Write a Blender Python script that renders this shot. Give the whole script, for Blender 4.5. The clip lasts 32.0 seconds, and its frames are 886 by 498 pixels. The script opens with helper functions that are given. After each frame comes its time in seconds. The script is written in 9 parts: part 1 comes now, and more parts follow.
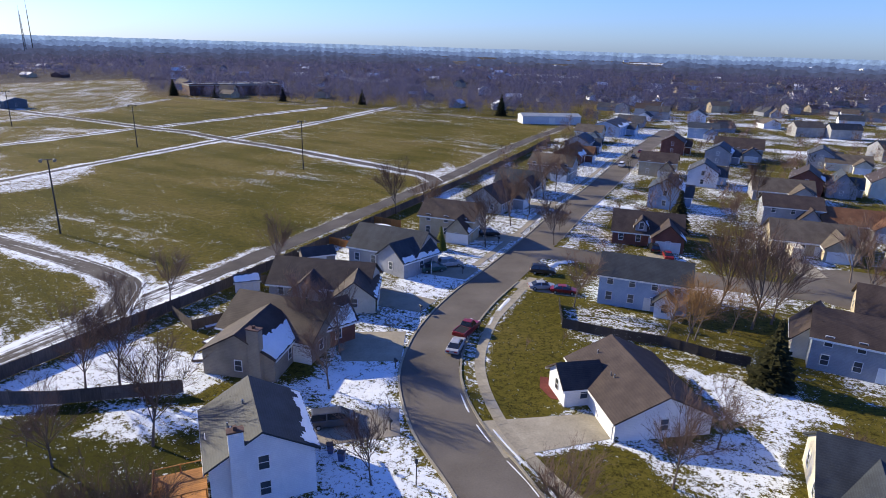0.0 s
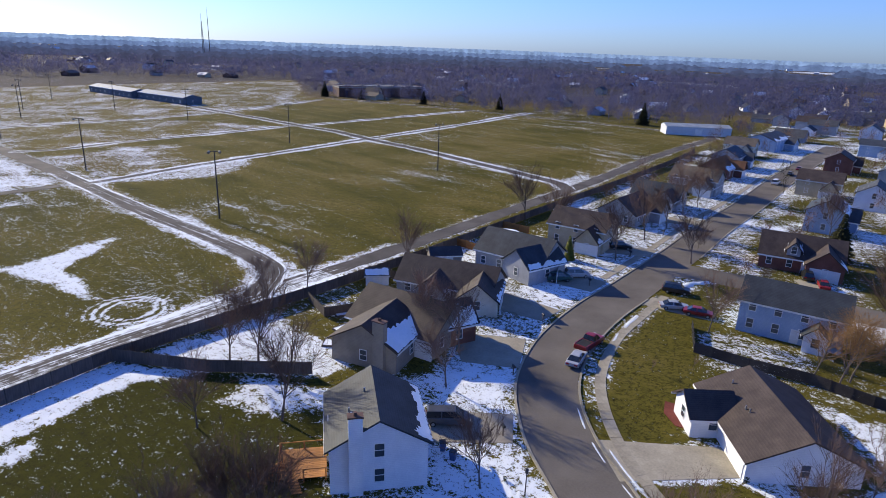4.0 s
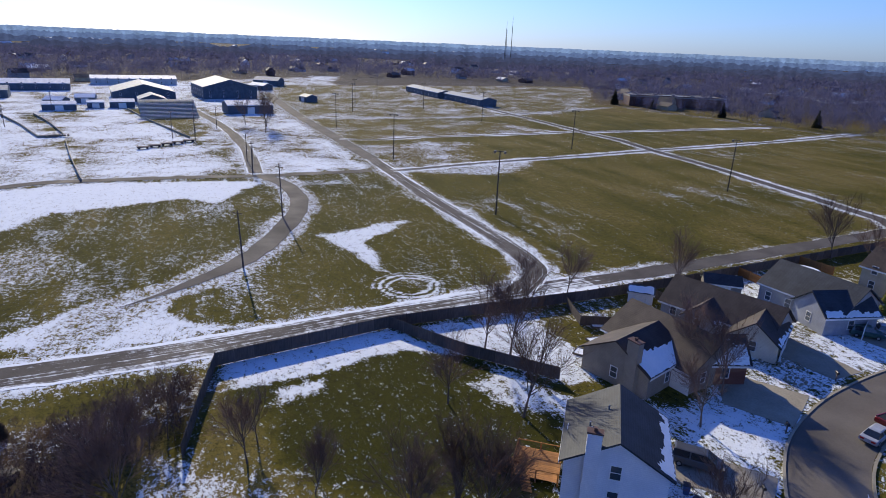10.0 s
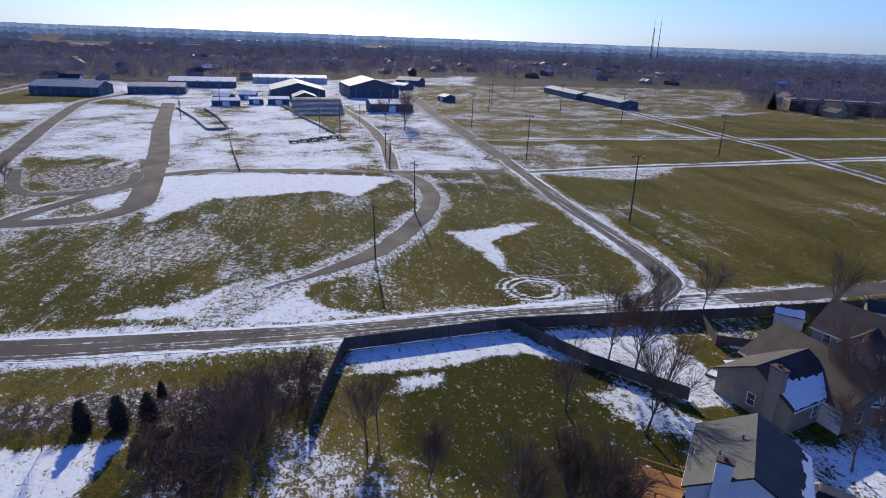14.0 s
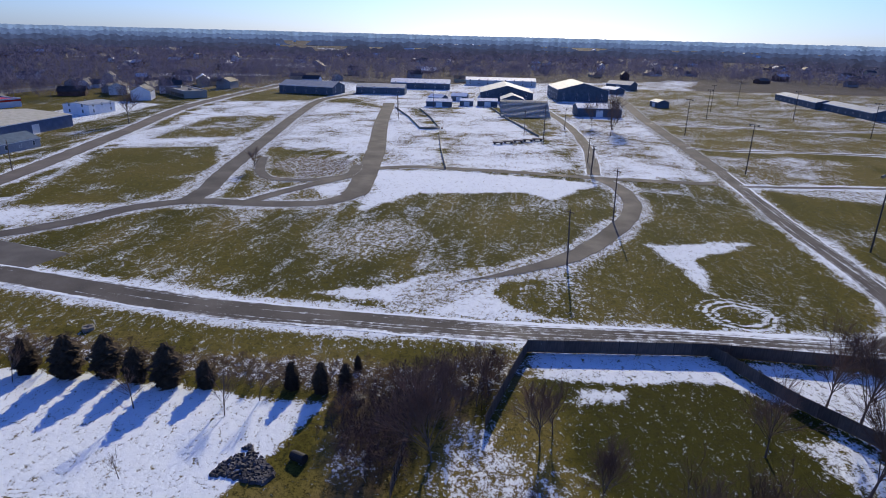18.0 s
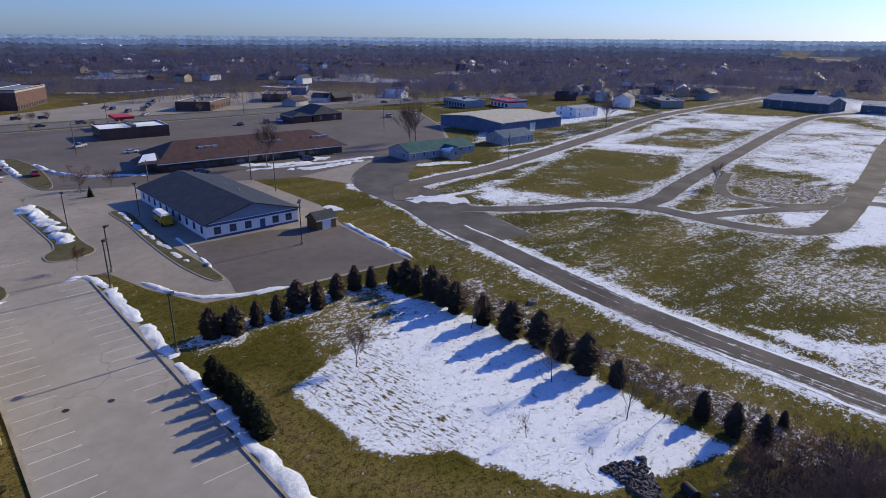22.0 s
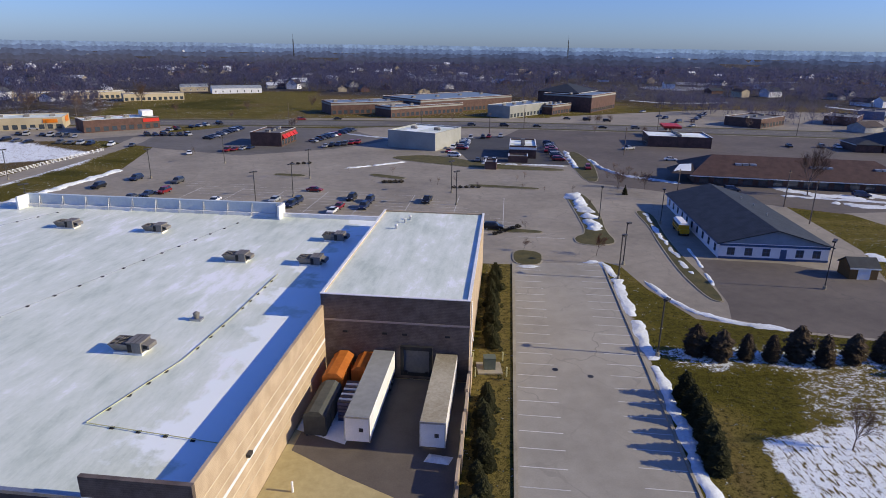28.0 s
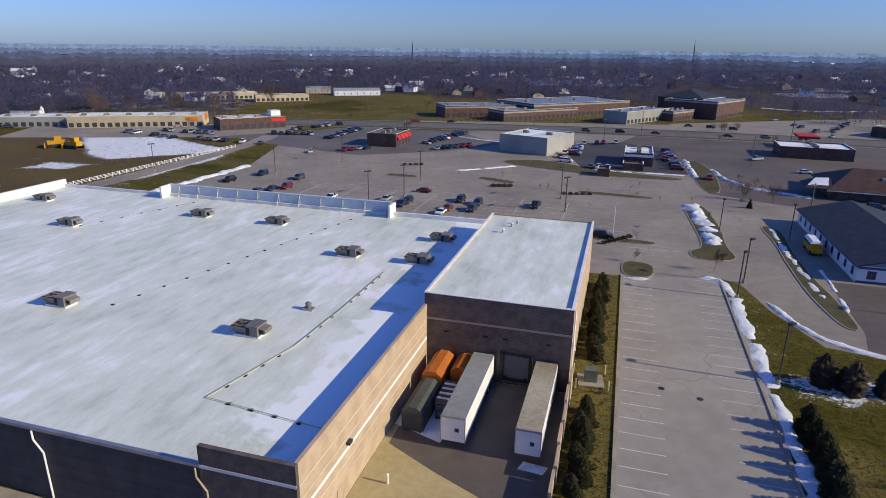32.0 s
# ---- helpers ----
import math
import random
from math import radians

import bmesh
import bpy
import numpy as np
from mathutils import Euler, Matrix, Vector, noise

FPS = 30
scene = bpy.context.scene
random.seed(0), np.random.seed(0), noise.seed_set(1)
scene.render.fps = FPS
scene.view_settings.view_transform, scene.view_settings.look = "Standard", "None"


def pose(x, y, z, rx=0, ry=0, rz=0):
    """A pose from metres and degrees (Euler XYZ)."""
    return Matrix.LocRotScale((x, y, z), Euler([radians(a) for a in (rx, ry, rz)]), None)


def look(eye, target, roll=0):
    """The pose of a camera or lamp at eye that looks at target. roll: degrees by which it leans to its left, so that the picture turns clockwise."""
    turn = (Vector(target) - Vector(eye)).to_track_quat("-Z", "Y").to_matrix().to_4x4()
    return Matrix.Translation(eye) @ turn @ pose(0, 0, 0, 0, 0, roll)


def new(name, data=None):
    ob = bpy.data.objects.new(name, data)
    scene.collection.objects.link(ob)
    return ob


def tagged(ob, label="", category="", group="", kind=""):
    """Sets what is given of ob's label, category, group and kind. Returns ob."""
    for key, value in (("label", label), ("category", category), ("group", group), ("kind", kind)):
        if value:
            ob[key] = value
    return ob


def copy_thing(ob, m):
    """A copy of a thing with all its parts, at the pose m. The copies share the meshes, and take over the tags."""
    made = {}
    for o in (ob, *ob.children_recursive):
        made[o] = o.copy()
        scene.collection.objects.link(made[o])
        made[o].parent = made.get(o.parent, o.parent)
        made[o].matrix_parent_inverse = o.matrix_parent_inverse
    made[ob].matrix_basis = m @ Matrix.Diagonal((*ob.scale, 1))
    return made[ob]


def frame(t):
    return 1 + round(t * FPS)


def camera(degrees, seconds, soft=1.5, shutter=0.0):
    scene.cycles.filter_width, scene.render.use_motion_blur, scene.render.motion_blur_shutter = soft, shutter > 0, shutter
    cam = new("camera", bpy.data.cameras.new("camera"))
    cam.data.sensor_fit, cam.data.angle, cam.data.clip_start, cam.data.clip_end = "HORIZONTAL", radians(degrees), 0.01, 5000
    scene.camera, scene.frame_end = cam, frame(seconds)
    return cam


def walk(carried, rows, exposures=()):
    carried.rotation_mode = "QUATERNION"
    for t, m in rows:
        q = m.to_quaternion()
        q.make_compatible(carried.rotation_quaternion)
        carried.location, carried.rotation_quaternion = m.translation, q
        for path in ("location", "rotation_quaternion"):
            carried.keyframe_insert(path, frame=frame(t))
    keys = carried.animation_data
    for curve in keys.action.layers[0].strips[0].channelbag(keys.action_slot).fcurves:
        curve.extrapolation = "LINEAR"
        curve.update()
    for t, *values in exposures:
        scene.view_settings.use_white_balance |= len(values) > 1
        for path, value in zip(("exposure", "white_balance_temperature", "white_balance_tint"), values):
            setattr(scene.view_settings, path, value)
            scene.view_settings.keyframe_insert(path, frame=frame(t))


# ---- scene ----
cam = camera(72.0, 32.0, soft=0.6)
PATH = [
    (0.0, (0, 0, 40), (0.000, 37.977, 27.440), 1.71),
    (0.5, (0, 0, 40), (-0.677, 37.966, 27.426), 1.71),
    (1.0, (0, 0, 40), (-1.375, 37.950, 27.435), 1.77),
    (1.5, (0, 0, 40), (-1.969, 37.942, 27.489), 1.79),
    (2.0, (0, 0, 40), (-2.564, 37.919, 27.528), 1.81),
    (2.5, (0, 0, 40), (-3.534, 37.844, 27.538), 1.87),
    (3.0, (0, 0, 40), (-5.001, 37.676, 27.530), 1.97),
    (3.5, (0, 0, 40), (-6.621, 37.419, 27.512), 2.04),
    (5.5, (0, 0, 40), (-12.618, 35.823, 27.449), 2.33),
    (6.0, (0, 0, 40), (-13.966, 35.324, 27.462), 2.40),
    (6.5, (0, 0, 40), (-15.287, 34.765, 27.441), 2.42),
    (7.0, (0, 0, 40), (-16.728, 34.084, 27.414), 2.49),
    (7.5, (0, 0, 40), (-18.153, 33.333, 27.374), 2.50),
    (8.0, (0, 0, 40), (-19.575, 32.517, 27.373), 2.53),
    (8.5, (0, 0, 40), (-20.908, 31.658, 27.327), 2.55),
    (9.0, (0, 0, 40), (-22.000, 30.896, 27.293), 2.56),
    (9.5, (0, 0, 40), (-22.862, 30.252, 27.267), 2.51),
    (10.0, (0, 0, 40), (-23.539, 29.713, 27.232), 2.46),
    (10.5, (0, 0, 40), (-24.102, 29.251, 27.213), 2.45),
    (11.0, (0, 0, 40), (-24.908, 28.545, 27.163), 2.36),
    (11.5, (0, 0, 40), (-25.770, 27.764, 27.153), 2.27),
    (12.0, (0, 0, 40), (-26.620, 26.926, 27.101), 2.31),
    (12.5, (0, 0, 40), (-27.304, 26.187, 27.012), 2.27),
    (13.0, (0, 0, 40), (-28.047, 25.384, 26.998), 2.27),
    (13.5, (0, 0, 40), (-28.773, 24.551, 26.986), 2.21),
    (15.5, (0, 0, 40), (-30.948, 21.685, 26.885), 1.95),
    (16.0, (0, 0, 40), (-31.670, 20.619, 26.889), 1.83),
    (16.5, (0, 0, 40), (-32.519, 19.243, 26.877), 1.79),
    (17.0, (0, 0, 40), (-33.492, 17.444, 26.809), 1.72),
    (17.5, (0, 0, 40), (-34.517, 15.299, 26.790), 1.61),
    (18.0, (0, 0, 40), (-35.451, 12.970, 26.772), 1.50),
    (18.5, (0, 0, 40), (-36.302, 10.351, 26.769), 1.31),
    (19.0, (0, 0, 40), (-37.019, 7.371, 26.761), 1.15),
    (19.5, (0, 0, 40), (-37.528, 4.104, 26.778), 0.99),
    (20.0, (0, 0, 40), (-37.753, 0.524, 26.793), 0.83),
    (20.5, (0, 0, 40), (-37.628, -3.225, 26.820), 0.71),
    (21.0, (0, 0, 40), (-37.050, -7.330, 26.824), 0.70),
    (21.5, (0, 0, 40), (-36.153, -10.948, 26.844), 0.60),
    (22.0, (0, 0, 40), (-35.066, -14.100, 26.901), 0.51),
    (22.5, (0, 0, 40), (-33.794, -16.942, 26.925), 0.60),
    (23.0, (0, 0, 40), (-32.448, -19.413, 26.951), 0.54),
    (23.5, (0, 0, 40), (-31.180, -21.418, 26.996), 0.65),
    (24.0, (0, 0, 40), (-29.832, -23.279, 27.034), 0.65),
    (24.5, (0, 0, 40), (-28.357, -25.082, 27.087), 0.63),
    (26.5, (0, 0, 40), (-21.544, -31.204, 27.265), 0.71),
    (27.0, (0, 0, 40), (-18.955, -32.858, 27.310), 0.66),
    (27.5, (0, 0, 40), (-16.002, -34.394, 27.313), 0.71),
    (28.0, (0, 0, 40), (-13.259, -35.558, 27.358), 0.79),
    (28.5, (0, 0, 40), (-11.306, -36.227, 27.361), 0.80),
    (29.0, (0, 0, 40), (-10.179, -36.559, 27.358), 0.86),
    (29.5, (0, 0, 40), (-9.227, -36.814, 27.367), 0.83),
    (30.0, (0, 0, 40), (-8.323, -37.025, 27.357), 0.81),
    (30.5, (0, 0, 40), (-7.729, -37.168, 27.398), 0.75),
    (31.0, (0, 0, 40), (-7.298, -37.262, 27.418), 0.76),
    (31.5, (0, 0, 40), (-6.935, -37.345, 27.458), 0.74),
    (32.0, (0, 0, 40), (-6.626, -37.414, 27.497), 0.67),
]
walk(cam, [(t, look(eye, target, roll)) for t, eye, target, roll in PATH], [(0, 0.56, 7250, 12), (6, 0.28, 6950, 12), (13, 0.0, 6900, 12), (19, -0.08, 6900, 12), (24, 0.02, 7250, 12), (32, -0.08, 7300, 12)])

# ---- light ----
SUN_YAW, SUN_UP = 62.0, 24.5
sun_from = Vector((-math.sin(radians(SUN_YAW)) * math.cos(radians(SUN_UP)), math.cos(radians(SUN_YAW)) * math.cos(radians(SUN_UP)), math.sin(radians(SUN_UP))))
world = bpy.data.worlds.new("sky")
scene.world = world
world.use_nodes = True
sky = world.node_tree.nodes.new("ShaderNodeTexSky")
sky.sky_type = "NISHITA"
sky.sun_disc = False
sky.sun_elevation = radians(SUN_UP)
sky.sun_rotation = radians(-SUN_YAW)
sky.air_density = 1.15
sky.dust_density = 0.4
sky.ozone_density = 3.0
tint = world.node_tree.nodes.new("ShaderNodeMix")
tint.data_type, tint.blend_type, tint.inputs[0].default_value, tint.inputs[7].default_value = "RGBA", "MULTIPLY", 1.0, (0.5, 0.8, 1.82, 1)
world.node_tree.links.new(sky.outputs[0], tint.inputs[6])
world.node_tree.links.new(tint.outputs[2], world.node_tree.nodes["Background"].inputs[0])
world.node_tree.nodes["Background"].inputs[1].default_value = 0.1
sun = new("sun", bpy.data.lights.new("sun", "SUN"))
sun.data.energy = 5.0
sun.data.angle = radians(0.55)
sun.data.color = (0.97, 0.9, 0.71)
sun.matrix_world = look(sun_from * 100, (0, 0, 0))


# ---- materials ----
def ramp(nt, fac, stops):
    n = nt.nodes.new("ShaderNodeValToRGB")
    while len(n.color_ramp.elements) < len(stops):
        n.color_ramp.elements.new(0.5)
    for e, (p, c) in zip(n.color_ramp.elements, stops):
        e.position, e.color = p, (*c, 1)
    nt.links.new(fac, n.inputs[0])
    return n.outputs[0]


def noise_node(nt, vec, scale, detail=4, rough=0.55):
    n = nt.nodes.new("ShaderNodeTexNoise")
    n.inputs["Scale"].default_value, n.inputs["Detail"].default_value, n.inputs["Roughness"].default_value = scale, detail, rough
    nt.links.new(vec, n.inputs["Vector"])
    return n.outputs[0]


def calc(nt, op, a, b=None, c=None, clamp=False):
    n = nt.nodes.new("ShaderNodeMath")
    n.operation, n.use_clamp = op, clamp
    for i, v in enumerate((a, b, c)):
        if v is None:
            continue
        if isinstance(v, (int, float)):
            n.inputs[i].default_value = v
        else:
            nt.links.new(v, n.inputs[i])
    return n.outputs[0]


def mixc(nt, fac, a, b, mode="MIX"):
    n = nt.nodes.new("ShaderNodeMix")
    n.data_type, n.blend_type = "RGBA", mode
    for s, v in ((n.inputs[0], fac), (n.inputs[6], a), (n.inputs[7], b)):
        if isinstance(v, (int, float)):
            s.default_value = v
        elif isinstance(v, tuple):
            s.default_value = (*v, 1)
        else:
            nt.links.new(v, s)
    return n.outputs[2]


def shell(name, rough=0.8, metal=0.0, spec=0.3):
    m = bpy.data.materials.new(name)
    m.use_nodes = True
    nt = m.node_tree
    b = nt.nodes["Principled BSDF"]
    b.inputs["Roughness"].default_value, b.inputs["Metallic"].default_value = rough, metal
    b.inputs["Specular IOR Level"].default_value = spec
    tc = nt.nodes.new("ShaderNodeTexCoord")
    return m, nt, b, tc.outputs["Object"]


def bumped(nt, b, height, strength, dist):
    n = nt.nodes.new("ShaderNodeBump")
    n.inputs["Strength"].default_value, n.inputs["Distance"].default_value = strength, dist
    nt.links.new(height, n.inputs["Height"])
    nt.links.new(n.outputs[0], b.inputs["Normal"])


def surface(name, dark, light, scale=6.0, rough=0.8, metal=0.0, spec=0.3, bump=0.25, dist=0.02, vary=0.12, stretch=None):
    """Two tones mixed by a coarse noise, with fine grain, a little relief and a small change from piece to piece."""
    m, nt, b, vec = shell(name, rough, metal, spec)
    if stretch:
        mp = nt.nodes.new("ShaderNodeMapping")
        mp.inputs["Scale"].default_value = stretch
        nt.links.new(vec, mp.inputs["Vector"])
        vec = mp.outputs[0]
    coarse = noise_node(nt, vec, scale / 14, 5, 0.6)
    fine = noise_node(nt, vec, scale, 4, 0.65)
    both = calc(nt, "ADD", calc(nt, "MULTIPLY", coarse, 0.6), calc(nt, "MULTIPLY", fine, 0.4))
    col = ramp(nt, both, [(0.36, dark), (0.64, light)])
    info = nt.nodes.new("ShaderNodeObjectInfo")
    k = calc(nt, "ADD", calc(nt, "MULTIPLY", info.outputs["Random"], 2 * vary), 1 - vary)
    grey = nt.nodes.new("ShaderNodeCombineColor")
    for i in range(3):
        nt.links.new(k, grey.inputs[i])
    col = mixc(nt, 1.0, col, grey.outputs[0], "MULTIPLY")
    nt.links.new(col, b.inputs["Base Color"])
    if bump:
        bumped(nt, b, fine, bump, dist)
    return m


def banded(name, dark, light, pitch, axis="Z", rough=0.7, depth=0.35, grain=8.0, metal=0.0):
    """Horizontal courses (siding, shingles, ribs): a saw of the given pitch in metres as relief and slight tone."""
    m, nt, b, vec = shell(name, rough, metal)
    sep = nt.nodes.new("ShaderNodeSeparateXYZ")
    nt.links.new(vec, sep.inputs[0])
    saw = calc(nt, "FRACT", calc(nt, "MULTIPLY", sep.outputs[axis], 1 / pitch))
    coarse, fine = noise_node(nt, vec, grain / 16, 4), noise_node(nt, vec, grain, 4, 0.7)
    f = calc(nt, "ADD", calc(nt, "ADD", calc(nt, "MULTIPLY", coarse, 0.55), calc(nt, "MULTIPLY", fine, 0.35)), calc(nt, "MULTIPLY", saw, 0.1))
    nt.links.new(ramp(nt, f, [(0.4, dark), (0.64, light)]), b.inputs["Base Color"])
    bumped(nt, b, calc(nt, "ADD", saw, calc(nt, "MULTIPLY", fine, 0.3)), depth, 0.02)
    return m


def attr(nt, name):
    n = nt.nodes.new("ShaderNodeAttribute")
    n.attribute_name = name
    return n.outputs["Fac"]


def ground_material():
    m, nt, b, vec = shell("ground_grass_and_snow", 0.95, 0, 0.04)
    tone, snow = attr(nt, "tone"), attr(nt, "snow")
    big, mid = noise_node(nt, vec, 0.035, 5, 0.6), noise_node(nt, vec, 0.5, 5, 0.65)
    fine, blade = noise_node(nt, vec, 3.4, 6, 0.8), noise_node(nt, vec, 9.0, 4, 0.8)
    def slanted(a, b):
        """The ground's plane, measured along two ways."""
        q = nt.nodes.new("ShaderNodeCombineXYZ")
        for k, way in enumerate((a, b)):
            d = nt.nodes.new("ShaderNodeVectorMath")
            d.operation, d.inputs[1].default_value = "DOT_PRODUCT", way
            nt.links.new(vec, d.inputs[0])
            nt.links.new(d.outputs["Value"], q.inputs[k])
        return q.outputs[0]

    tuft = noise_node(nt, slanted((0.3, -0.172, 0), (0.6, 1.044, 0)), 1.0, 6, 0.7)
    t = calc(nt, "ADD", tone, calc(nt, "MULTIPLY", calc(nt, "SUBTRACT", big, 0.5), 0.6))
    t = calc(nt, "ADD", t, calc(nt, "MULTIPLY", calc(nt, "SUBTRACT", mid, 0.5), 0.4))
    col = ramp(nt, t, [(0.0, (0.05, 0.049, 0.008)), (0.3, (0.113, 0.096, 0.018)), (0.55, (0.182, 0.142, 0.042)), (0.78, (0.14, 0.1, 0.045)), (1.0, (0.085, 0.074, 0.072))])
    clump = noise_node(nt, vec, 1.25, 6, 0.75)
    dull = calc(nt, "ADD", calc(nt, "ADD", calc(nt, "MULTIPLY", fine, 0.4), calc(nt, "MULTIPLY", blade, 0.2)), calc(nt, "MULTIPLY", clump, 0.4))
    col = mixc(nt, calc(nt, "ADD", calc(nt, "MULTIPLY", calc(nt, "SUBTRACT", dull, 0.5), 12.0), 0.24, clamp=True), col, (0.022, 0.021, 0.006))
    n = calc(nt, "ADD", calc(nt, "ADD", calc(nt, "MULTIPLY", clump, 0.32), calc(nt, "MULTIPLY", tuft, 0.16)), calc(nt, "ADD", calc(nt, "MULTIPLY", fine, 0.38), calc(nt, "MULTIPLY", mid, 0.14)))
    n = calc(nt, "MULTIPLY", calc(nt, "SUBTRACT", n, 0.512), 10.0)
    # rows of stubble that show through the snow of the basin
    dash = calc(nt, "MULTIPLY", calc(nt, "SUBTRACT", calc(nt, "ADD", noise_node(nt, slanted((0.24, 0.72, 0), (-2.6, 0.85, 0)), 1.0, 5, 0.7), calc(nt, "MULTIPLY", mid, 0.25)), 0.66), 14.0, clamp=True)
    n = calc(nt, "SUBTRACT", n, calc(nt, "MULTIPLY", calc(nt, "MULTIPLY", dash, attr(nt, "stubble")), 1.9))
    s = calc(nt, "MULTIPLY", calc(nt, "SUBTRACT", calc(nt, "ADD", n, calc(nt, "MULTIPLY", snow, 1.3)), 0.66), 7.5, clamp=True)
    white = mixc(nt, mid, (0.7, 0.75, 0.76), (0.84, 0.88, 0.87))
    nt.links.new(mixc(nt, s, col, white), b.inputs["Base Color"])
    h = calc(nt, "ADD", calc(nt, "MULTIPLY", fine, calc(nt, "SUBTRACT", 1.0, calc(nt, "MULTIPLY", s, 0.4))), calc(nt, "ADD", calc(nt, "MULTIPLY", calc(nt, "ADD", tuft, clump), 0.6), calc(nt, "MULTIPLY", s, 0.5)))
    bumped(nt, b, h, 0.8, 0.14)
    return m


def lane_material(name, dark, light):
    """Worn asphalt or gravel with snow left between and beside the wheel tracks; the UVs are metres along and across."""
    m, nt, b, vec = shell(name, 0.8, 0, 0.1)
    uv = nt.nodes.new("ShaderNodeUVMap")
    mp = nt.nodes.new("ShaderNodeMapping")
    mp.inputs["Scale"].default_value = (0.035, 1.5, 1)
    nt.links.new(uv.outputs[0], mp.inputs["Vector"])
    streak = noise_node(nt, mp.outputs[0], 1.0, 5, 0.65)
    fine, coarse = noise_node(nt, vec, 5.0, 4, 0.7), noise_node(nt, vec, 0.12, 4)
    col = ramp(nt, calc(nt, "ADD", calc(nt, "MULTIPLY", coarse, 0.7), calc(nt, "MULTIPLY", fine, 0.3)), [(0.35, dark), (0.65, light)])
    patch = noise_node(nt, vec, 0.7, 5, 0.65)
    n = calc(nt, "ADD", calc(nt, "MULTIPLY", streak, 0.62), calc(nt, "ADD", calc(nt, "MULTIPLY", patch, 0.28), calc(nt, "MULTIPLY", fine, 0.1)))
    s = calc(nt, "MULTIPLY", calc(nt, "SUBTRACT", calc(nt, "ADD", n, calc(nt, "MULTIPLY", attr(nt, "snow"), 0.6)), 0.8), 12.0, clamp=True)
    nt.links.new(mixc(nt, s, col, (0.79, 0.84, 0.84)), b.inputs["Base Color"])
    wet = calc(nt, "MULTIPLY", calc(nt, "SUBTRACT", coarse, 0.52), 4.0, clamp=True)
    nt.links.new(calc(nt, "SUBTRACT", 0.9, calc(nt, "MULTIPLY", wet, 0.15)), b.inputs["Roughness"])
    bumped(nt, b, calc(nt, "ADD", calc(nt, "MULTIPLY", s, 0.8), calc(nt, "MULTIPLY", fine, 0.4)), 0.4, 0.05)
    return m


def lot_material(name, dark, light):
    """Old asphalt: pale, with darker sealed cracks and stains."""
    m, nt, b, vec = shell(name, 0.8, 0, 0.25)
    coarse, mid, fine = noise_node(nt, vec, 0.05, 5, 0.6), noise_node(nt, vec, 0.45, 5, 0.6), noise_node(nt, vec, 7.0, 3, 0.7)
    f = calc(nt, "ADD", calc(nt, "MULTIPLY", coarse, 0.5), calc(nt, "ADD", calc(nt, "MULTIPLY", mid, 0.28), calc(nt, "MULTIPLY", fine, 0.26)))
    col = ramp(nt, f, [(0.4, dark), (0.64, light)])
    v = nt.nodes.new("ShaderNodeTexVoronoi")
    v.feature, v.inputs["Scale"].default_value = "DISTANCE_TO_EDGE", 0.11
    warp = nt.nodes.new("ShaderNodeVectorMath")
    warp.operation = "MULTIPLY_ADD"
    w = nt.nodes.new("ShaderNodeTexNoise")
    w.inputs["Scale"].default_value = 0.25
    nt.links.new(vec, w.inputs["Vector"])
    nt.links.new(w.outputs[1], warp.inputs[0])
    warp.inputs[1].default_value = (5, 5, 0)
    nt.links.new(vec, warp.inputs[2])
    nt.links.new(warp.outputs[0], v.inputs["Vector"])
    crack = calc(nt, "MULTIPLY", calc(nt, "LESS_THAN", v.outputs["Distance"], 0.011), calc(nt, "MULTIPLY", calc(nt, "SUBTRACT", coarse, 0.4), 4.0, clamp=True))
    nt.links.new(mixc(nt, calc(nt, "MULTIPLY", crack, 0.3), col, (0.05, 0.048, 0.045)), b.inputs["Base Color"])
    bumped(nt, b, fine, 0.2, 0.01)
    return m


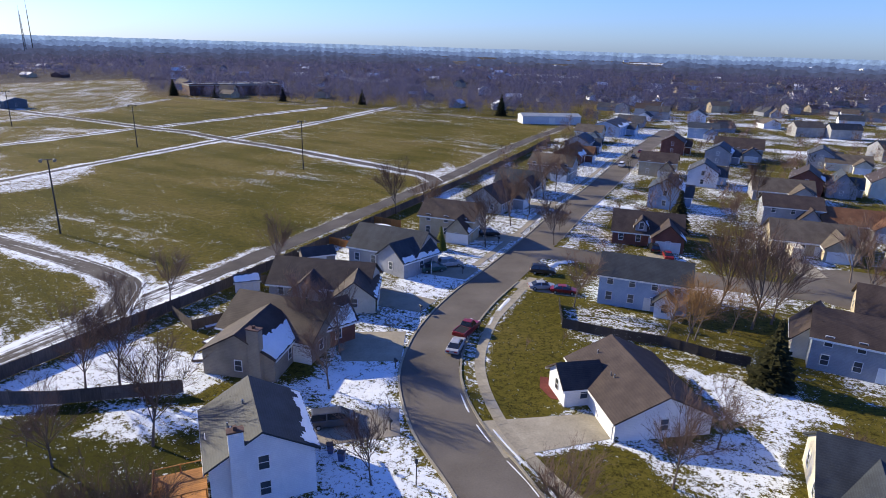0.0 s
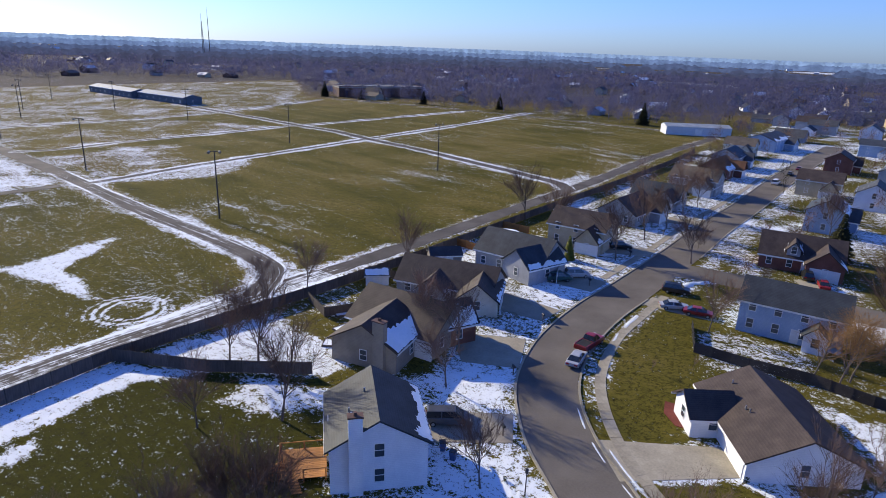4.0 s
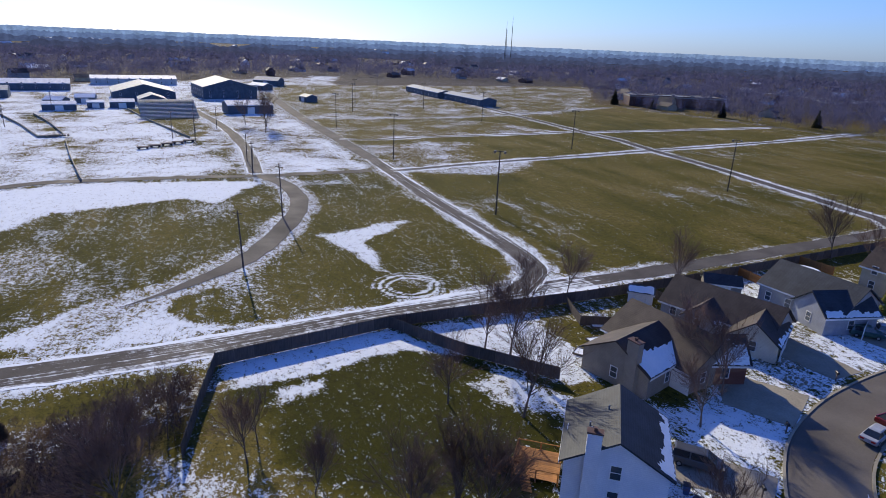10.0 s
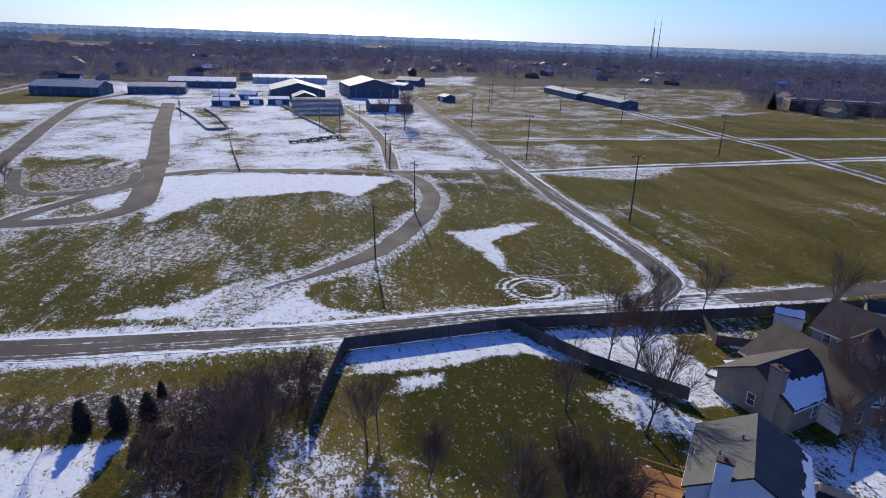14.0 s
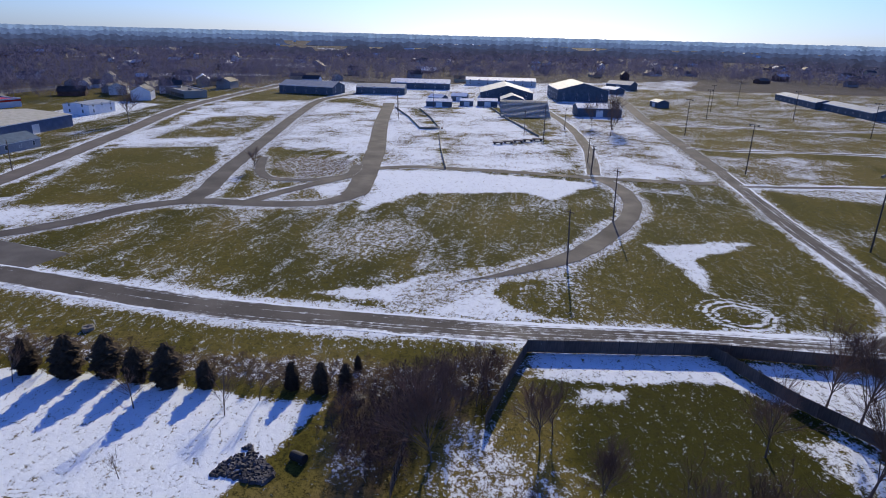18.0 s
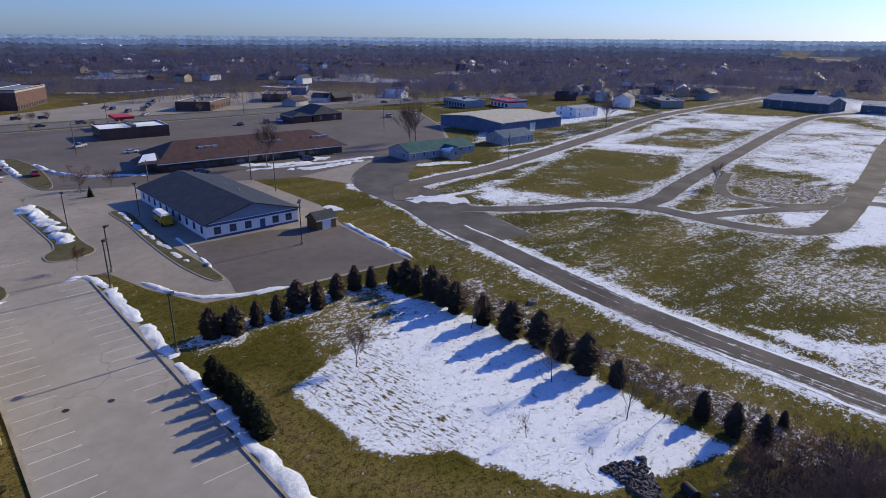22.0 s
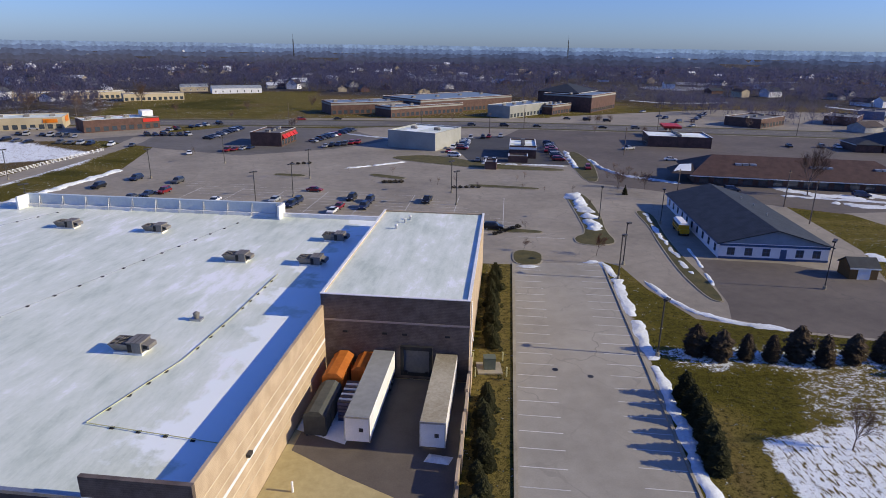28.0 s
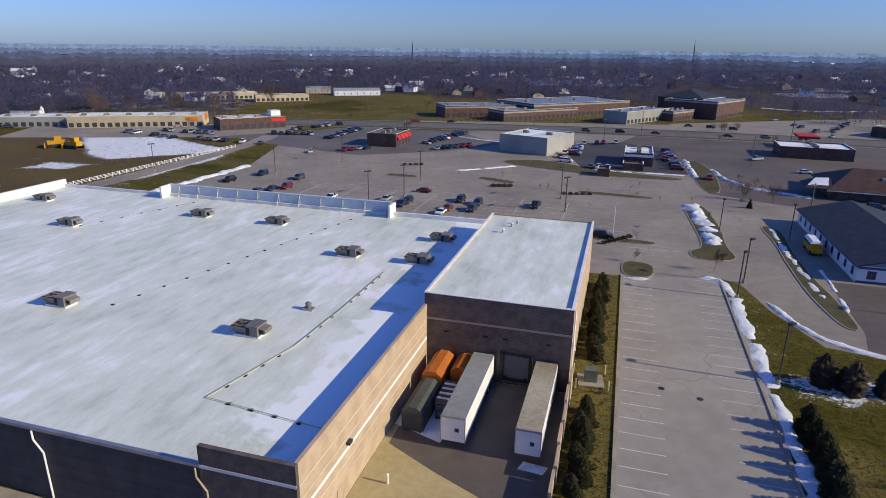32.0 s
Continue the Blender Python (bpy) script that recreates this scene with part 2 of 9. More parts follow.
def roof_membrane():
    """White single-ply roof with melting snow, dirt and long brushed streaks."""
    m, nt, b, vec = shell("white_roof_membrane", 0.55, 0, 0.35)
    mp = nt.nodes.new("ShaderNodeMapping")
    mp.inputs["Rotation"].default_value = (0, 0, radians(10))
    mp.inputs["Scale"].default_value = (0.3, 0.09, 1)
    nt.links.new(vec, mp.inputs["Vector"])
    streak, cloud, fine = noise_node(nt, mp.outputs[0], 1.6, 6, 0.7), noise_node(nt, vec, 0.06, 5, 0.55), noise_node(nt, vec, 2.5, 4, 0.7)
    f = calc(nt, "ADD", calc(nt, "MULTIPLY", streak, 0.5), calc(nt, "ADD", calc(nt, "MULTIPLY", cloud, 0.4), calc(nt, "MULTIPLY", fine, 0.1)))
    col = ramp(nt, f, [(0.38, (0.5, 0.56, 0.46)), (0.47, (0.64, 0.69, 0.58)), (0.54, (0.72, 0.76, 0.66)), (0.6, (0.86, 0.88, 0.86))])
    # seams of the sheets
    sep = nt.nodes.new("ShaderNodeSeparateXYZ")
    nt.links.new(vec, sep.inputs[0])
    seam = calc(nt, "LESS_THAN", calc(nt, "FRACT", calc(nt, "MULTIPLY", sep.outputs["X"], 1 / 3.05)), 0.03)
    col = mixc(nt, calc(nt, "MULTIPLY", seam, 0.1), col, (0.3, 0.31, 0.28))
    # snow that the higher wall has kept from melting
    lump, near_wall = noise_node(nt, vec, 0.16, 5, 0.6), calc(nt, "MULTIPLY", calc(nt, "ADD", sep.outputs["X"], 15.0), 1 / 26, clamp=True)
    left = calc(nt, "MULTIPLY", calc(nt, "SUBTRACT", calc(nt, "ADD", lump, near_wall), 0.78), 14.0, clamp=True)
    left = calc(nt, "MULTIPLY", left, calc(nt, "LESS_THAN", sep.outputs["X"], 0.0))
    nt.links.new(mixc(nt, left, col, (0.84, 0.89, 0.86)), b.inputs["Base Color"])
    bumped(nt, b, cloud, 0.1, 0.05)
    return m


def glass(name, tint=(0.03, 0.04, 0.05)):
    m, nt, b, vec = shell(name, 0.08, 0, 0.8)
    nt.links.new(mixc(nt, noise_node(nt, vec, 0.8), tint, tuple(c * 2.2 for c in tint)), b.inputs["Base Color"])
    return m


def crown_material():
    """Bare crowns seen from far: each tree has its own tone, blue-violet to grey-violet, with haze put into the colour.
    """
    m, nt, b, vec = shell("haze_tinted_crowns", 0.95, 0, 0.03)
    # blue of the distant haze is painted into these base tones
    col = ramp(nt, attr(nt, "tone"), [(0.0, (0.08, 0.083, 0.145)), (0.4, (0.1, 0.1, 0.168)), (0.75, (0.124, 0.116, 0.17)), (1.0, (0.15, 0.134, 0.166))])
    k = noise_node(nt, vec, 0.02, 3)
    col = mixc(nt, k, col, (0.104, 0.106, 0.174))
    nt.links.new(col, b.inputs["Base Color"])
    # thin twigs let part of the light through
    thin, both = nt.nodes.new("ShaderNodeBsdfTranslucent"), nt.nodes.new("ShaderNodeMixShader")
    both.inputs[0].default_value = 0.5
    nt.links.new(col, thin.inputs["Color"])
    nt.links.new(b.outputs[0], both.inputs[1])
    nt.links.new(thin.outputs[0], both.inputs[2])
    nt.links.new(both.outputs[0], nt.nodes["Material Output"].inputs["Surface"])
    return m


GROUND = ground_material()
TURF = surface("island_turf", (0.05, 0.05, 0.016), (0.12, 0.1, 0.036), 5, 0.9, bump=0.6, dist=0.08)
SNOW = surface("snow", (0.72, 0.78, 0.79), (0.85, 0.89, 0.88), 3.0, 0.6, bump=0.6, dist=0.06, vary=0.03)
DIRTY_SNOW = surface("melting_snow", (0.48, 0.51, 0.51), (0.83, 0.87, 0.86), 2.5, 0.7, bump=0.9, dist=0.1, vary=0.03)
STREET = lane_material("street_asphalt", (0.105, 0.092, 0.076), (0.17, 0.15, 0.124))
LANE = lane_material("lane_worn_asphalt", (0.062, 0.056, 0.05), (0.13, 0.117, 0.1))
JUNCTION = lane_material("junction_asphalt", (0.07, 0.066, 0.06), (0.14, 0.129, 0.113))
LOT = lot_material("lot_asphalt", (0.2, 0.178, 0.14), (0.34, 0.3, 0.235))
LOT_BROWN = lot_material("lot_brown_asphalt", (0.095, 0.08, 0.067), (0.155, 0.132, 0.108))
LOT_MID = lot_material("lot_grey_asphalt", (0.1, 0.094, 0.084), (0.17, 0.158, 0.138))
LOT_PALE = lot_material("lot_concrete", (0.26, 0.24, 0.195), (0.37, 0.345, 0.285))
LOT_DARK = lot_material("lot_fresh_asphalt", (0.05, 0.05, 0.052), (0.085, 0.083, 0.08))
CONCRETE = surface("concrete", (0.22, 0.195, 0.14), (0.36, 0.32, 0.235), 4.0, 0.85)
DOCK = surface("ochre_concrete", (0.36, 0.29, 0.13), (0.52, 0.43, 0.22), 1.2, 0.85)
PAINT_WHITE = surface("white_paint", (0.62, 0.62, 0.6), (0.8, 0.8, 0.78), 6, 0.5)
LINE = surface("worn_line_paint", (0.42, 0.41, 0.38), (0.7, 0.69, 0.64), 9, 0.7)
BARK = surface("bark", (0.09, 0.07, 0.06), (0.18, 0.145, 0.12), 9, 0.9, bump=0.6)
TWIG = surface("twigs", (0.12, 0.078, 0.06), (0.22, 0.15, 0.115), 3, 0.9, spec=0.03, bump=0, vary=0.25)
WILLOW = surface("golden_twigs", (0.19, 0.105, 0.045), (0.33, 0.2, 0.09), 3, 0.9, spec=0.03, bump=0, vary=0.15)
RUSSET = surface("russet_leaves", (0.09, 0.03, 0.018), (0.17, 0.06, 0.03), 3, 0.85, bump=0)
NEEDLE = surface("needles", (0.018, 0.02, 0.01), (0.05, 0.048, 0.022), 2.5, 0.85, spec=0.03, bump=0, vary=0.25)
NEEDLE_GOLD = surface("golden_needles", (0.09, 0.1, 0.015), (0.2, 0.2, 0.03), 2.5, 0.85, bump=0)
FARWOOD = crown_material()
FENCE = surface("weathered_fence_boards", (0.07, 0.058, 0.05), (0.15, 0.125, 0.105), 5, 0.9, vary=0.25, stretch=(1, 1, 0.15))
DECK = surface("orange_deck_stain", (0.2, 0.08, 0.022), (0.4, 0.18, 0.055), 5, 0.75, vary=0.25)
STEEL = surface("galvanised_steel", (0.3, 0.31, 0.32), (0.5, 0.51, 0.52), 5, 0.45, metal=0.7)
DARK_STEEL = surface("dark_steel", (0.03, 0.03, 0.032), (0.07, 0.068, 0.066), 5, 0.5, metal=0.3)
BLACK = surface("black_rubber", (0.012, 0.012, 0.013), (0.03, 0.03, 0.03), 9, 0.75)
GLASS = glass("window_glass")
CARGLASS = glass("car_glass", (0.012, 0.015, 0.018))
BRICK = banded("brown_brick", (0.075, 0.04, 0.032), (0.14, 0.077, 0.06), 0.075, depth=0.4)
REDBRICK = banded("red_brick", (0.13, 0.05, 0.035), (0.22, 0.09, 0.065), 0.075, depth=0.4)
SHINGLE = {
    "grey": banded("grey_shingles", (0.040, 0.042, 0.045), (0.083, 0.086, 0.087), 0.14),
    "dark": banded("dark_grey_shingles", (0.022, 0.027, 0.032), (0.046, 0.055, 0.063), 0.14),
    "brown": banded("brown_shingles", (0.037, 0.026, 0.021), (0.076, 0.056, 0.045), 0.14),
    "tan": banded("tan_shingles", (0.079, 0.063, 0.045), (0.145, 0.119, 0.086), 0.14),
    "rust": banded("rust_shingles", (0.106, 0.046, 0.020), (0.191, 0.092, 0.043), 0.14),
    "auburn": banded("auburn_shingles", (0.056, 0.030, 0.022), (0.099, 0.056, 0.042), 0.14),
    "slate": banded("slate_blue_shingles", (0.033, 0.041, 0.050), (0.066, 0.078, 0.089), 0.14),
}
SIDING = {
    "white": banded("white_siding", (0.62, 0.64, 0.68), (0.78, 0.79, 0.81), 0.2),
    "taupe": banded("taupe_siding", (0.2, 0.17, 0.135), (0.29, 0.25, 0.2), 0.2),
    "grey": banded("grey_siding", (0.26, 0.26, 0.26), (0.38, 0.38, 0.37), 0.2),
    "blue": banded("pale_blue_siding", (0.24, 0.33, 0.46), (0.36, 0.46, 0.58), 0.2),
    "slate": banded("slate_siding", (0.25, 0.265, 0.29), (0.35, 0.365, 0.39), 0.2),
    "cream": banded("cream_siding", (0.55, 0.5, 0.38), (0.72, 0.67, 0.54), 0.2),
    "tan": banded("tan_siding", (0.36, 0.3, 0.2), (0.5, 0.43, 0.31), 0.2),
    "brick": REDBRICK,
}
METAL_ROOF = {
    "white": banded("snowy_metal_roof", (0.5, 0.54, 0.58), (0.8, 0.82, 0.84), 0.6, "X"),
    "grey": banded("grey_metal_roof", (0.2, 0.23, 0.25), (0.34, 0.37, 0.39), 0.6, "X"),
    "green": banded("green_metal_roof", (0.01, 0.06, 0.055), (0.025, 0.115, 0.1), 0.5, "X"),
    "blue": banded("blue_metal_roof", (0.03, 0.07, 0.11), (0.07, 0.13, 0.18), 0.5, "X"),
    "tan": banded("tan_metal_roof", (0.35, 0.33, 0.24), (0.52, 0.49, 0.38), 0.8, "X"),
}


# ---- mesh helpers ----
class Geo:
    """Vertices and faces of one mesh in the making."""

    def __init__(self):
        self.v, self.f = [], []

    def add(self, verts, faces):
        n = len(self.v)
        self.v += [tuple(p) for p in verts]
        self.f += [tuple(n + i for i in f) for f in faces]
        return self

    def box(self, x0, y0, z0, x1, y1, z1):
        return self.add([(x0, y0, z0), (x1, y0, z0), (x1, y1, z0), (x0, y1, z0), (x0, y0, z1), (x1, y0, z1), (x1, y1, z1), (x0, y1, z1)],
                        [(3, 2, 1, 0), (4, 5, 6, 7), (0, 1, 5, 4), (1, 2, 6, 5), (2, 3, 7, 6), (3, 0, 4, 7)])

    def prism(self, pts, z0, z1):
        area = sum(a[0] * b[1] - b[0] * a[1] for a, b in zip(pts, pts[1:] + pts[:1]))
        pts = pts if area > 0 else pts[::-1]
        n = len(pts)
        return self.add([(x, y, z0) for x, y in pts] + [(x, y, z1) for x, y in pts],
                        [tuple(range(n, 2 * n)), tuple(range(n - 1, -1, -1))] + [(i, (i + 1) % n, n + (i + 1) % n, n + i) for i in range(n)])

    def tube(self, a, b, r0, r1, n=6, cap=True):
        a, b = Vector(a), Vector(b)
        d = (b - a).normalized()
        u = d.orthogonal().normalized()
        w = d.cross(u)
        ring = [(math.cos(2 * math.pi * i / n), math.sin(2 * math.pi * i / n)) for i in range(n)]
        vs = [a + (u * c + w * s) * r0 for c, s in ring] + [b + (u * c + w * s) * r1 for c, s in ring]
        fs = [(i, (i + 1) % n, n + (i + 1) % n, n + i) for i in range(n)]
        if cap:
            fs += [tuple(range(n - 1, -1, -1)), tuple(range(n, 2 * n))]
        return self.add(vs, fs)

    def moved(self, m):
        self.v = [tuple(m @ Vector(p)) for p in self.v]
        return self

    def mesh(self, name, *mats):
        me = bpy.data.meshes.new(name)
        me.from_pydata(self.v, [], self.f)
        for m in mats:
            me.materials.append(m)
        return me


def part(name, geo, material, parent=None, label=""):
    ob = new(name, geo if isinstance(geo, bpy.types.Mesh) else geo.mesh(name, material))
    ob.parent = parent
    return tagged(ob, label)


def thing(name, label, category, m, group="", kind=""):
    ob = new(name)
    ob.empty_display_size = 0.3
    ob.matrix_basis = m
    return tagged(ob, label, category, group, kind)


def at(x, y, yaw=0, z=0.0, s=1.0):
    return Matrix.Translation((x, y, z)) @ Matrix.Rotation(radians(yaw), 4, "Z") @ Matrix.Scale(s, 4)


def smooth_line(pts, step=3.0):
    """A rounded line through the given points, as an array of points about step apart."""
    p = [np.array(q, float) for q in pts]
    p = [2 * p[0] - p[1]] + p + [2 * p[-1] - p[-2]]
    out = []
    for a, b, c, d in zip(p, p[1:], p[2:], p[3:]):
        n = max(2, int(np.linalg.norm(c - b) / step))
        for i in range(n):
            s = i / n
            out.append(0.5 * (2 * b + (c - a) * s + (2 * a - 5 * b + 4 * c - d) * s * s + (3 * b - a - 3 * c + d) * s ** 3))
    out.append(p[-2])
    return np.array(out)


def side_of(line, off):
    t = np.gradient(line, axis=0)
    t /= np.linalg.norm(t, axis=1)[:, None]
    return line + np.stack([-t[:, 1], t[:, 0]], 1) * off


LAYER = [0.02]


def strip(name, pts, width, material, label, snow=0.0, edge=0.35, kind="structure", category="road", step=1.6, across=8, z=None, start=0.0, jag=0.2, taper=0.0, end=0.0, end_run=45.0):
    """A road surface along a line, with metres along and across as UVs, a ragged edge and more snow towards its edges."""
    line = smooth_line(pts, step)
    LAYER[0] += 0.004
    zz = LAYER[0] if z is None else z
    offs = np.linspace(-width / 2, width / 2, across + 1)
    nr = side_of(line, 1.0) - line
    n, k = len(line), across + 1
    along = np.concatenate([[0], np.cumsum(np.linalg.norm(np.diff(line, axis=0), axis=1))])
    o = np.tile(offs, (n, 1))
    seed = int(width * 10 + n) % 97
    for col, w, far in ((0, jag, 0.0), (1, jag * 0.5, 0.0), (k - 1, jag, 400.0), (k - 2, jag * 0.5, 400.0)):
        o[:, col] += w * (2.2 * (lattice(along + far, along * 0, 3.4, seed) - 0.5) + 1.2 * (lattice(along + far, along * 0, 1.6, seed + 1) - 0.5))
    if taper:
        o *= np.clip(along / taper, 0.04, 1)[:, None]
    rows = line[:, None, :] + nr[:, None, :] * o[:, :, None]
    vs = np.concatenate([rows.reshape(-1, 2), np.full((n * k, 1), zz)], 1)
    fs = [(i * k + j + 1, i * k + j, (i + 1) * k + j, (i + 1) * k + j + 1) for i in range(n - 1) for j in range(k - 1)]
    me = bpy.data.meshes.new(name)
    me.from_pydata([tuple(v) for v in vs], [], fs)
    me.materials.append(material)
    uvs = np.stack([np.repeat(along, k), np.tile(offs, n)], 1)
    layer = me.uv_layers.new(name="UVMap")
    loops = np.empty(len(me.loops), int)
    me.loops.foreach_get("vertex_index", loops)
    layer.data.foreach_set("uv", uvs[loops].ravel())
    sn = np.tile(snow + edge * np.abs(offs / (width / 2)) ** 5, n)
    sn = sn + start * np.repeat(np.clip(1.2 - along / 16, 0, 1), k)
    sn = sn + end * np.repeat(np.clip(1.3 * (1 - (along[-1] - along) / end_run), 0, 1), k)
    me.attributes.new("snow", "FLOAT", "POINT").data.foreach_set("value", sn.astype(np.float32))
    return tagged(new(name, me), label, category, kind=kind)


def slab(name, pts, z0, z1, material, label, category="pavement", kind="structure"):
    return tagged(new(name, Geo().prism(pts, z0, z1).mesh(name, material)), label, category, kind=kind)


# ---- number fields for the ground ----
def lattice(x, y, cell, seed):
    """Smooth random field between 0 and 1."""
    table = np.random.RandomState(seed).rand(256, 256)
    gx, gy = x / cell, y / cell
    ix, iy = np.floor(gx).astype(int), np.floor(gy).astype(int)
    fx, fy = gx - ix, gy - iy
    fx, fy = fx * fx * (3 - 2 * fx), fy * fy * (3 - 2 * fy)
    pick = lambda a, b: table[a % 256, b % 256]
    return (pick(ix, iy) * (1 - fx) + pick(ix + 1, iy) * fx) * (1 - fy) + (pick(ix, iy + 1) * (1 - fx) + pick(ix + 1, iy + 1) * fx) * fy


def inside(x, y, pts):
    """Signed distance to an outline in metres, positive inside."""
    p = np.array(pts, float)
    best, odd = np.full(x.shape, 1e9), np.zeros(x.shape, bool)
    for (ax, ay), (bx, by) in zip(p, np.roll(p, -1, 0)):
        dx, dy = bx - ax, by - ay
        s = np.clip(((x - ax) * dx + (y - ay) * dy) / (dx * dx + dy * dy + 1e-9), 0, 1)
        best = np.minimum(best, np.hypot(x - ax - s * dx, y - ay - s * dy))
        if abs(dy) > 1e-9:
            odd ^= ((ay > y) != (by > y)) & (x < (bx - ax) * (y - ay) / dy + ax)
    return np.where(odd, best, -best)


def off_line(x, y, line):
    best = np.full(x.shape, 1e9)
    for (ax, ay), (bx, by) in zip(line, line[1:]):
        dx, dy = bx - ax, by - ay
        s = np.clip(((x - ax) * dx + (y - ay) * dy) / (dx * dx + dy * dy + 1e-9), 0, 1)
        best = np.minimum(best, np.hypot(x - ax - s * dx, y - ay - s * dy))
    return best


# ---- lines of the plan ----
STREET_MID = [(9, 40), (6.0, 47.7), (3.2, 53), (0.9, 58.5), (-0.7, 65), (-1.2, 72.4), (0.6, 82), (4.8, 94), (12, 108.5), (23, 132), (33.5, 156), (49, 188), (74, 243), (98, 292), (122, 340)]
SIDE_STREET = [(19, 121), (27, 119.5), (35, 116), (46.8, 108), (62, 103), (80, 100)]
FENCE_LINE = [(-64.5, 36.0), (-56.3, 59.2), (-49.1, 72.9), (-39.7, 89.6), (-29, 111.2), (-12.2, 148.2), (9.9, 195.6), (32, 245), (48, 285)]
FAIR_LANE = [(-80, 17.5), (-72.6, 32.2), (-66.5, 46), (-60, 62), (-53.2, 77.1), (-43.5, 98), (-35, 116), (-24.5, 139), (-2, 189), (7, 210), (14, 228), (30, 268), (47, 305), (60, 332), (66, 348), (62, 359), (48, 364), (22, 378), (-9, 391), (-40, 406), (-82, 420), (-126, 434), (-190, 450)]
OUTER_ROAD = [(-150, -86), (-139.9, -69), (-121.6, -46.6), (-108.3, -27.8), (-97.1, -12.1), (-88.4, 1.4), (-80, 17.5)]
DIAGONAL = [(-50, 84), (-53, 95), (-60, 101.4), (-76.3, 110.3), (-106.2, 125.7), (-155.2, 152.8), (-204, 177.5), (-280, 216), (-390, 277)]
CROSS_A = [(-136, 143), (-133, 150), (-124.6, 178), (-105.7, 230), (-95.4, 259), (-86, 284), (-63.8, 344), (-38.3, 425)]
CROSS_B = [(-196, 174), (-186, 185), (-178, 210), (-160.8, 247), (-145, 286), (-131.9, 308), (-82, 409)]
CROSS_C = [(-262, 207), (-250, 222), (-214, 303), (-195, 440)]
LONG_LANE = [(-254, 352), (-221, 333), (-181.4, 312), (-140, 289), (-118, 279), (-95, 262), (-63.3, 241), (-38.5, 222), (-14, 203), (-6, 196), (-3, 188)]
LOOP = [(-83, 25), (-90.3, 35), (-91.5, 46), (-95.7, 61), (-104.9, 75.5), (-118.5, 91.7), (-131.9, 101), (-145.8, 106), (-156, 106.6)]
FAIR_A = [(-135, -56), (-139, -45), (-145.7, -32), (-154.5, -21), (-157, -8), (-151, 6), (-148.2, 16), (-148.6, 24), (-155, 31.5), (-163, 34.8)]
FAIR_B = [(-154, 30.5), (-162.7, 34.6), (-212.2, 51), (-280, 70), (-351, 92), (-372, 98)]
FAIR_C = [(-156, -10), (-170, -4.5), (-188.9, -0.5), (-246, 15.3), (-326, 38), (-398, 63), (-440, 100)]
FAIR_D = [(-184.6, 41), (-184.5, 57), (-176.5, 73), (-165.5, 92), (-155.6, 106.6), (-148, 121), (-139.8, 138)]
FAIR_E = [(-152, 3), (-160, 12), (-169, 24), (-176, 36)]
FAIR_F = [(-160, 108), (-200, 131), (-245, 152), (-300, 172), (-420, 212)]
FAIR_G = [(-211.5, 12.3), (-189.8, 9.8), (-178.1, 12.2), (-174.3, 19.2), (-174.0, 26.2), (-179.0, 35.4), (-191.8, 40.3)]
FAR_EDGE = [(-139, -66), (-152, -72), (-166.8, -68), (-185.2, -60), (-218.3, -51), (-282.3, -36), (-370, -15), (-484, 35), (-600, 90)]
MAIN_ROAD = [(420, -392), (150, -378), (40, -358), (-18, -344), (-90, -320), (-150, -298), (-220, -262), (-300, -218), (-420, -150), (-560, -60)]

BLACKTOP = [(-24.5, -40), (-51.5, -99.5), (-28, -110), (40, -143), (62, -155), (30, -225), (20, -300), (-90, -308), (-150, -288), (-220, -250), (-300, -205), (-330, -150), (-275, -112),
            (-228, -88), (-178, -84), (-160, -80), (-145, -66), (-139, -58), (-128, -47), (-118, -44.5), (-147, -70), (-152, -106), (-144.5, -122), (-126, -84), (-113.5, -70), (-98.8, -46.1), (-79.6, -58.1),
            (-67.7, -67.8), (-68.4, -80.5), (-71, -92), (-68.9, -95.6), (-56.4, -66.7), (-44, -44), (-33, -25)]


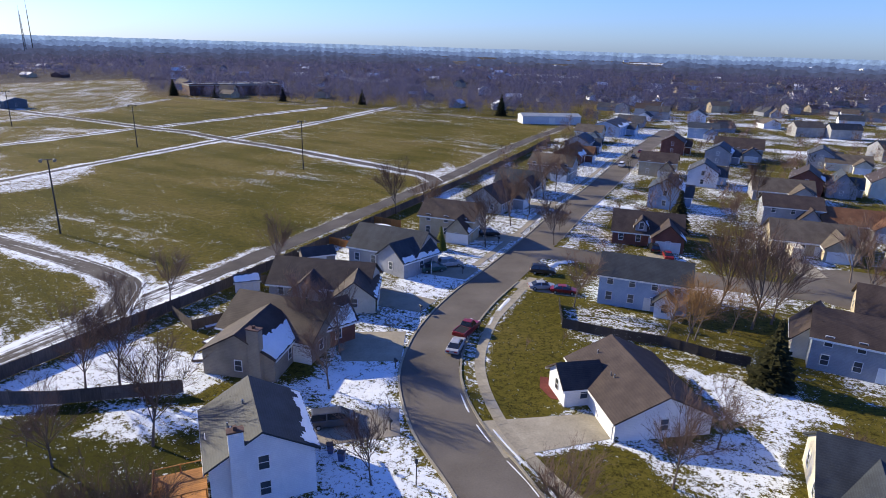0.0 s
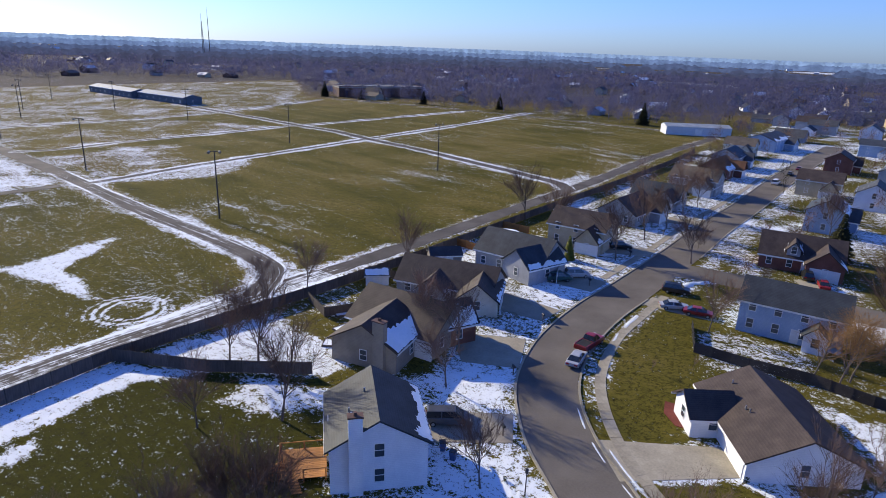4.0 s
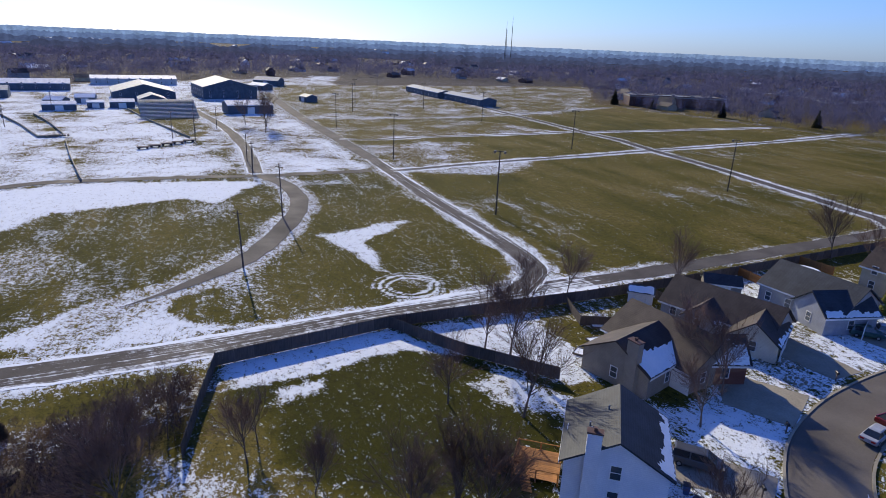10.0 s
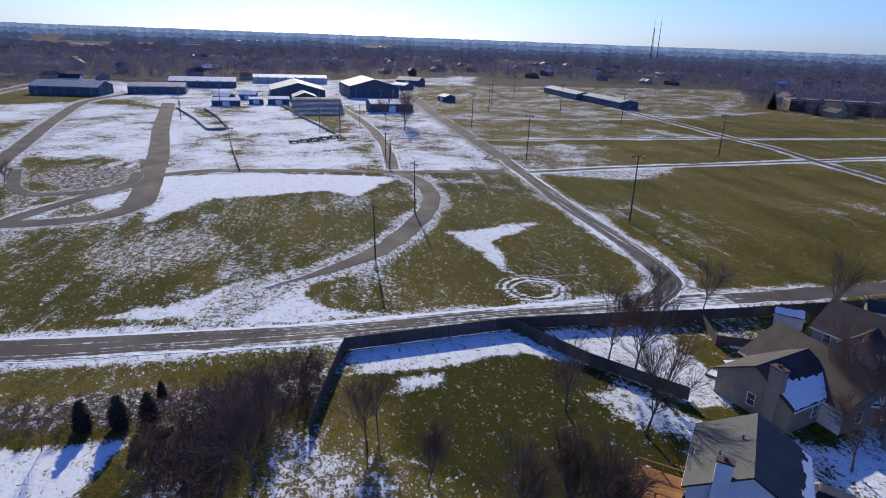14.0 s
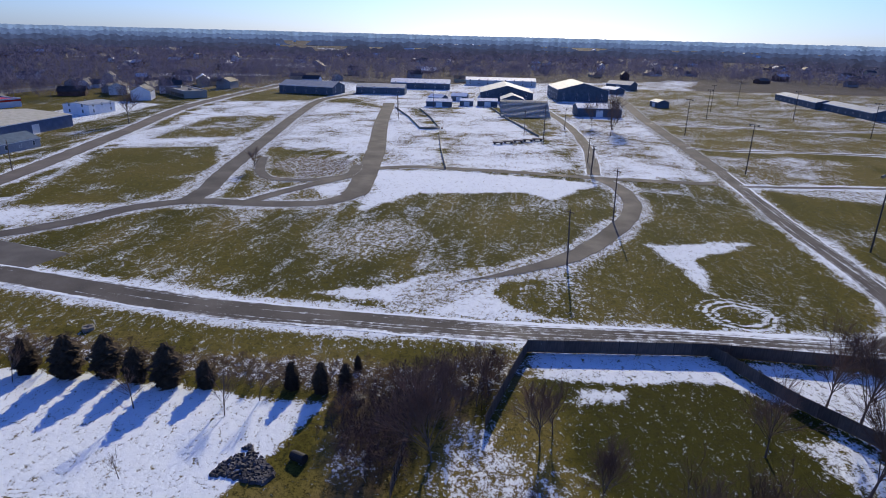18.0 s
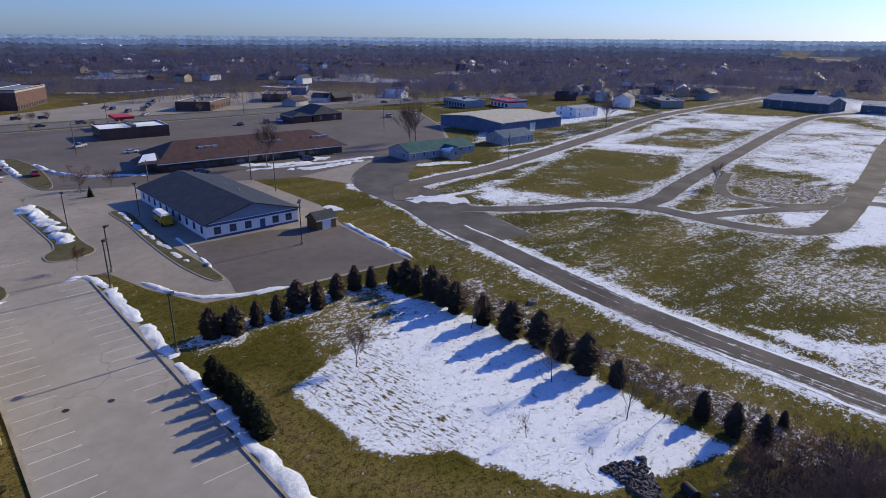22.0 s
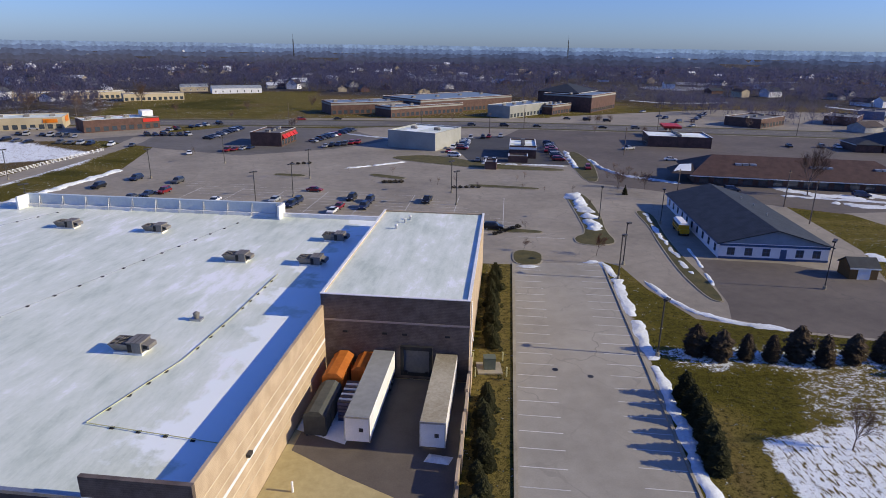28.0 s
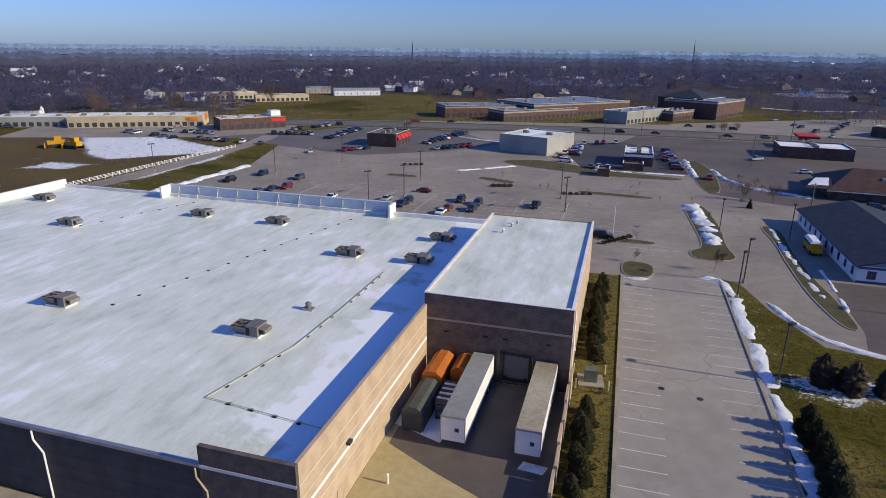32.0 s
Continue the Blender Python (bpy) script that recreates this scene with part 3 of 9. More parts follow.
# ---- ground ----
def ground():
    radii = np.concatenate([[2, 12, 22], 30 * np.exp(np.arange(0, math.log(420 / 30), 0.0062)), 420 * np.exp(np.arange(0.01, math.log(4900 / 420), 0.022)), [4900]])
    yaws = np.radians(np.concatenate([np.arange(-40, 208, 0.36), np.arange(208, 320, 4)]))
    rr, aa = np.meshgrid(radii, yaws, indexing="ij")
    x, y = (-np.sin(aa) * rr).ravel(), (np.cos(aa) * rr).ravel()
    n1, n2, n3 = lattice(x, y, 3.0, 1), lattice(x, y, 11.0, 2), lattice(x, y, 55.0, 3)
    n4 = lattice(x, y, 0.9, 4)
    wob = (n1 - 0.5) * 1.8 + (n2 - 0.5) * 2.2 + (n4 - 0.5) * 0.8
    r = np.hypot(x, y)
    # long streaks that the wind and the mower leave across the field
    u, v = x * 0.87 - y * 0.5, x * 0.5 + y * 0.87
    streak = lattice(u * 0.3, v, 2.2, 5) * lattice(u, v, 34, 6)
    snow = 0.02 + 0.8 * streak ** 1.7 + 0.2 * (n2 - 0.5) + 0.12 * (n1 - 0.5)
    tone = 0.38 + 0.16 * (n3 - 0.5) + 0.3 * (lattice(u * 0.16, v, 4.0, 12) - 0.5) + 0.2 * (n2 - 0.5)
    far = np.clip((r - 430) / 120, 0, 1)
    snow = snow * (1 - far) + far * (0.05 + 0.4 * (lattice(x, y, 90, 7) > 0.84) + 0.2 * n2)
    tone = tone * (1 - far) + far * (0.98 + 0.1 * n3)
    distant = np.clip((r - 2200) / 400, 0, 1)
    snow = snow * (1 - distant) + distant * np.where(lattice(x, y, 420, 8) > 0.74, 0.7, 0.05)

    def area(pts, s, t, soft=1.2, rough=1.0):
        nonlocal snow, tone
        p = np.array(pts)
        lo, hi = p.min(0) - 8, p.max(0) + 8
        k = np.where((x > lo[0]) & (x < hi[0]) & (y > lo[1]) & (y < hi[1]))[0]
        w = np.clip((inside(x[k], y[k], pts) + wob[k] * rough) / (2 * soft) + 0.5, 0, 1)
        if s is not None:
            mottle = (0.5 * (n2[k] - 0.5) + 0.4 * (n1[k] - 0.5)) if rough >= 2 else 0
            snow[k] = snow[k] * (1 - w) + (s + mottle) * w
        if t is not None:
            tone[k] = tone[k] * (1 - w) + t * w

    def along(line, width, s, t=None, soft=1.0, rough=1.0, step=4.0):
        nonlocal snow, tone
        pts = smooth_line(line, step)
        lo, hi = pts.min(0) - width - 5, pts.max(0) + width + 5
        k = np.where((x > lo[0]) & (x < hi[0]) & (y > lo[1]) & (y < hi[1]))[0]
        w = np.clip((width / 2 - off_line(x[k], y[k], pts) + wob[k] * rough * 0.7) / (2 * soft) + 0.5, 0, 1)
        snow[k] = snow[k] * (1 - w) + s * w
        if t is not None:
            tone[k] = tone[k] * (1 - w) + t * w

    # the grass of the fairground is darker and shorter
    dim = np.clip(inside(x, y, [(-50, 84), (-156, 152), (-500, 310), (-560, -60), (-140, -72), (-60, 34)]) / 10 + 0.5, 0, 1)
    tone -= 0.1 * dim
    snow += 0.17 * dim
    # homes and their yards
    area([(-66, 34), (-56, 60), (-29, 112), (10, 196), (48, 285), (130, 460), (420, 460), (300, 60), (60, 20), (-40, 10)], 0.42, 0.3, 2)
    k = (x > -70) & (x < 420) & (y > 20) & (y < 460) & (inside(x, y, [(-66, 34), (10, 196), (48, 285), (130, 460), (420, 460), (300, 60), (60, 20)]) > 0)
    snow[k] += 0.9 * (lattice(x[k], y[k], 7.0, 9) - 0.5) + 0.5 * (lattice(x[k], y[k], 17.0, 10) - 0.5)
    line = smooth_line(STREET_MID, 5)
    along(side_of(line, 9), 11, 0.72, 0.3, 1.5, 1.6, 5)
    along(side_of(line, -7.2), 3.2, 0.62, 0.4, 1.0, 1.6, 5)
    area([(5, 59), (15, 62), (14, 67), (17, 73), (19, 86), (20, 97), (16, 100), (8, 83), (6, 68)], 0.0, 0.3, 0.6, 0.3)
    area([(9, 53), (19, 56), (21, 54), (25, 45), (13, 43)], 0.0, 0.32, 0.6, 0.4)
    area([(24, 54), (31, 58), (38, 58), (31, 73), (37, 71), (49, 61), (40, 60), (34, 48), (27, 47)], 0.86, 0.3, 1.0)
    area([(-13, 53), (-4, 55), (3, 46), (-11, 40)], 0.9, 0.3)
    area([(-14, 71), (-6, 72), (-4.3, 62), (-11, 61), (-19, 65)], 0.97, 0.3)
    area([(-16, 82), (-4, 81), (-2, 89), (-6, 92), (-17, 96), (-19, 86)], 0.72, 0.2)
    area([(-9, 101), (-2, 94), (5, 105), (-3, 109)], 0.9, 0.2)
    area([(18, 85), (21, 94), (36, 90), (33, 82), (23, 80)], 0.6, 0.25)
    area([(-64, 36), (-56, 59), (-28, 62), (-19, 43), (-50, 20)], 0.2, -0.08, 1.5)
    area([(-66, 34), (-56.5, 59.5), (-43, 60.5), (-50, 55), (-54, 43), (-59, 32.5)], 1.0, 0.3, 0.6, 0.5)
    area([(-54.5, 38), (-52, 43.5), (-50, 41), (-52, 36.5)], 0.95, 0.3, 0.8)
    area([(-55, 62), (-43, 78), (-26, 69), (-28, 63), (-44, 61)], 0.92, 0.3)
    area([(-38, 55), (-37, 60), (-27, 61), (-25, 57), (-31, 54)], 0.85, 0.3)
    area([(-60, 33), (-49, 34), (-39, 26), (-45, 18)], 0.22, 0.5, 2)
    area([(-49, 25), (-42, 30), (-35, 31), (-30, 24), (-44, 18)], 0.4, 0.45, 1.5)
    # brush, the dry basin and the verge
    area([(-66, 10), (-64, 19), (-62, 33), (-52, 23), (-54, 16), (-40, 10), (-36, 2), (-47, 1), (-52, 4), (-60, 9)], 0.12, 0.8, 1.2)
    area([(-61.6, 8.9), (-58, 6.6), (-51.8, 2.6), (-49.2, 6.8), (-55.4, 9.2)], 0.5, 0.66, 1.5, 1.5)
    area([(-52, 9.6), (-48, 12), (-46, 8), (-50, 6.5)], 0.72, 0.6, 1.0)
    area([(-54.1, 21.3), (-51.4, 25.8), (-43, 23), (-39.6, 26.7), (-36, 22), (-44, 16.5), (-51.8, 20.3)], 0.68, 0.6, 1.2)
    area([(-98, -46), (-88, -24), (-74, 1), (-66, 22), (-65, 37), (-56, 28), (-61, 11), (-76, -14), (-87, -38)], 0.5, 0.78, 1.0)
    area([(-124, -63), (-104, -27), (-82, 9), (-69, 37), (-64.5, 35), (-74, 11), (-91, -24), (-105, -55)], 0.3, 0.35, 1.0)
    area([(-62, -70), (-98, -50), (-86, -36), (-76, -14), (-62, 10), (-44, 4), (-30, -10), (-34, -28), (-50, -56)], 0.03, 0.2, 1.5)
    along([(-50, -45), (-43, -31), (-42, -20), (-44, -8), (-47, 0)], 7, 0.04, 0.68, 3)
    area([(-84, -45), (-81, -31), (-75, -17), (-68, -6), (-63, 4), (-61, 10), (-53, 2), (-48.5, -2), (-47.4, -4.5), (-47.2, -9), (-48, -13.4), (-48.3, -18), (-45.8, -22), (-45.2, -28), (-48, -34), (-52, -40.7), (-59, -39.6), (-66, -40.5), (-74, -42)], 1.06, 0.6, 0.7, 0.8)
    area([(-53, -63), (-66, -60), (-82, -52), (-90, -43), (-84, -44), (-70, -49), (-58, -54)], 0.72, 0.4, 1.5)
    area([(-47.1, -102.2), (-51.6, -100), (-11.8, -19.2), (-7.3, -21.4)], 0.0, 0.55, 0.5, 0.3)
    area([(-84, -47), (-77, -38), (-66, -38.5), (-60, -41), (-66, -49), (-76, -49)], 0.5, 0.5, 2.2, 1.8)
    stubble = np.clip((inside(x, y, [(-51, -42), (-60, -40), (-68, -36), (-60, -24), (-54, -16), (-48.5, -15), (-45, -21), (-44.5, -28)]) + wob * 1.5) / 5, 0, 1)
    # the fairground
    area([(-98, 81), (-93, 102), (-88, 85), (-73, 76), (-74, 73), (-86, 79)], 1.0, 0.4, 0.8)
    area([(-185, 39), (-173, 72), (-149, 102), (-139, 86), (-136, 80), (-145, 76), (-148, 62), (-152, 48), (-139, 32), (-136, 28)], 0.98, 0.5, 1.0)
    area([(-93, 12), (-94, 34), (-88, 44), (-84, 40), (-78, 40), (-71, 47), (-77, 28)], 1.0, 0.5, 0.8)
    area([(-124, 13), (-130, 36), (-121, 40), (-110, 35), (-106, 23), (-113, 13)], 0.58, 0.45, 3.0)
    area([(-337, 107), (-338, 150), (-232, 127), (-161, 106), (-179, 66), (-264, 93)], 0.68, 0.6, 3.0, 2)
    area([(-337, 87), (-351, 102), (-256, 90), (-180, 66), (-186, 45)], 0.72, 0.6, 3.0, 2)
    area([(-514, 136), (-540, 480), (-333, 285), (-359, 263), (-326, 187), (-351, 90), (-470, 60)], 0.68, 0.6, 4.0, 2)
    area([(-326, 187), (-330, 242), (-146, 143), (-159, 107), (-226, 128)], 0.62, 0.6, 3.0, 2)
    area([(-246, 200), (-201, 308), (-194, 415), (-322, 660), (-457, 340), (-388, 280)], 0.42, 0.5, 5.0, 2)
    area([(-204, 178), (-188, 172), (-163, 241), (-149, 281), (-200, 285), (-248, 209)], 0.4, 0.5, 3.0, 2)
    area([(-177, 168), (-136, 150), (-128, 180), (-163, 215)], 0.5, 0.55, 3.0, 2)
    area([(-131, 146), (-116, 200), (-111, 187), (-109, 163), (-119, 155)], 0.7, 0.5, 2.0)
    area([(-8, 194), (0, 222), (8, 206), (0, 190)], 0.7, 0.5, 2.0)
    area([(-162, -53), (-273, -31), (-384, -3), (-398, 61), (-254, 11), (-168, -7), (-157, -22), (-140, -44)], 0.72, 0.5, 2.0, 2)
    area([(-163, -49), (-203, -43), (-239, -36), (-235, -2), (-198, -2), (-168, -14), (-160, -25)], 0.16, 0.35, 2.0, 2)
    area([(-257, -26), (-318, -5), (-327, 32), (-257, 7)], 0.3, 0.4, 2.0, 2)
    area([(-246, 15), (-388, 61), (-351, 90), (-212, 49), (-220, 26)], 0.68, 0.5, 3.0, 2)
    area([(-196, 12), (-209, 24), (-198, 42), (-181, 37), (-178, 21)], 0.45, 0.75, 1.5)
    area([(-160, 2), (-174, 30), (-163, 33), (-148, 27), (-152, 10)], 0.4, 0.5, 1.5)
    area([(-164, 22), (-171, 34), (-154, 30), (-150, 24)], 1.0, 0.5, 1.0)
    area([(-182, -83), (-215, -71), (-206, -58), (-186, -66)], 0.15, 0.25)
    area([(-160, -134), (-203, -108), (-182, -92), (-148, -118)], 0.8, 0.5, 1.5)
    area([(-232, -80), (-300, -60), (-380, -30), (-400, -60), (-300, -100)], 0.75, 0.5, 2)
    # the open west of the fairground has kept most of its snow
    west = dim * np.clip((np.hypot(x, y) - 130) / 50, 0, 1)
    snow += 0.14 * west * np.clip((snow - 0.34) / 0.2, 0, 1)
    # snow ploughed to the sides of the lanes
    for line, w, s in ((FAIR_LANE[:7], 9, 0.74), (FAIR_LANE[6:], 6.4, 0.6), (OUTER_ROAD, 10.2, 0.9), (DIAGONAL[:5], 8.6, 0.85), (DIAGONAL[4:], 9.5, 0.6), (CROSS_A, 6.6, 0.95), (CROSS_B, 6.2, 0.95), (CROSS_C, 6, 0.85), (LONG_LANE, 8.2, 0.85),
                       (LOOP, 9.0, 0.72), (FAIR_A, 9.5, 0.72), (FAIR_C, 12, 0.74), (FAR_EDGE, 12, 0.85), (FAIR_E, 7, 0.8), (FAIR_F, 8, 0.8), (FAIR_G, 6, 0.6)):
        along(line, w, s, 0.5, 0.9, 1.2)
    # rings that a spinning car has cut
    d = np.hypot(x + 65.2, y - 73.5)
    for rad, wid in ((3.7, 0.3), (5.1, 0.3), (6.3, 0.25)):
        hit = np.abs(d - rad + 0.3 * (n2 - 0.5)) < wid
        snow[hit] = 1.1 if rad < 6 else 0.7
    area([(150, -312), (60, -304), (36, -266), (72, -190), (150, -180)], 0.12, 0.74, 2)
    area([(62, -392), (60, -620), (330, -620), (330, -384)], 0.3, 0.92, 4, 2)
    area([(113, -301), (76, -301), (43, -259), (56, -250), (83, -240), (96, -256)], 0.95, 0.8, 1.5)
    area([(100, -236), (84, -230), (90, -222), (104, -226)], 0.9, 0.8, 1.5)
    along([(62, -205), (48, -236), (40, -262)], 5, 0.9, 0.7, 1.5)
    area([(60, -560), (-90, -570), (-64, -410), (40, -405)], 0.12, 0.45, 3)
    area([(40, -440), (-10, -508), (-48, -432), (-8, -414)], 0.05, 0.15, 3)
    area([(-8, -440), (-34, -462), (-48, -440), (-28, -428)], 0.05, 0.75, 2)
    area([(-20, -350), (-250, -340), (-280, -420), (-40, -400)], 0.2, 0.65, 3)
    n = len(yaws)
    i, j = np.meshgrid(np.arange(len(radii) - 1), np.arange(n), indexing="ij")
    a, b = (i * n + j).ravel(), (i * n + (j + 1) % n).ravel()
    quads = np.stack([a, b, b + n, a + n], 1)[:, ::-1]
    verts = np.stack([x, y, 0 * x], 1)
    faces = quads.tolist() + [tuple(range(n))]
    me = bpy.data.meshes.new("ground")
    me.from_pydata(verts.tolist(), [], faces)
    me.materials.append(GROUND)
    for name, val in (("snow", snow), ("tone", tone), ("stubble", stubble)):
        me.attributes.new(name, "FLOAT", "POINT").data.foreach_set("value", np.clip(val, 0, 1.2).astype(np.float32))
    tagged(new("ground", me), "flat winter grass with patches of melting snow", "ground", kind="structure")


ground()

# ---- roads, walks and yards of asphalt ----
strip("road", STREET_MID, 7.6, STREET, "curving residential asphalt street, dry with damp edges", 0.0, 0.2, z=0.034, jag=0.0)
strip("road", SIDE_STREET, 8.2, STREET, "short asphalt side street with old snow at its edges", 0.02, 0.3, z=0.03, jag=0.0)
strip("road", FAIR_LANE[5:], 4.6, LANE, "fairground perimeter lane of damp asphalt", 0.06, 0.3, start=0.34)
strip("road", OUTER_ROAD[2:] + FAIR_LANE[1:6], 6.9, LANE, "asphalt fairground road with slushy wheel tracks", 0.35, 0.4, end=0.17, end_run=130.0)
strip("road", DIAGONAL[:6], 5.4, LANE, "straight fairground lane with packed snow", 0.42, 0.3)
strip("road", DIAGONAL[5:], 5.6, LANE, "straight bare fairground lane", 0.02, 0.3)
strip("road", CROSS_A, 3.6, LANE, "snow-covered field lane with tyre tracks", 0.42, 0.4)
strip("road", CROSS_B, 3.4, LANE, "snow-covered field lane with tyre tracks", 0.42, 0.4)
strip("road", CROSS_C, 3.4, LANE, "snow-covered field lane with tyre tracks", 0.4, 0.4)
strip("road", LONG_LANE, 5.0, LANE, "field lane with packed snow and tyre tracks", 0.32, 0.4)
strip("road", LOOP[1:], 4.6, LANE, "bare asphalt loop lane between snowy edges", 0.03, 0.4, taper=26.0, start=0.3)
strip("road", FAIR_A, 5.2, LANE, "fairground lane with slush", 0.12, 0.4)
strip("road", FAIR_B, 6.8, LANE, "wide bare asphalt strip on the fairground", 0.04, 0.2)
strip("road", FAIR_C, 5.5, LANE, "fairground lane, half bare", 0.06, 0.4)
strip("road", FAIR_D, 4.0, LANE, "fairground cross lane", 0.04, 0.3)
strip("road", FAIR_E, 4.0, LANE, "fairground connecting lane", 0.05, 0.3)
strip("road", FAIR_F, 5.0, LANE, "gravel way past the grandstand", 0.34, 0.4)
strip("road", FAIR_G, 3.2, LANE, "narrow curving fairground lane", 0.1, 0.4)
strip("road", FAR_EDGE, 7.0, STREET, "asphalt road along the fairground", 0.0, 0.25)
strip("pavement", [(-200, -90), (-174, -90), (-153, -80), (-140, -61), (-127, -46), (-117, -34)], 17, JUNCTION, "broad worn asphalt junction with slushy edges", 0.0, 0.45, category="pavement", z=0.026)
strip("road", MAIN_ROAD, 21, LOT_MID, "wide main road with several lanes", category="road", z=0.045, jag=0.0)
road_line = smooth_line(MAIN_ROAD[1:8], 8)
for o_, w_, m_, lab_, zz_ in ((12.6, 3.4, TURF, "narrow grass verge along the main road", 0.05), (-12.8, 4.0, TURF, "narrow grass verge along the main road", 0.05), (15.6, 1.6, CONCRETE, "pale concrete footway beside the main road", 0.06), (-16.0, 1.6, CONCRETE, "pale concrete footway beside the main road", 0.06)):
    strip("verge", [tuple(p) for p in side_of(road_line, o_)[::2]], w_, m_, lab_, category="verge" if m_ == TURF else "footway", z=zz_, jag=0.1, step=4)
slab("pavement", BLACKTOP, -0.1, 0.012, LOT, "large worn asphalt parking area with cracks")
slab("pavement", [(-13.2, -20.8), (-52.0, -99.8), (-68.4, -95), (-56, -66.7), (-36, -29), (-28.3, -13.3)], -0.1, 0.028, LOT_PALE, "pale asphalt staff car park with white stall lines")
slab("pavement", [(-250, -240), (-180, -275), (-190, -330), (-330, -345), (-420, -290), (-400, -180), (-330, -200)], -0.1, 0.02, LOT, "asphalt yards beyond the main road")
slab("pavement", [(62, -296), (24, -310), (-10, -330), (-62, -306), (-72, -262), (-44, -246), (-8, -240), (22, -266), (44, -292)], -0.1, 0.024, LOT_MID, "grey asphalt yard round the restaurants")
slab("pavement", [(-98.8, -47), (-79.8, -59), (-73, -66), (-77.2, -71), (-88, -91), (-103, -83), (-113, -70.5)], -0.1, 0.022, LOT_BROWN, "brownish office car park with cracks")
slab("pavement", [(-130, -215), (-118, -186), (-108, -160), (-150, -108), (-190, -100), (-228, -90), (-275, -113), (-329, -150), (-299, -204), (-220, -249), (-150, -287), (-128, -262)], -0.1, 0.016, LOT_BROWN, "brownish asphalt round the shops")
slab("pavement", [(150, -366), (20, -345), (22, -268), (48, -296), (150, -304)], -0.1, 0.02, LOT, "asphalt yard before the shops")
slab("pavement", [(-30, -345), (-40, -358), (-190, -325), (-200, -285), (-120, -312)], -0.1, 0.018, LOT, "asphalt forecourt of the school")


# ---- building kit ----
KEEP = {}


def shared(key, make):
    if key not in KEEP:
        KEEP[key] = make()
    return KEEP[key]


def window(parent, m, w=0.9, h=1.4, trim=PAINT_WHITE, panes=True, name="window"):
    """A window on a wall: a frame with a sash bar, and the pane as its own mesh. m: local pose, y out of the wall."""
    def make_frame():
        g, t = Geo(), 0.09
        g.box(-w / 2 - t, -0.02, -t, w / 2 + t, 0.06, 0).box(-w / 2 - t, -0.02, h, w / 2 + t, 0.06, h + t)
        g.box(-w / 2 - t, -0.02, 0, -w / 2, 0.06, h).box(w / 2, -0.02, 0, w / 2 + t, 0.06, h)
        g.box(-w / 2, 0.015, h / 2 - 0.03, w / 2, 0.045, h / 2 + 0.03)
        if w > 1.2:
            g.box(-0.03, 0.015, 0, 0.03, 0.045, h)
        return g.mesh("window_frame", trim)

    f = part(name, shared(("wf", w, h, trim.name), make_frame), None, parent)
    f.matrix_basis = m
    if panes:
        part("pane", shared(("wp", w, h), lambda: Geo().box(-w / 2, -0.02, 0, w / 2, 0.02, h).mesh("pane", GLASS)), None, f)
    return f


def upright(pts, y0, y1):
    """An outline in x and z, given thickness in y."""
    g = Geo().prism(pts, y0, y1)
    g.v = [(a, c, b) for a, b, c in g.v]
    g.f = [f[::-1] for f in g.f]
    return g


def panel_door(parent, m, w, h, material, name="door", ribs=4):
    """A sectional leaf with grooves between its panels, in a plain frame."""
    def leaf():
        prof = [(-0.02, 0)]
        for i in range(ribs):
            z0, z1 = i * h / ribs, (i + 1) * h / ribs
            prof += [(0.015, z0), (0.035, z0 + 0.03), (0.035, z1 - 0.03), (0.015, z1)] if i else [(0.035, z0), (0.035, z1 - 0.03), (0.015, z1)]
        prof.append((-0.02, h))
        g = Geo().prism(prof, -w / 2, w / 2)
        g.v = [(c, a, b) for a, b, c in g.v]
        return g.mesh(name, material)

    def frame_mesh():
        a, b = w / 2, w / 2 + 0.1
        return upright([(-b, 0), (-a, 0), (-a, h), (a, h), (a, 0), (b, 0), (b, h + 0.1), (-b, h + 0.1)], -0.02, 0.07).mesh("door_frame", material)

    d = part(name, shared(("pd", w, h, material.name), leaf), None, parent)
    d.matrix_basis = m
    part("door_frame", shared(("pf", w, h, material.name), frame_mesh), None, d)
    return d


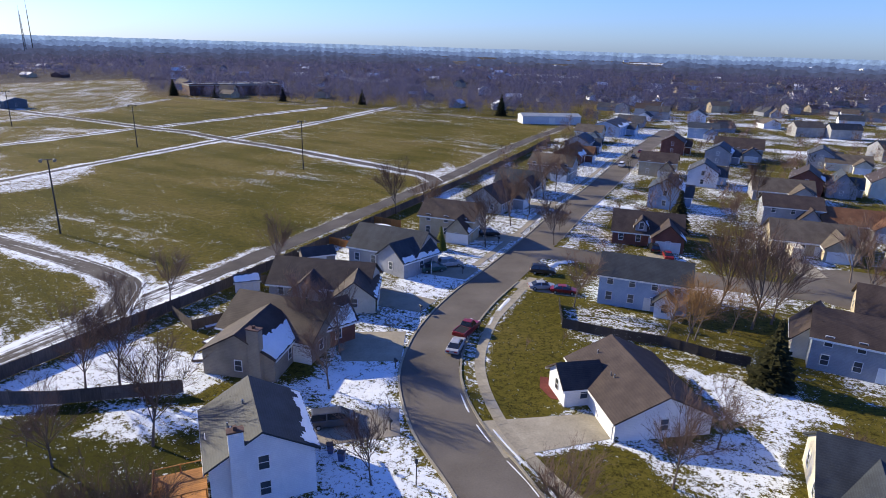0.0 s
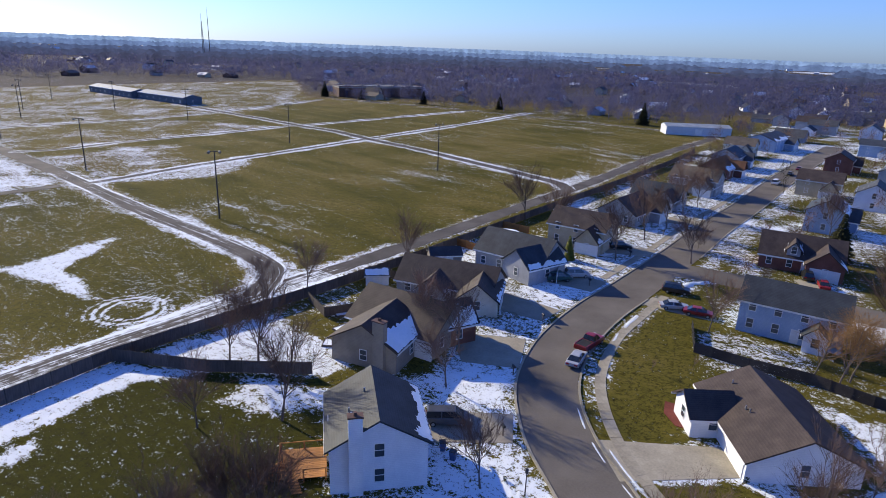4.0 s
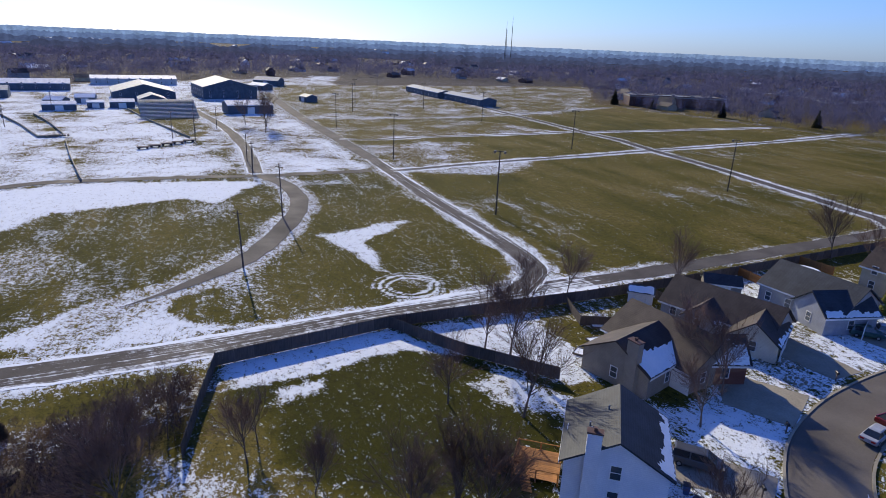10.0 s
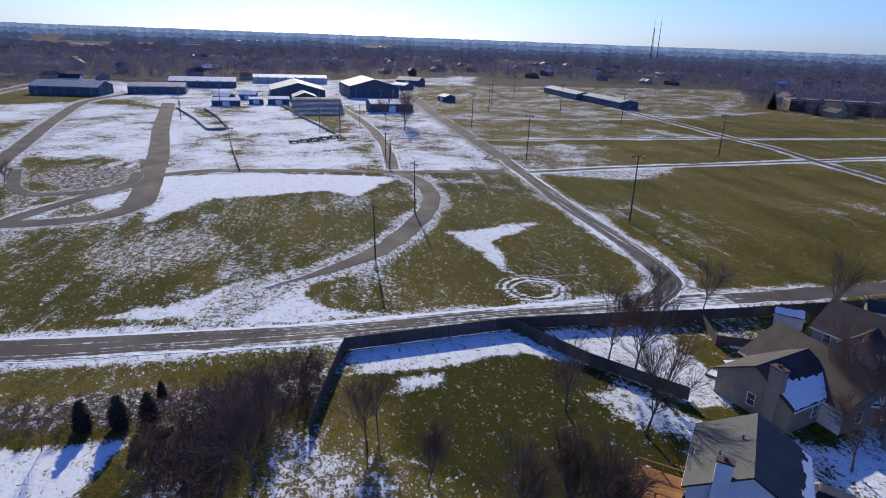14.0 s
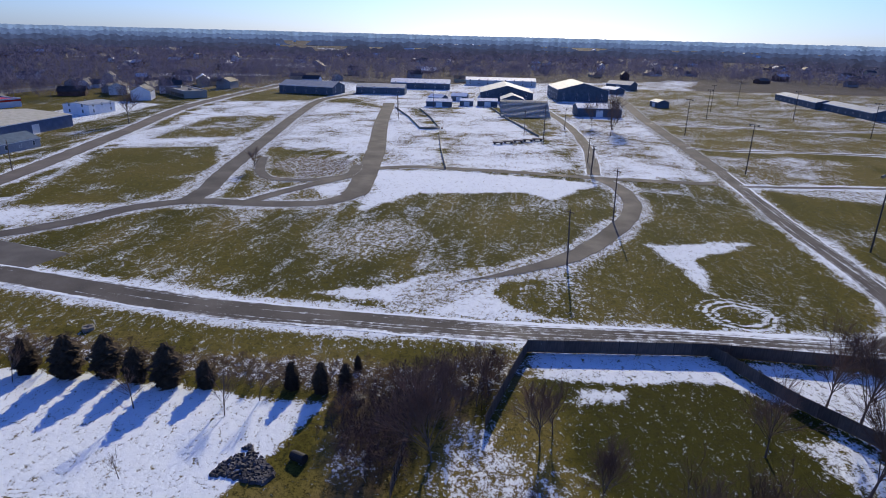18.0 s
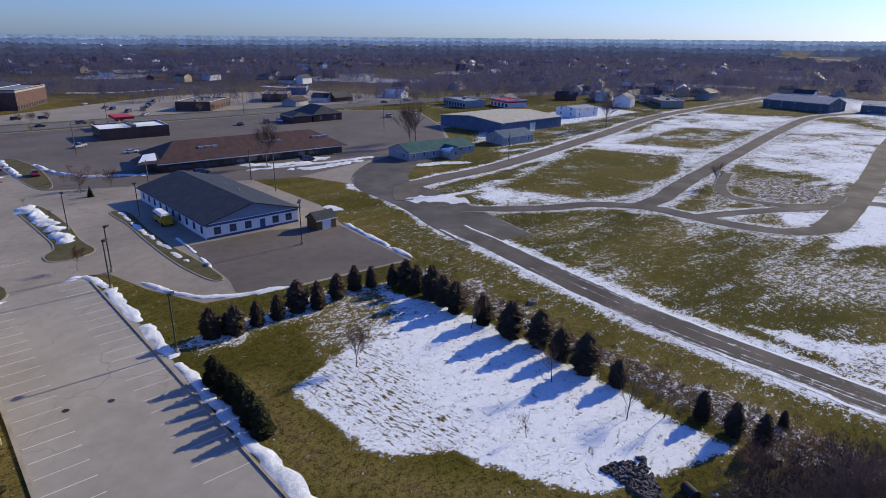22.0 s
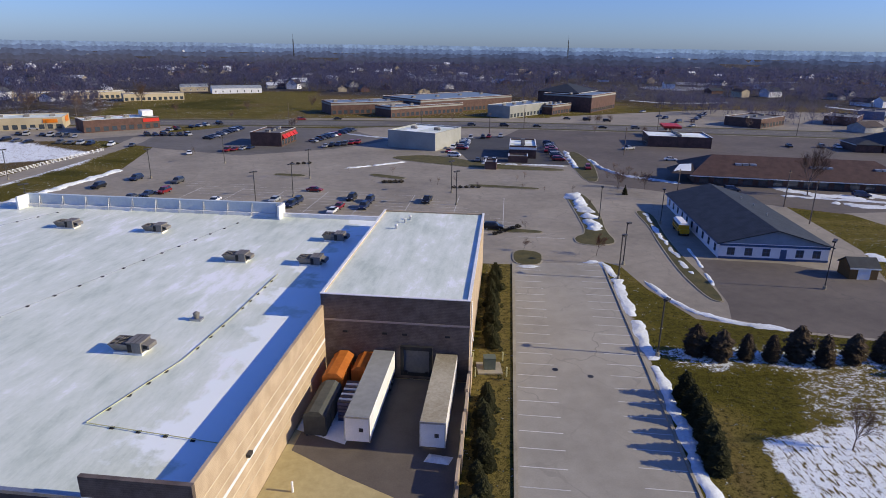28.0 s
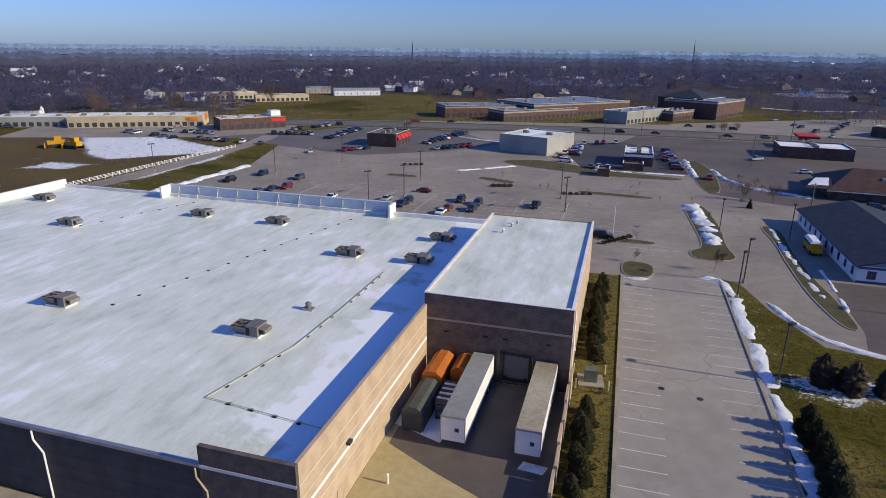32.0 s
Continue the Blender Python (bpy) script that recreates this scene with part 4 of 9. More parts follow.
def roof_snow(parent, m, L, run, drop, z, sgn, seed, amount):
    """Snow left on one slope, thicker towards the eave, with a ragged edge."""
    rnd = np.random.RandomState(seed)
    nx, ny = max(3, int(L / 0.24)), max(3, int(run / 0.24))
    xs, ys = np.linspace(-L / 2 + 0.1, L / 2 - 0.1, nx + 1), np.linspace(0.1, run - 0.05, ny + 1)
    gx, gy = np.meshgrid(xs, ys, indexing="ij")
    jx, jy = gx + (rnd.rand(*gx.shape) - 0.5) * 0.2, gy + (rnd.rand(*gx.shape) - 0.5) * 0.2
    f = lattice(gx + seed * 7.7, gy + seed * 3.1, 3.4, seed % 90 + 20)
    keep = gy[:-1, :-1] / run + 0.3 * (f[:-1, :-1] - 0.5) + 0.14 * (lattice(gx[:-1, :-1] + seed, gy[:-1, :-1], 0.8, seed % 60 + 9) - 0.5) > 1 - amount * (0.6 + 0.9 * lattice(gx[:-1, :-1] + seed * 3.3, gy[:-1, :-1] * 0 + seed, 4.5, seed % 70 + 5))
    if not keep.any():
        return
    lo = [(a, sgn * b, z - drop * b / run + 0.215) for a, b in zip(jx.ravel(), np.clip(jy, 0.02, run).ravel())]
    hi = [(a, b, c + 0.05) for a, b, c in lo]
    n, k = len(lo), ny + 1
    g = Geo()
    g.v = lo + hi
    for i, j in zip(*np.where(keep)):
        q = [i * k + j, (i + 1) * k + j, (i + 1) * k + j + 1, i * k + j + 1]
        q = q if sgn > 0 else q[::-1]
        g.f.append(tuple(n + c for c in q))
        for (di, dj), (a, b) in (((0, -1), (0, 1)), ((1, 0), (1, 2)), ((0, 1), (2, 3)), ((-1, 0), (3, 0))):
            ii, jj = i + di, j + dj
            if not (0 <= ii < nx and 0 <= jj < ny and keep[ii, jj]):
                g.f.append((q[a], q[b], n + q[b], n + q[a]))
    tagged(part("roof_snow", g.moved(m), SNOW, parent, "patch of leftover snow"), kind="stuff")


def block(parent, m, L, W, e, r, wall, roof, over=0.45, hip=0.0, snow=0.0, wins=True, gable=None, seed=1, fascia=PAINT_WHITE, rows=None, spacing=3.1, top=True, mullion=True):
    """Walls and pitched roof over a rectangle; the ridge runs along x. m: local pose in the thing."""
    g = Geo().box(-L / 2, -W / 2, -0.3, L / 2, W / 2, e)
    part("wall", g.moved(m), wall, parent)
    if not hip:
        for s in (-1, 1):
            gg = Geo()
            x0, x1 = s * L / 2, s * (L / 2 - 0.25)
            tri = [(x0, -W / 2, e), (x0, W / 2, e), (x0, 0, r), (x1, -W / 2, e), (x1, W / 2, e), (x1, 0, r)]
            gg.add(tri, [(0, 1, 2), (5, 4, 3), (0, 2, 5, 3), (1, 4, 5, 2), (0, 3, 4, 1)])
            part("gable", gg.moved(m), gable or wall, parent)
    slope = (r - e) / (W / 2)
    o, t = over, 0.2
    g, gutters = Geo(), []
    for s in (-1, 1):
        xe, xr, ye, ze = L / 2 + o, L / 2 + o * (0 if hip else 1) - hip, s * (W / 2 + o), e - o * slope
        top_pts = [(-xe, ye, ze + t), (xe, ye, ze + t), (xr, 0, r + t), (-xr, 0, r + t)]
        v = top_pts + [(a, b, c - t) for a, b, c in top_pts]
        fs = [(0, 1, 2, 3), (7, 6, 5, 4), (0, 4, 5, 1), (1, 5, 6, 2), (2, 6, 7, 3), (3, 7, 4, 0)]
        g.add(v, fs if s < 0 else [q[::-1] for q in fs])
        gutters.append(Geo().box(-xe, ye - 0.03, ze - 0.1, xe, ye + 0.03, ze + t - 0.03))
    if hip:
        for s in (-1, 1):
            xe, ze = s * (L / 2 + o), e - o * slope
            tri = [(xe, -W / 2 - o, ze + t), (xe, W / 2 + o, ze + t), (s * (L / 2 - hip), 0, r + t)]
            v = tri + [(a, b, c - t) for a, b, c in tri]
            fs = [(0, 1, 2), (5, 4, 3), (0, 3, 4, 1), (1, 4, 5, 2), (2, 5, 3, 0)]
            g.add(v, fs if s > 0 else [q[::-1] for q in fs])
    rf = part("roof", g.moved(m), roof, parent)
    for f in gutters:
        part("gutter", f.moved(m), fascia, rf)
    if snow:
        world_m = parent.matrix_basis @ m
        for s in (-1, 1):
            nrm = (world_m.to_3x3() @ Vector((0, s * slope, 1))).normalized()
            k = snow * (1.15 if nrm.dot(sun_from) < 0.12 else 0.0)
            if k > 0.1:
                roof_snow(parent, m, L + o, W / 2 + o, r - e + o * slope, r, s, seed * 2 + (s > 0), k)
    if wins:
        n_rows = rows or (2 if e > 4.2 else 1)
        for lv in range(n_rows):
            z = 1.0 + 2.75 * lv
            n = max(1, int((L - 1.5) / spacing))
            for s in (-1, 1):
                for i in range(n):
                    x = (i + 0.5) * L / n - L / 2
                    window(parent, m @ pose(x, s * W / 2, z, 0, 0, 0 if s > 0 else 180), panes=mullion)
            n = max(1, int((W - 2) / (spacing + 0.6)))
            for s in (-1, 1):
                for i in range(n):
                    y = (i + 0.5) * W / n - W / 2
                    window(parent, m @ pose(s * L / 2, y, z, 0, 0, -90 * s), panes=mullion)
    return rf


def chimney(parent, x, y, z0, z1, material, w=0.9, d=0.7):
    c = part("chimney", Geo().box(x - w / 2, y - d / 2, z0, x + w / 2, y + d / 2, z1), material, parent)
    part("chimney_cap", Geo().box(x - w / 2 - 0.08, y - d / 2 - 0.08, z1, x + w / 2 + 0.08, y + d / 2 + 0.08, z1 + 0.15).box(x - 0.15, y - 0.15, z1 + 0.15, x + 0.15, y + 0.15, z1 + 0.5), BRICK, c)


def house(label, x, y, yaw, L, W, e, r, wall, roof, wings=(), snow=0.45, stack=None, door=True, garage=None, seed=1, mullion=True, gable=None, spacing=3.1):
    h = thing("house", label, "house", at(x, y, yaw), "houses of the estate")
    block(h, Matrix.Identity(4), L, W, e, r, SIDING[wall], SHINGLE[roof], snow=snow, seed=seed, mullion=mullion, gable=gable, spacing=spacing)
    for i, (wx, wy, wyaw, wl, ww, we, wr, wwall) in enumerate(wings):
        block(h, at(wx, wy, wyaw), wl, ww, we, wr, SIDING[wwall], SHINGLE[roof], snow=snow, seed=seed + 31 * (i + 1), mullion=mullion, spacing=4)
    if stack:
        chimney(h, *stack)
    if door:
        panel_door(h, pose(0.9, -W / 2, 0.1, 0, 0, 180), 0.95, 2.05, PAINT_WHITE, "door", 3)
    if garage:
        gx, gy, gyaw = garage
        panel_door(h, pose(gx, gy, 0, 0, 0, gyaw), 4.9, 2.2, PAINT_WHITE, "garage_door", 4)
    rnd = random.Random(seed)
    for i in range(3):
        vx, vy = rnd.uniform(-L / 2 + 1, L / 2 - 1), rnd.uniform(0.8, W / 2 - 0.8)
        vz = r - (r - e) * vy / (W / 2)
        part("vent_pipe", Geo().tube((vx, vy, vz), (vx, vy, vz + 0.65), 0.09, 0.09, 6), STEEL, h)
    return h


# ---- the houses nearest the street ----
house("white two-storey house with grey shingled roof and white chimney", -17.3, 49.8, 114, 9.4, 9.2, 5.0, 7.7, "white", "dark", stack=(-4.95, 2.2, -0.2, 8.4, SIDING["white"], 0.7, 1.3), snow=0.22, door=False, seed=3, spacing=4.2)
house("taupe house with brown roof, brick front and tall chimney", -21.8, 78.4, -18, 14, 11, 3.1, 6.3, "taupe", "brown", snow=0.5, seed=5, door=False,
      wings=((-0.2, -7.2, 98, 9.0, 9.6, 3.3, 6.0, "taupe"), (5.5, 2.2, 60, 5.5, 5.0, 3.2, 5.8, "brick")), stack=(2.9, -11.4, -0.2, 7.0, SIDING["taupe"], 1.7, 0.9), garage=(4.6, -5.55, 180))
house("grey single-storey house with brown roof and cream gable", -19.5, 95.5, -8, 16.5, 8.6, 2.8, 5.9, "grey", "brown", snow=0.12, seed=7,
      wings=((6.2, -2.6, 100, 9.0, 6.4, 2.7, 5.2, "cream"), (-1.4, -3.4, 92, 6.0, 4.6, 2.7, 4.7, "grey")), garage=(9.7, -2.6, -80))
house("grey house with grey roof and a broad garage", -9.6, 112.6, -22, 14, 10, 3.6, 6.8, "grey", "dark", snow=0.15, seed=9, wings=((4.4, -2.6, 70, 9.0, 7.0, 3.2, 5.9, "slate"),), garage=(9.0, -2.0, -70))
house("white ranch house with brown roof and attached garage", 23.4, 64.2, 100, 14.2, 11.4, 2.5, 5.2, "white", "brown", snow=0, seed=11, door=False, spacing=5,
      wings=((2.6, 6.4, 92, 4.8, 5.0, 2.6, 4.4, "white"),), garage=(-4.1, 5.72, 0))
house("pale blue two-storey house with dark grey roof", 34.2, 96.5, -20, 14, 9.2, 5.2, 7.6, "blue", "dark", snow=0, seed=13, wings=((3.6, -5.2, 90, 3.0, 3.0, 2.7, 4.1, "white"),))
house("red-brick house with brown roof, dormers and garage", 45.5, 131.5, -16, 14.5, 9.5, 3.0, 6.6, "brick", "brown", snow=0.4, seed=15, wings=((4.2, -4.0, 90, 7.0, 6.4, 3.0, 5.8, "brick"), (-1.4, -2.8, 90, 3.6, 2.4, 4.6, 6.0, "slate")), garage=(4.2, -7.52, 180))
house("grey-blue two-storey house with brown roof beside a tall spruce", 58.5, 74.5, -28, 15, 8.6, 4.8, 7.4, "slate", "brown", snow=0, seed=17, wings=((-6.6, 2.0, 90, 7.5, 6.0, 3.0, 6.2, "cream"),))
house("cream house with dark grey shingled roof", 43.2, 46.6, -24, 15, 10, 3.0, 6.3, "cream", "dark", snow=0.3, seed=19, wings=((-3.0, -4.6, 88, 7.0, 6.0, 3.0, 5.6, "cream"),))
ROW = [
    (2.0, 132.5, -20, 12.5, 9, 4.8, 7.6, "tan", "brown", "tan two-storey house with brown roof and white gable"),
    (13.2, 158.5, 62, 14, 10, 3.0, 6.4, "grey", "brown", "grey house with long snowy brown roof"),
    (22.5, 178.5, -24, 13, 9, 3.0, 6.2, "grey", "dark", "grey single-storey house with dark roof"),
    (36.0, 202.0, -24, 14, 10, 4.6, 7.4, "grey", "tan", "pale grey two-storey house with gable to the street"),
    (48.0, 233.0, 64, 14, 10, 3.4, 6.6, "brick", "rust", "red-brick house with rusty roof"),
    (56.0, 256.0, 66, 14, 10, 4.8, 7.4, "slate", "slate", "slate house with blue-grey roof"),
    (67.0, 288.0, -24, 12, 10, 5.0, 7.8, "cream", "tan", "cream two-storey house with tan roof"),
    (85.0, 318.0, 60, 24, 14, 5.0, 7.5, "blue", "grey", "long pale blue building with low roof"),
    (61.5, 166.0, 66, 11, 8.5, 5.4, 8.2, "blue", "slate", "pale blue two-storey house with snow on its roof"),
    (84.0, 197.0, 66, 11, 9, 4.8, 7.6, "white", "grey", "white house with steep grey roof"),
    (97.0, 262.0, 66, 12, 9, 5.2, 7.8, "brick", "brown", "brick two-storey house with brown roof"),
    (107.0, 239.0, 60, 13, 9, 5.0, 7.6, "slate", "slate", "slate two-storey house with dark roof"),
    (74.0, 211.0, -24, 12, 9, 5.0, 7.6, "tan", "brown", "tan two-storey house with brown roof"),
    (130.0, 314.0, -20, 14, 9, 5.2, 7.4, "blue", "slate", "blue house with white window trim"),
    (120.0, 252.0, -24, 18, 11, 4.8, 8.2, "grey", "brown", "large grey house with steep roof"),
    (99.5, 178.0, -18, 16, 10, 3.0, 6.0, "grey", "tan", "grey bungalow with tan roof"),
    (86.5, 149.0, -18, 13, 8.5, 5.2, 7.4, "slate", "brown", "slate two-storey house with low wing"),
    (80.0, 128.5, -18, 16, 11, 3.0, 6.2, "tan", "tan", "tan bungalow with broad olive-brown roof"),
    (100.0, 142.5, -20, 17, 9.5, 3.0, 5.8, "slate", "rust", "grey bungalow with orange-brown roof"),
    (112.5, 188.0, 60, 12, 9, 5.0, 8.0, "brick", "brown", "brick and white two-storey house"),
    (121.0, 184.5, 66, 9, 8, 3.4, 7.6, "slate", "slate", "small slate house with steep gable"),
    (146.0, 238.0, 60, 13, 9, 5.0, 7.6, "slate", "grey", "slate house with snowy roof"),
    (152.0, 231.0, -24, 15, 10, 3.0, 5.8, "cream", "tan", "cream bungalow with tan roof"),
    (136.5, 187.0, 64, 13, 9, 4.8, 7.8, "cream", "brown", "cream house with a pale stone front"),
    (73.0, 88.0, -30, 14, 10, 3.0, 6.0, "tan", "brown", "tan house at the turning circle"),
    (96.0, 112.0, -20, 15, 10, 3.0, 6.0, "grey", "brown", "grey bungalow with brown roof"),
]
for i, (hx, hy, hyaw, hl, hw, he, hr, hwall, hroof, hlabel) in enumerate(ROW):
    near = math.hypot(hx, hy) < 215
    house(hlabel, hx, hy, hyaw, hl, hw, he, hr, hwall, hroof, snow=(0.26, 0, 0, 0.16)[i % 4], seed=40 + i, mullion=near, spacing=3.1 if near else 4.2,
          wings=((hl * 0.28, -hw * 0.4, 90, hw * 0.75, hl * 0.38, min(he, 3.0), min(hr - 0.8, 5.6), hwall),), garage=(hl * 0.28, -hw * 0.4 - hw * 0.375 - 0.02, 180))


def shed(x, y, yaw, L, W, e, r, wall, roof, label, snow=0.5, seed=1, name="shed", category="shed", wins=False, spacing=5, gable=None):
    s = thing(name, label, category, at(x, y, yaw))
    block(s, Matrix.Identity(4), L, W, e, r, wall, roof, over=0.25, snow=snow, wins=wins, seed=seed, spacing=spacing, gable=gable)
    panel_door(s, pose(0, -W / 2, 0, 0, 0, 180), min(3.6, L * 0.4), min(e * 0.8, 3.4), wall if wins else PAINT_WHITE, "door", 3)
    return s


shed(-33, 96, 20, 4.0, 2.6, 1.9, 2.7, SIDING["white"], SHINGLE["grey"], "small garden shed with snow on its roof", 0.9, 3)
shed(-24, 110, 25, 6, 4, 2.2, 3.3, SIDING["taupe"], SHINGLE["dark"], "dark garden shed behind the houses", 0.0, 4)

# ---- the fairground buildings ----
BARN = banded("blue_grey_barn_cladding", (0.06, 0.085, 0.11), (0.11, 0.14, 0.17), 0.3, "X")
BARN_PALE = banded("pale_barn_cladding", (0.35, 0.37, 0.38), (0.5, 0.52, 0.53), 0.3, "X")
for i, (bx, by, byaw, bl, bw, be, br, bwall, broof, blabel) in enumerate((
    (-296, 197, 70, 24, 14, 4.5, 6.4, BARN, METAL_ROOF["white"], "long low barn with snowy metal roof"),
    (-385, 238, -20, 44, 34, 7.5, 12.0, BARN, METAL_ROOF["grey"], "large exhibition barn with wide gable"),
    (-390, 185, -22, 42, 34, 5.5, 10.0, BARN, METAL_ROOF["grey"], "large gabled barn with blue-grey roof"),
    (-352, 172, -22, 18, 14, 4.0, 6.5, BARN, METAL_ROOF["grey"], "gabled barn with grey roof beside the stand"),
    (-443, 62, 55, 40, 20, 5.0, 8.0, BARN, METAL_ROOF["grey"], "barn with grey metal roof"),
    (-436, 110, 68, 34, 16, 4.5, 6.5, BARN, METAL_ROOF["grey"], "long barn with low metal roof"),
    (-476, 152, 68, 46, 18, 4.5, 7.0, BARN, METAL_ROOF["white"], "long barn with snow on its roof"),
    (-500, 232, 68, 60, 18, 4.5, 6.5, BARN_PALE, METAL_ROOF["white"], "long barn with white snowy roof"),
    (-352, 124, 68, 15, 8, 3.0, 4.2, BARN, METAL_ROOF["white"], "small fairground shed with snowy roof"),
    (-353, 142, 68, 8, 6, 3.0, 4.0, BARN, METAL_ROOF["white"], "small fairground kiosk with flat snowy roof"),
    (-349, 154, 68, 12, 8, 3.2, 4.4, BARN, METAL_ROOF["white"], "small fairground shed with snowy roof"),
    (-372, 130, 40, 10, 8, 3.2, 4.8, BARN, METAL_ROOF["white"], "small gabled fairground kiosk with snow"),
    (-380, 148, 60, 10, 8, 3.2, 4.8, BARN, METAL_ROOF["white"], "small gabled fairground kiosk with snow"),
    (-330, 389, -26, 66, 13, 4.2, 5.8, BARN, METAL_ROOF["grey"], "long open cattle barn with metal roof"),
    (-272, 366, -24, 56, 13, 4.2, 5.8, BARN, METAL_ROOF["grey"], "long open cattle barn with metal roof"),
    (-330, 266, -10, 10, 8, 3.2, 4.6, BARN, METAL_ROOF["grey"], "small ticket building with metal roof"),
    (-420, 292, 10, 16, 10, 3.5, 5.2, BARN, METAL_ROOF["white"], "small barn by the lane"),
    (-455, 325, 30, 22, 14, 4.5, 7.0, BARN, METAL_ROOF["grey"], "dark barn among trees"),
)):
    shed(bx, by, byaw, bl, bw, be, br, bwall, broof, blabel, 0.6, 70 + i, "barn", "barn", wins=bl > 30, spacing=7)

stand = thing("grandstand", "open metal grandstand with rows of pale benches", "grandstand", at(-292, 151, 68))
for i in range(14):
    part("bench", Geo().box(-13, -2 + i * 1.3, 1.0 + i * 0.5, 13, -1.5 + i * 1.3, 1.1 + i * 0.5).box(-13, -2.6 + i * 1.3, 0.6 + i * 0.5, 13, -2.1 + i * 1.3, 0.66 + i * 0.5), BARN_PALE, stand)
part("deck", Geo().add([(-13, -2.6, 0.5), (13, -2.6, 0.5), (13, 16.2, 7.55), (-13, 16.2, 7.55), (-13, -2.6, 0.4), (13, -2.6, 0.4), (13, 16.2, 7.45), (-13, 16.2, 7.45)], [(0, 1, 2, 3), (7, 6, 5, 4), (0, 4, 5, 1), (1, 5, 6, 2), (2, 6, 7, 3), (3, 7, 4, 0)]), METAL_ROOF["tan"], stand, "sloping deck below the benches")
for i in range(9):
    x = -12.8 + i * 3.2
    part("rafter", Geo().tube((x, -2.5, 0.4), (x, 16, 7.4), 0.12, 0.12, 4).tube((x, 5, 0), (x, 5, 3.2), 0.1, 0.1, 4).tube((x, 14, 0), (x, 14, 6.6), 0.1, 0.1, 4).tube((x, 5, 0.2), (x, 14, 6.4), 0.07, 0.07, 4), DARK_STEEL, stand)


def low_wall(pts, h, material, label, name="barrier"):
    w = thing(name, label, "barrier", at(*pts[0]))
    a0 = Vector((*pts[0], 0))
    for a, b in zip(pts, pts[1:]):
        a, b = Vector((*a, 0)) - a0, Vector((*b, 0)) - a0
        d = (b - a).normalized()
        nrm = Vector((-d.y, d.x, 0)) * 0.12
        part("panel", Geo().prism([tuple((p)[:2]) for p in (a - nrm, b - nrm, b + nrm, a + nrm)], 0, h), material, w)


low_wall([(-337, 107), (-300, 101), (-264, 93), (-262, 86)], 0.9, CONCRETE, "low concrete barrier along the arena")
low_wall([(-252, 89), (-216, 77), (-180, 66)], 0.9, CONCRETE, "low concrete barrier along the arena")
low_wall([(-337, 151), (-290, 139), (-232, 127)], 0.9, CONCRETE, "low concrete barrier before the stand")
low_wall([(-345, 95), (-300, 90), (-264, 84), (-262, 90)], 0.9, CONCRETE, "low concrete barrier beside the track")


# ---- the large store ----
STORE = at(4.4, -40.6, 153.8)
MEMBRANE = roof_membrane()
BLOCKS = banded("tan_split_block", (0.4, 0.3, 0.2), (0.54, 0.42, 0.29), 0.2, depth=0.5)
DARK_BLOCKS = banded("brown_split_block", (0.085, 0.065, 0.055), (0.17, 0.135, 0.115), 0.2, depth=0.7, grain=14)
DARK_CLAD = banded("dark_ribbed_cladding", (0.045, 0.042, 0.045), (0.08, 0.075, 0.078), 1.3, depth=0.5)
store = thing("store_building", "large flat-roofed store of tan and brown block with white roof", "store", STORE)
part("wall", Geo().box(-105, 0.0, -0.3, 0, 78, 7.35), DARK_CLAD, store)
part("side_wall", Geo().box(0.0, 0.3, -0.3, 0.35, 32.8, 9.5), BLOCKS, store, "tan block wall facing the loading dock")
part("roof", Geo().box(-104.6, 0.35, 7.35, -0.02, 77.6, 7.6), MEMBRANE, store, "white membrane roof, streaked and partly snowy")
for z in (2.2, 3.6, 5.9, 7.3):
    part("stripe", Geo().box(0.35, 0.3, z, 0.38, 32.7, z + 0.12), surface("pale_course", (0.5, 0.42, 0.3), (0.62, 0.54, 0.4), 6), store)
part("band", Geo().box(0.35, 0.3, 4.7, 0.4, 32.7, 5.05), PAINT_WHITE, store, "pale band along the wall")
part("corner_parapet", Geo().box(-8.5, -0.12, 4.5, 0.35, 0.3, 9.5), DARK_BLOCKS, store)
part("corner_band", Geo().box(-8.5, -0.15, 7.4, 0.37, -0.12, 7.7), PAINT_WHITE, store)
part("parapet", Geo().box(-104.9, 77.5, 7.35, -22, 78.1, 8.2), PAINT_WHITE, store)
part("parapet", Geo().box(-22, 77.5, 7.35, 0, 78.1, 8.4), PAINT_WHITE, store)
part("front_parapet", Geo().box(-75, 78.1, 3.0, -21.5, 78.9, 10.2), surface("pale_blue_grey_panel", (0.42, 0.5, 0.55), (0.55, 0.62, 0.66), 2), store, "raised front parapet of pale panels")
part("parapet_end", Geo().box(-21.5, 75.5, 7.6, -21.1, 78.9, 10.2).box(-75.4, 75.0, 7.6, -75, 78.9, 10.2), PAINT_WHITE, store)
for i in range(11):
    x = -72.5 + i * 5.0
    part("parapet_brace", Geo().tube((x, 78.0, 10.0), (x, 77.2, 7.7), 0.07, 0.07, 5).box(x - 0.09, 77.96, 8.2, x + 0.09, 78.1, 10.15), STEEL, store)
part("west_parapet", Geo().box(-105.3, 40, 7.35, -104.7, 78, 9.4), PAINT_WHITE, store)
part("roof_edge", Geo().box(-105, -0.1, 7.35, -8.5, 0.3, 7.65), STEEL, store, "steel roof edge trim")
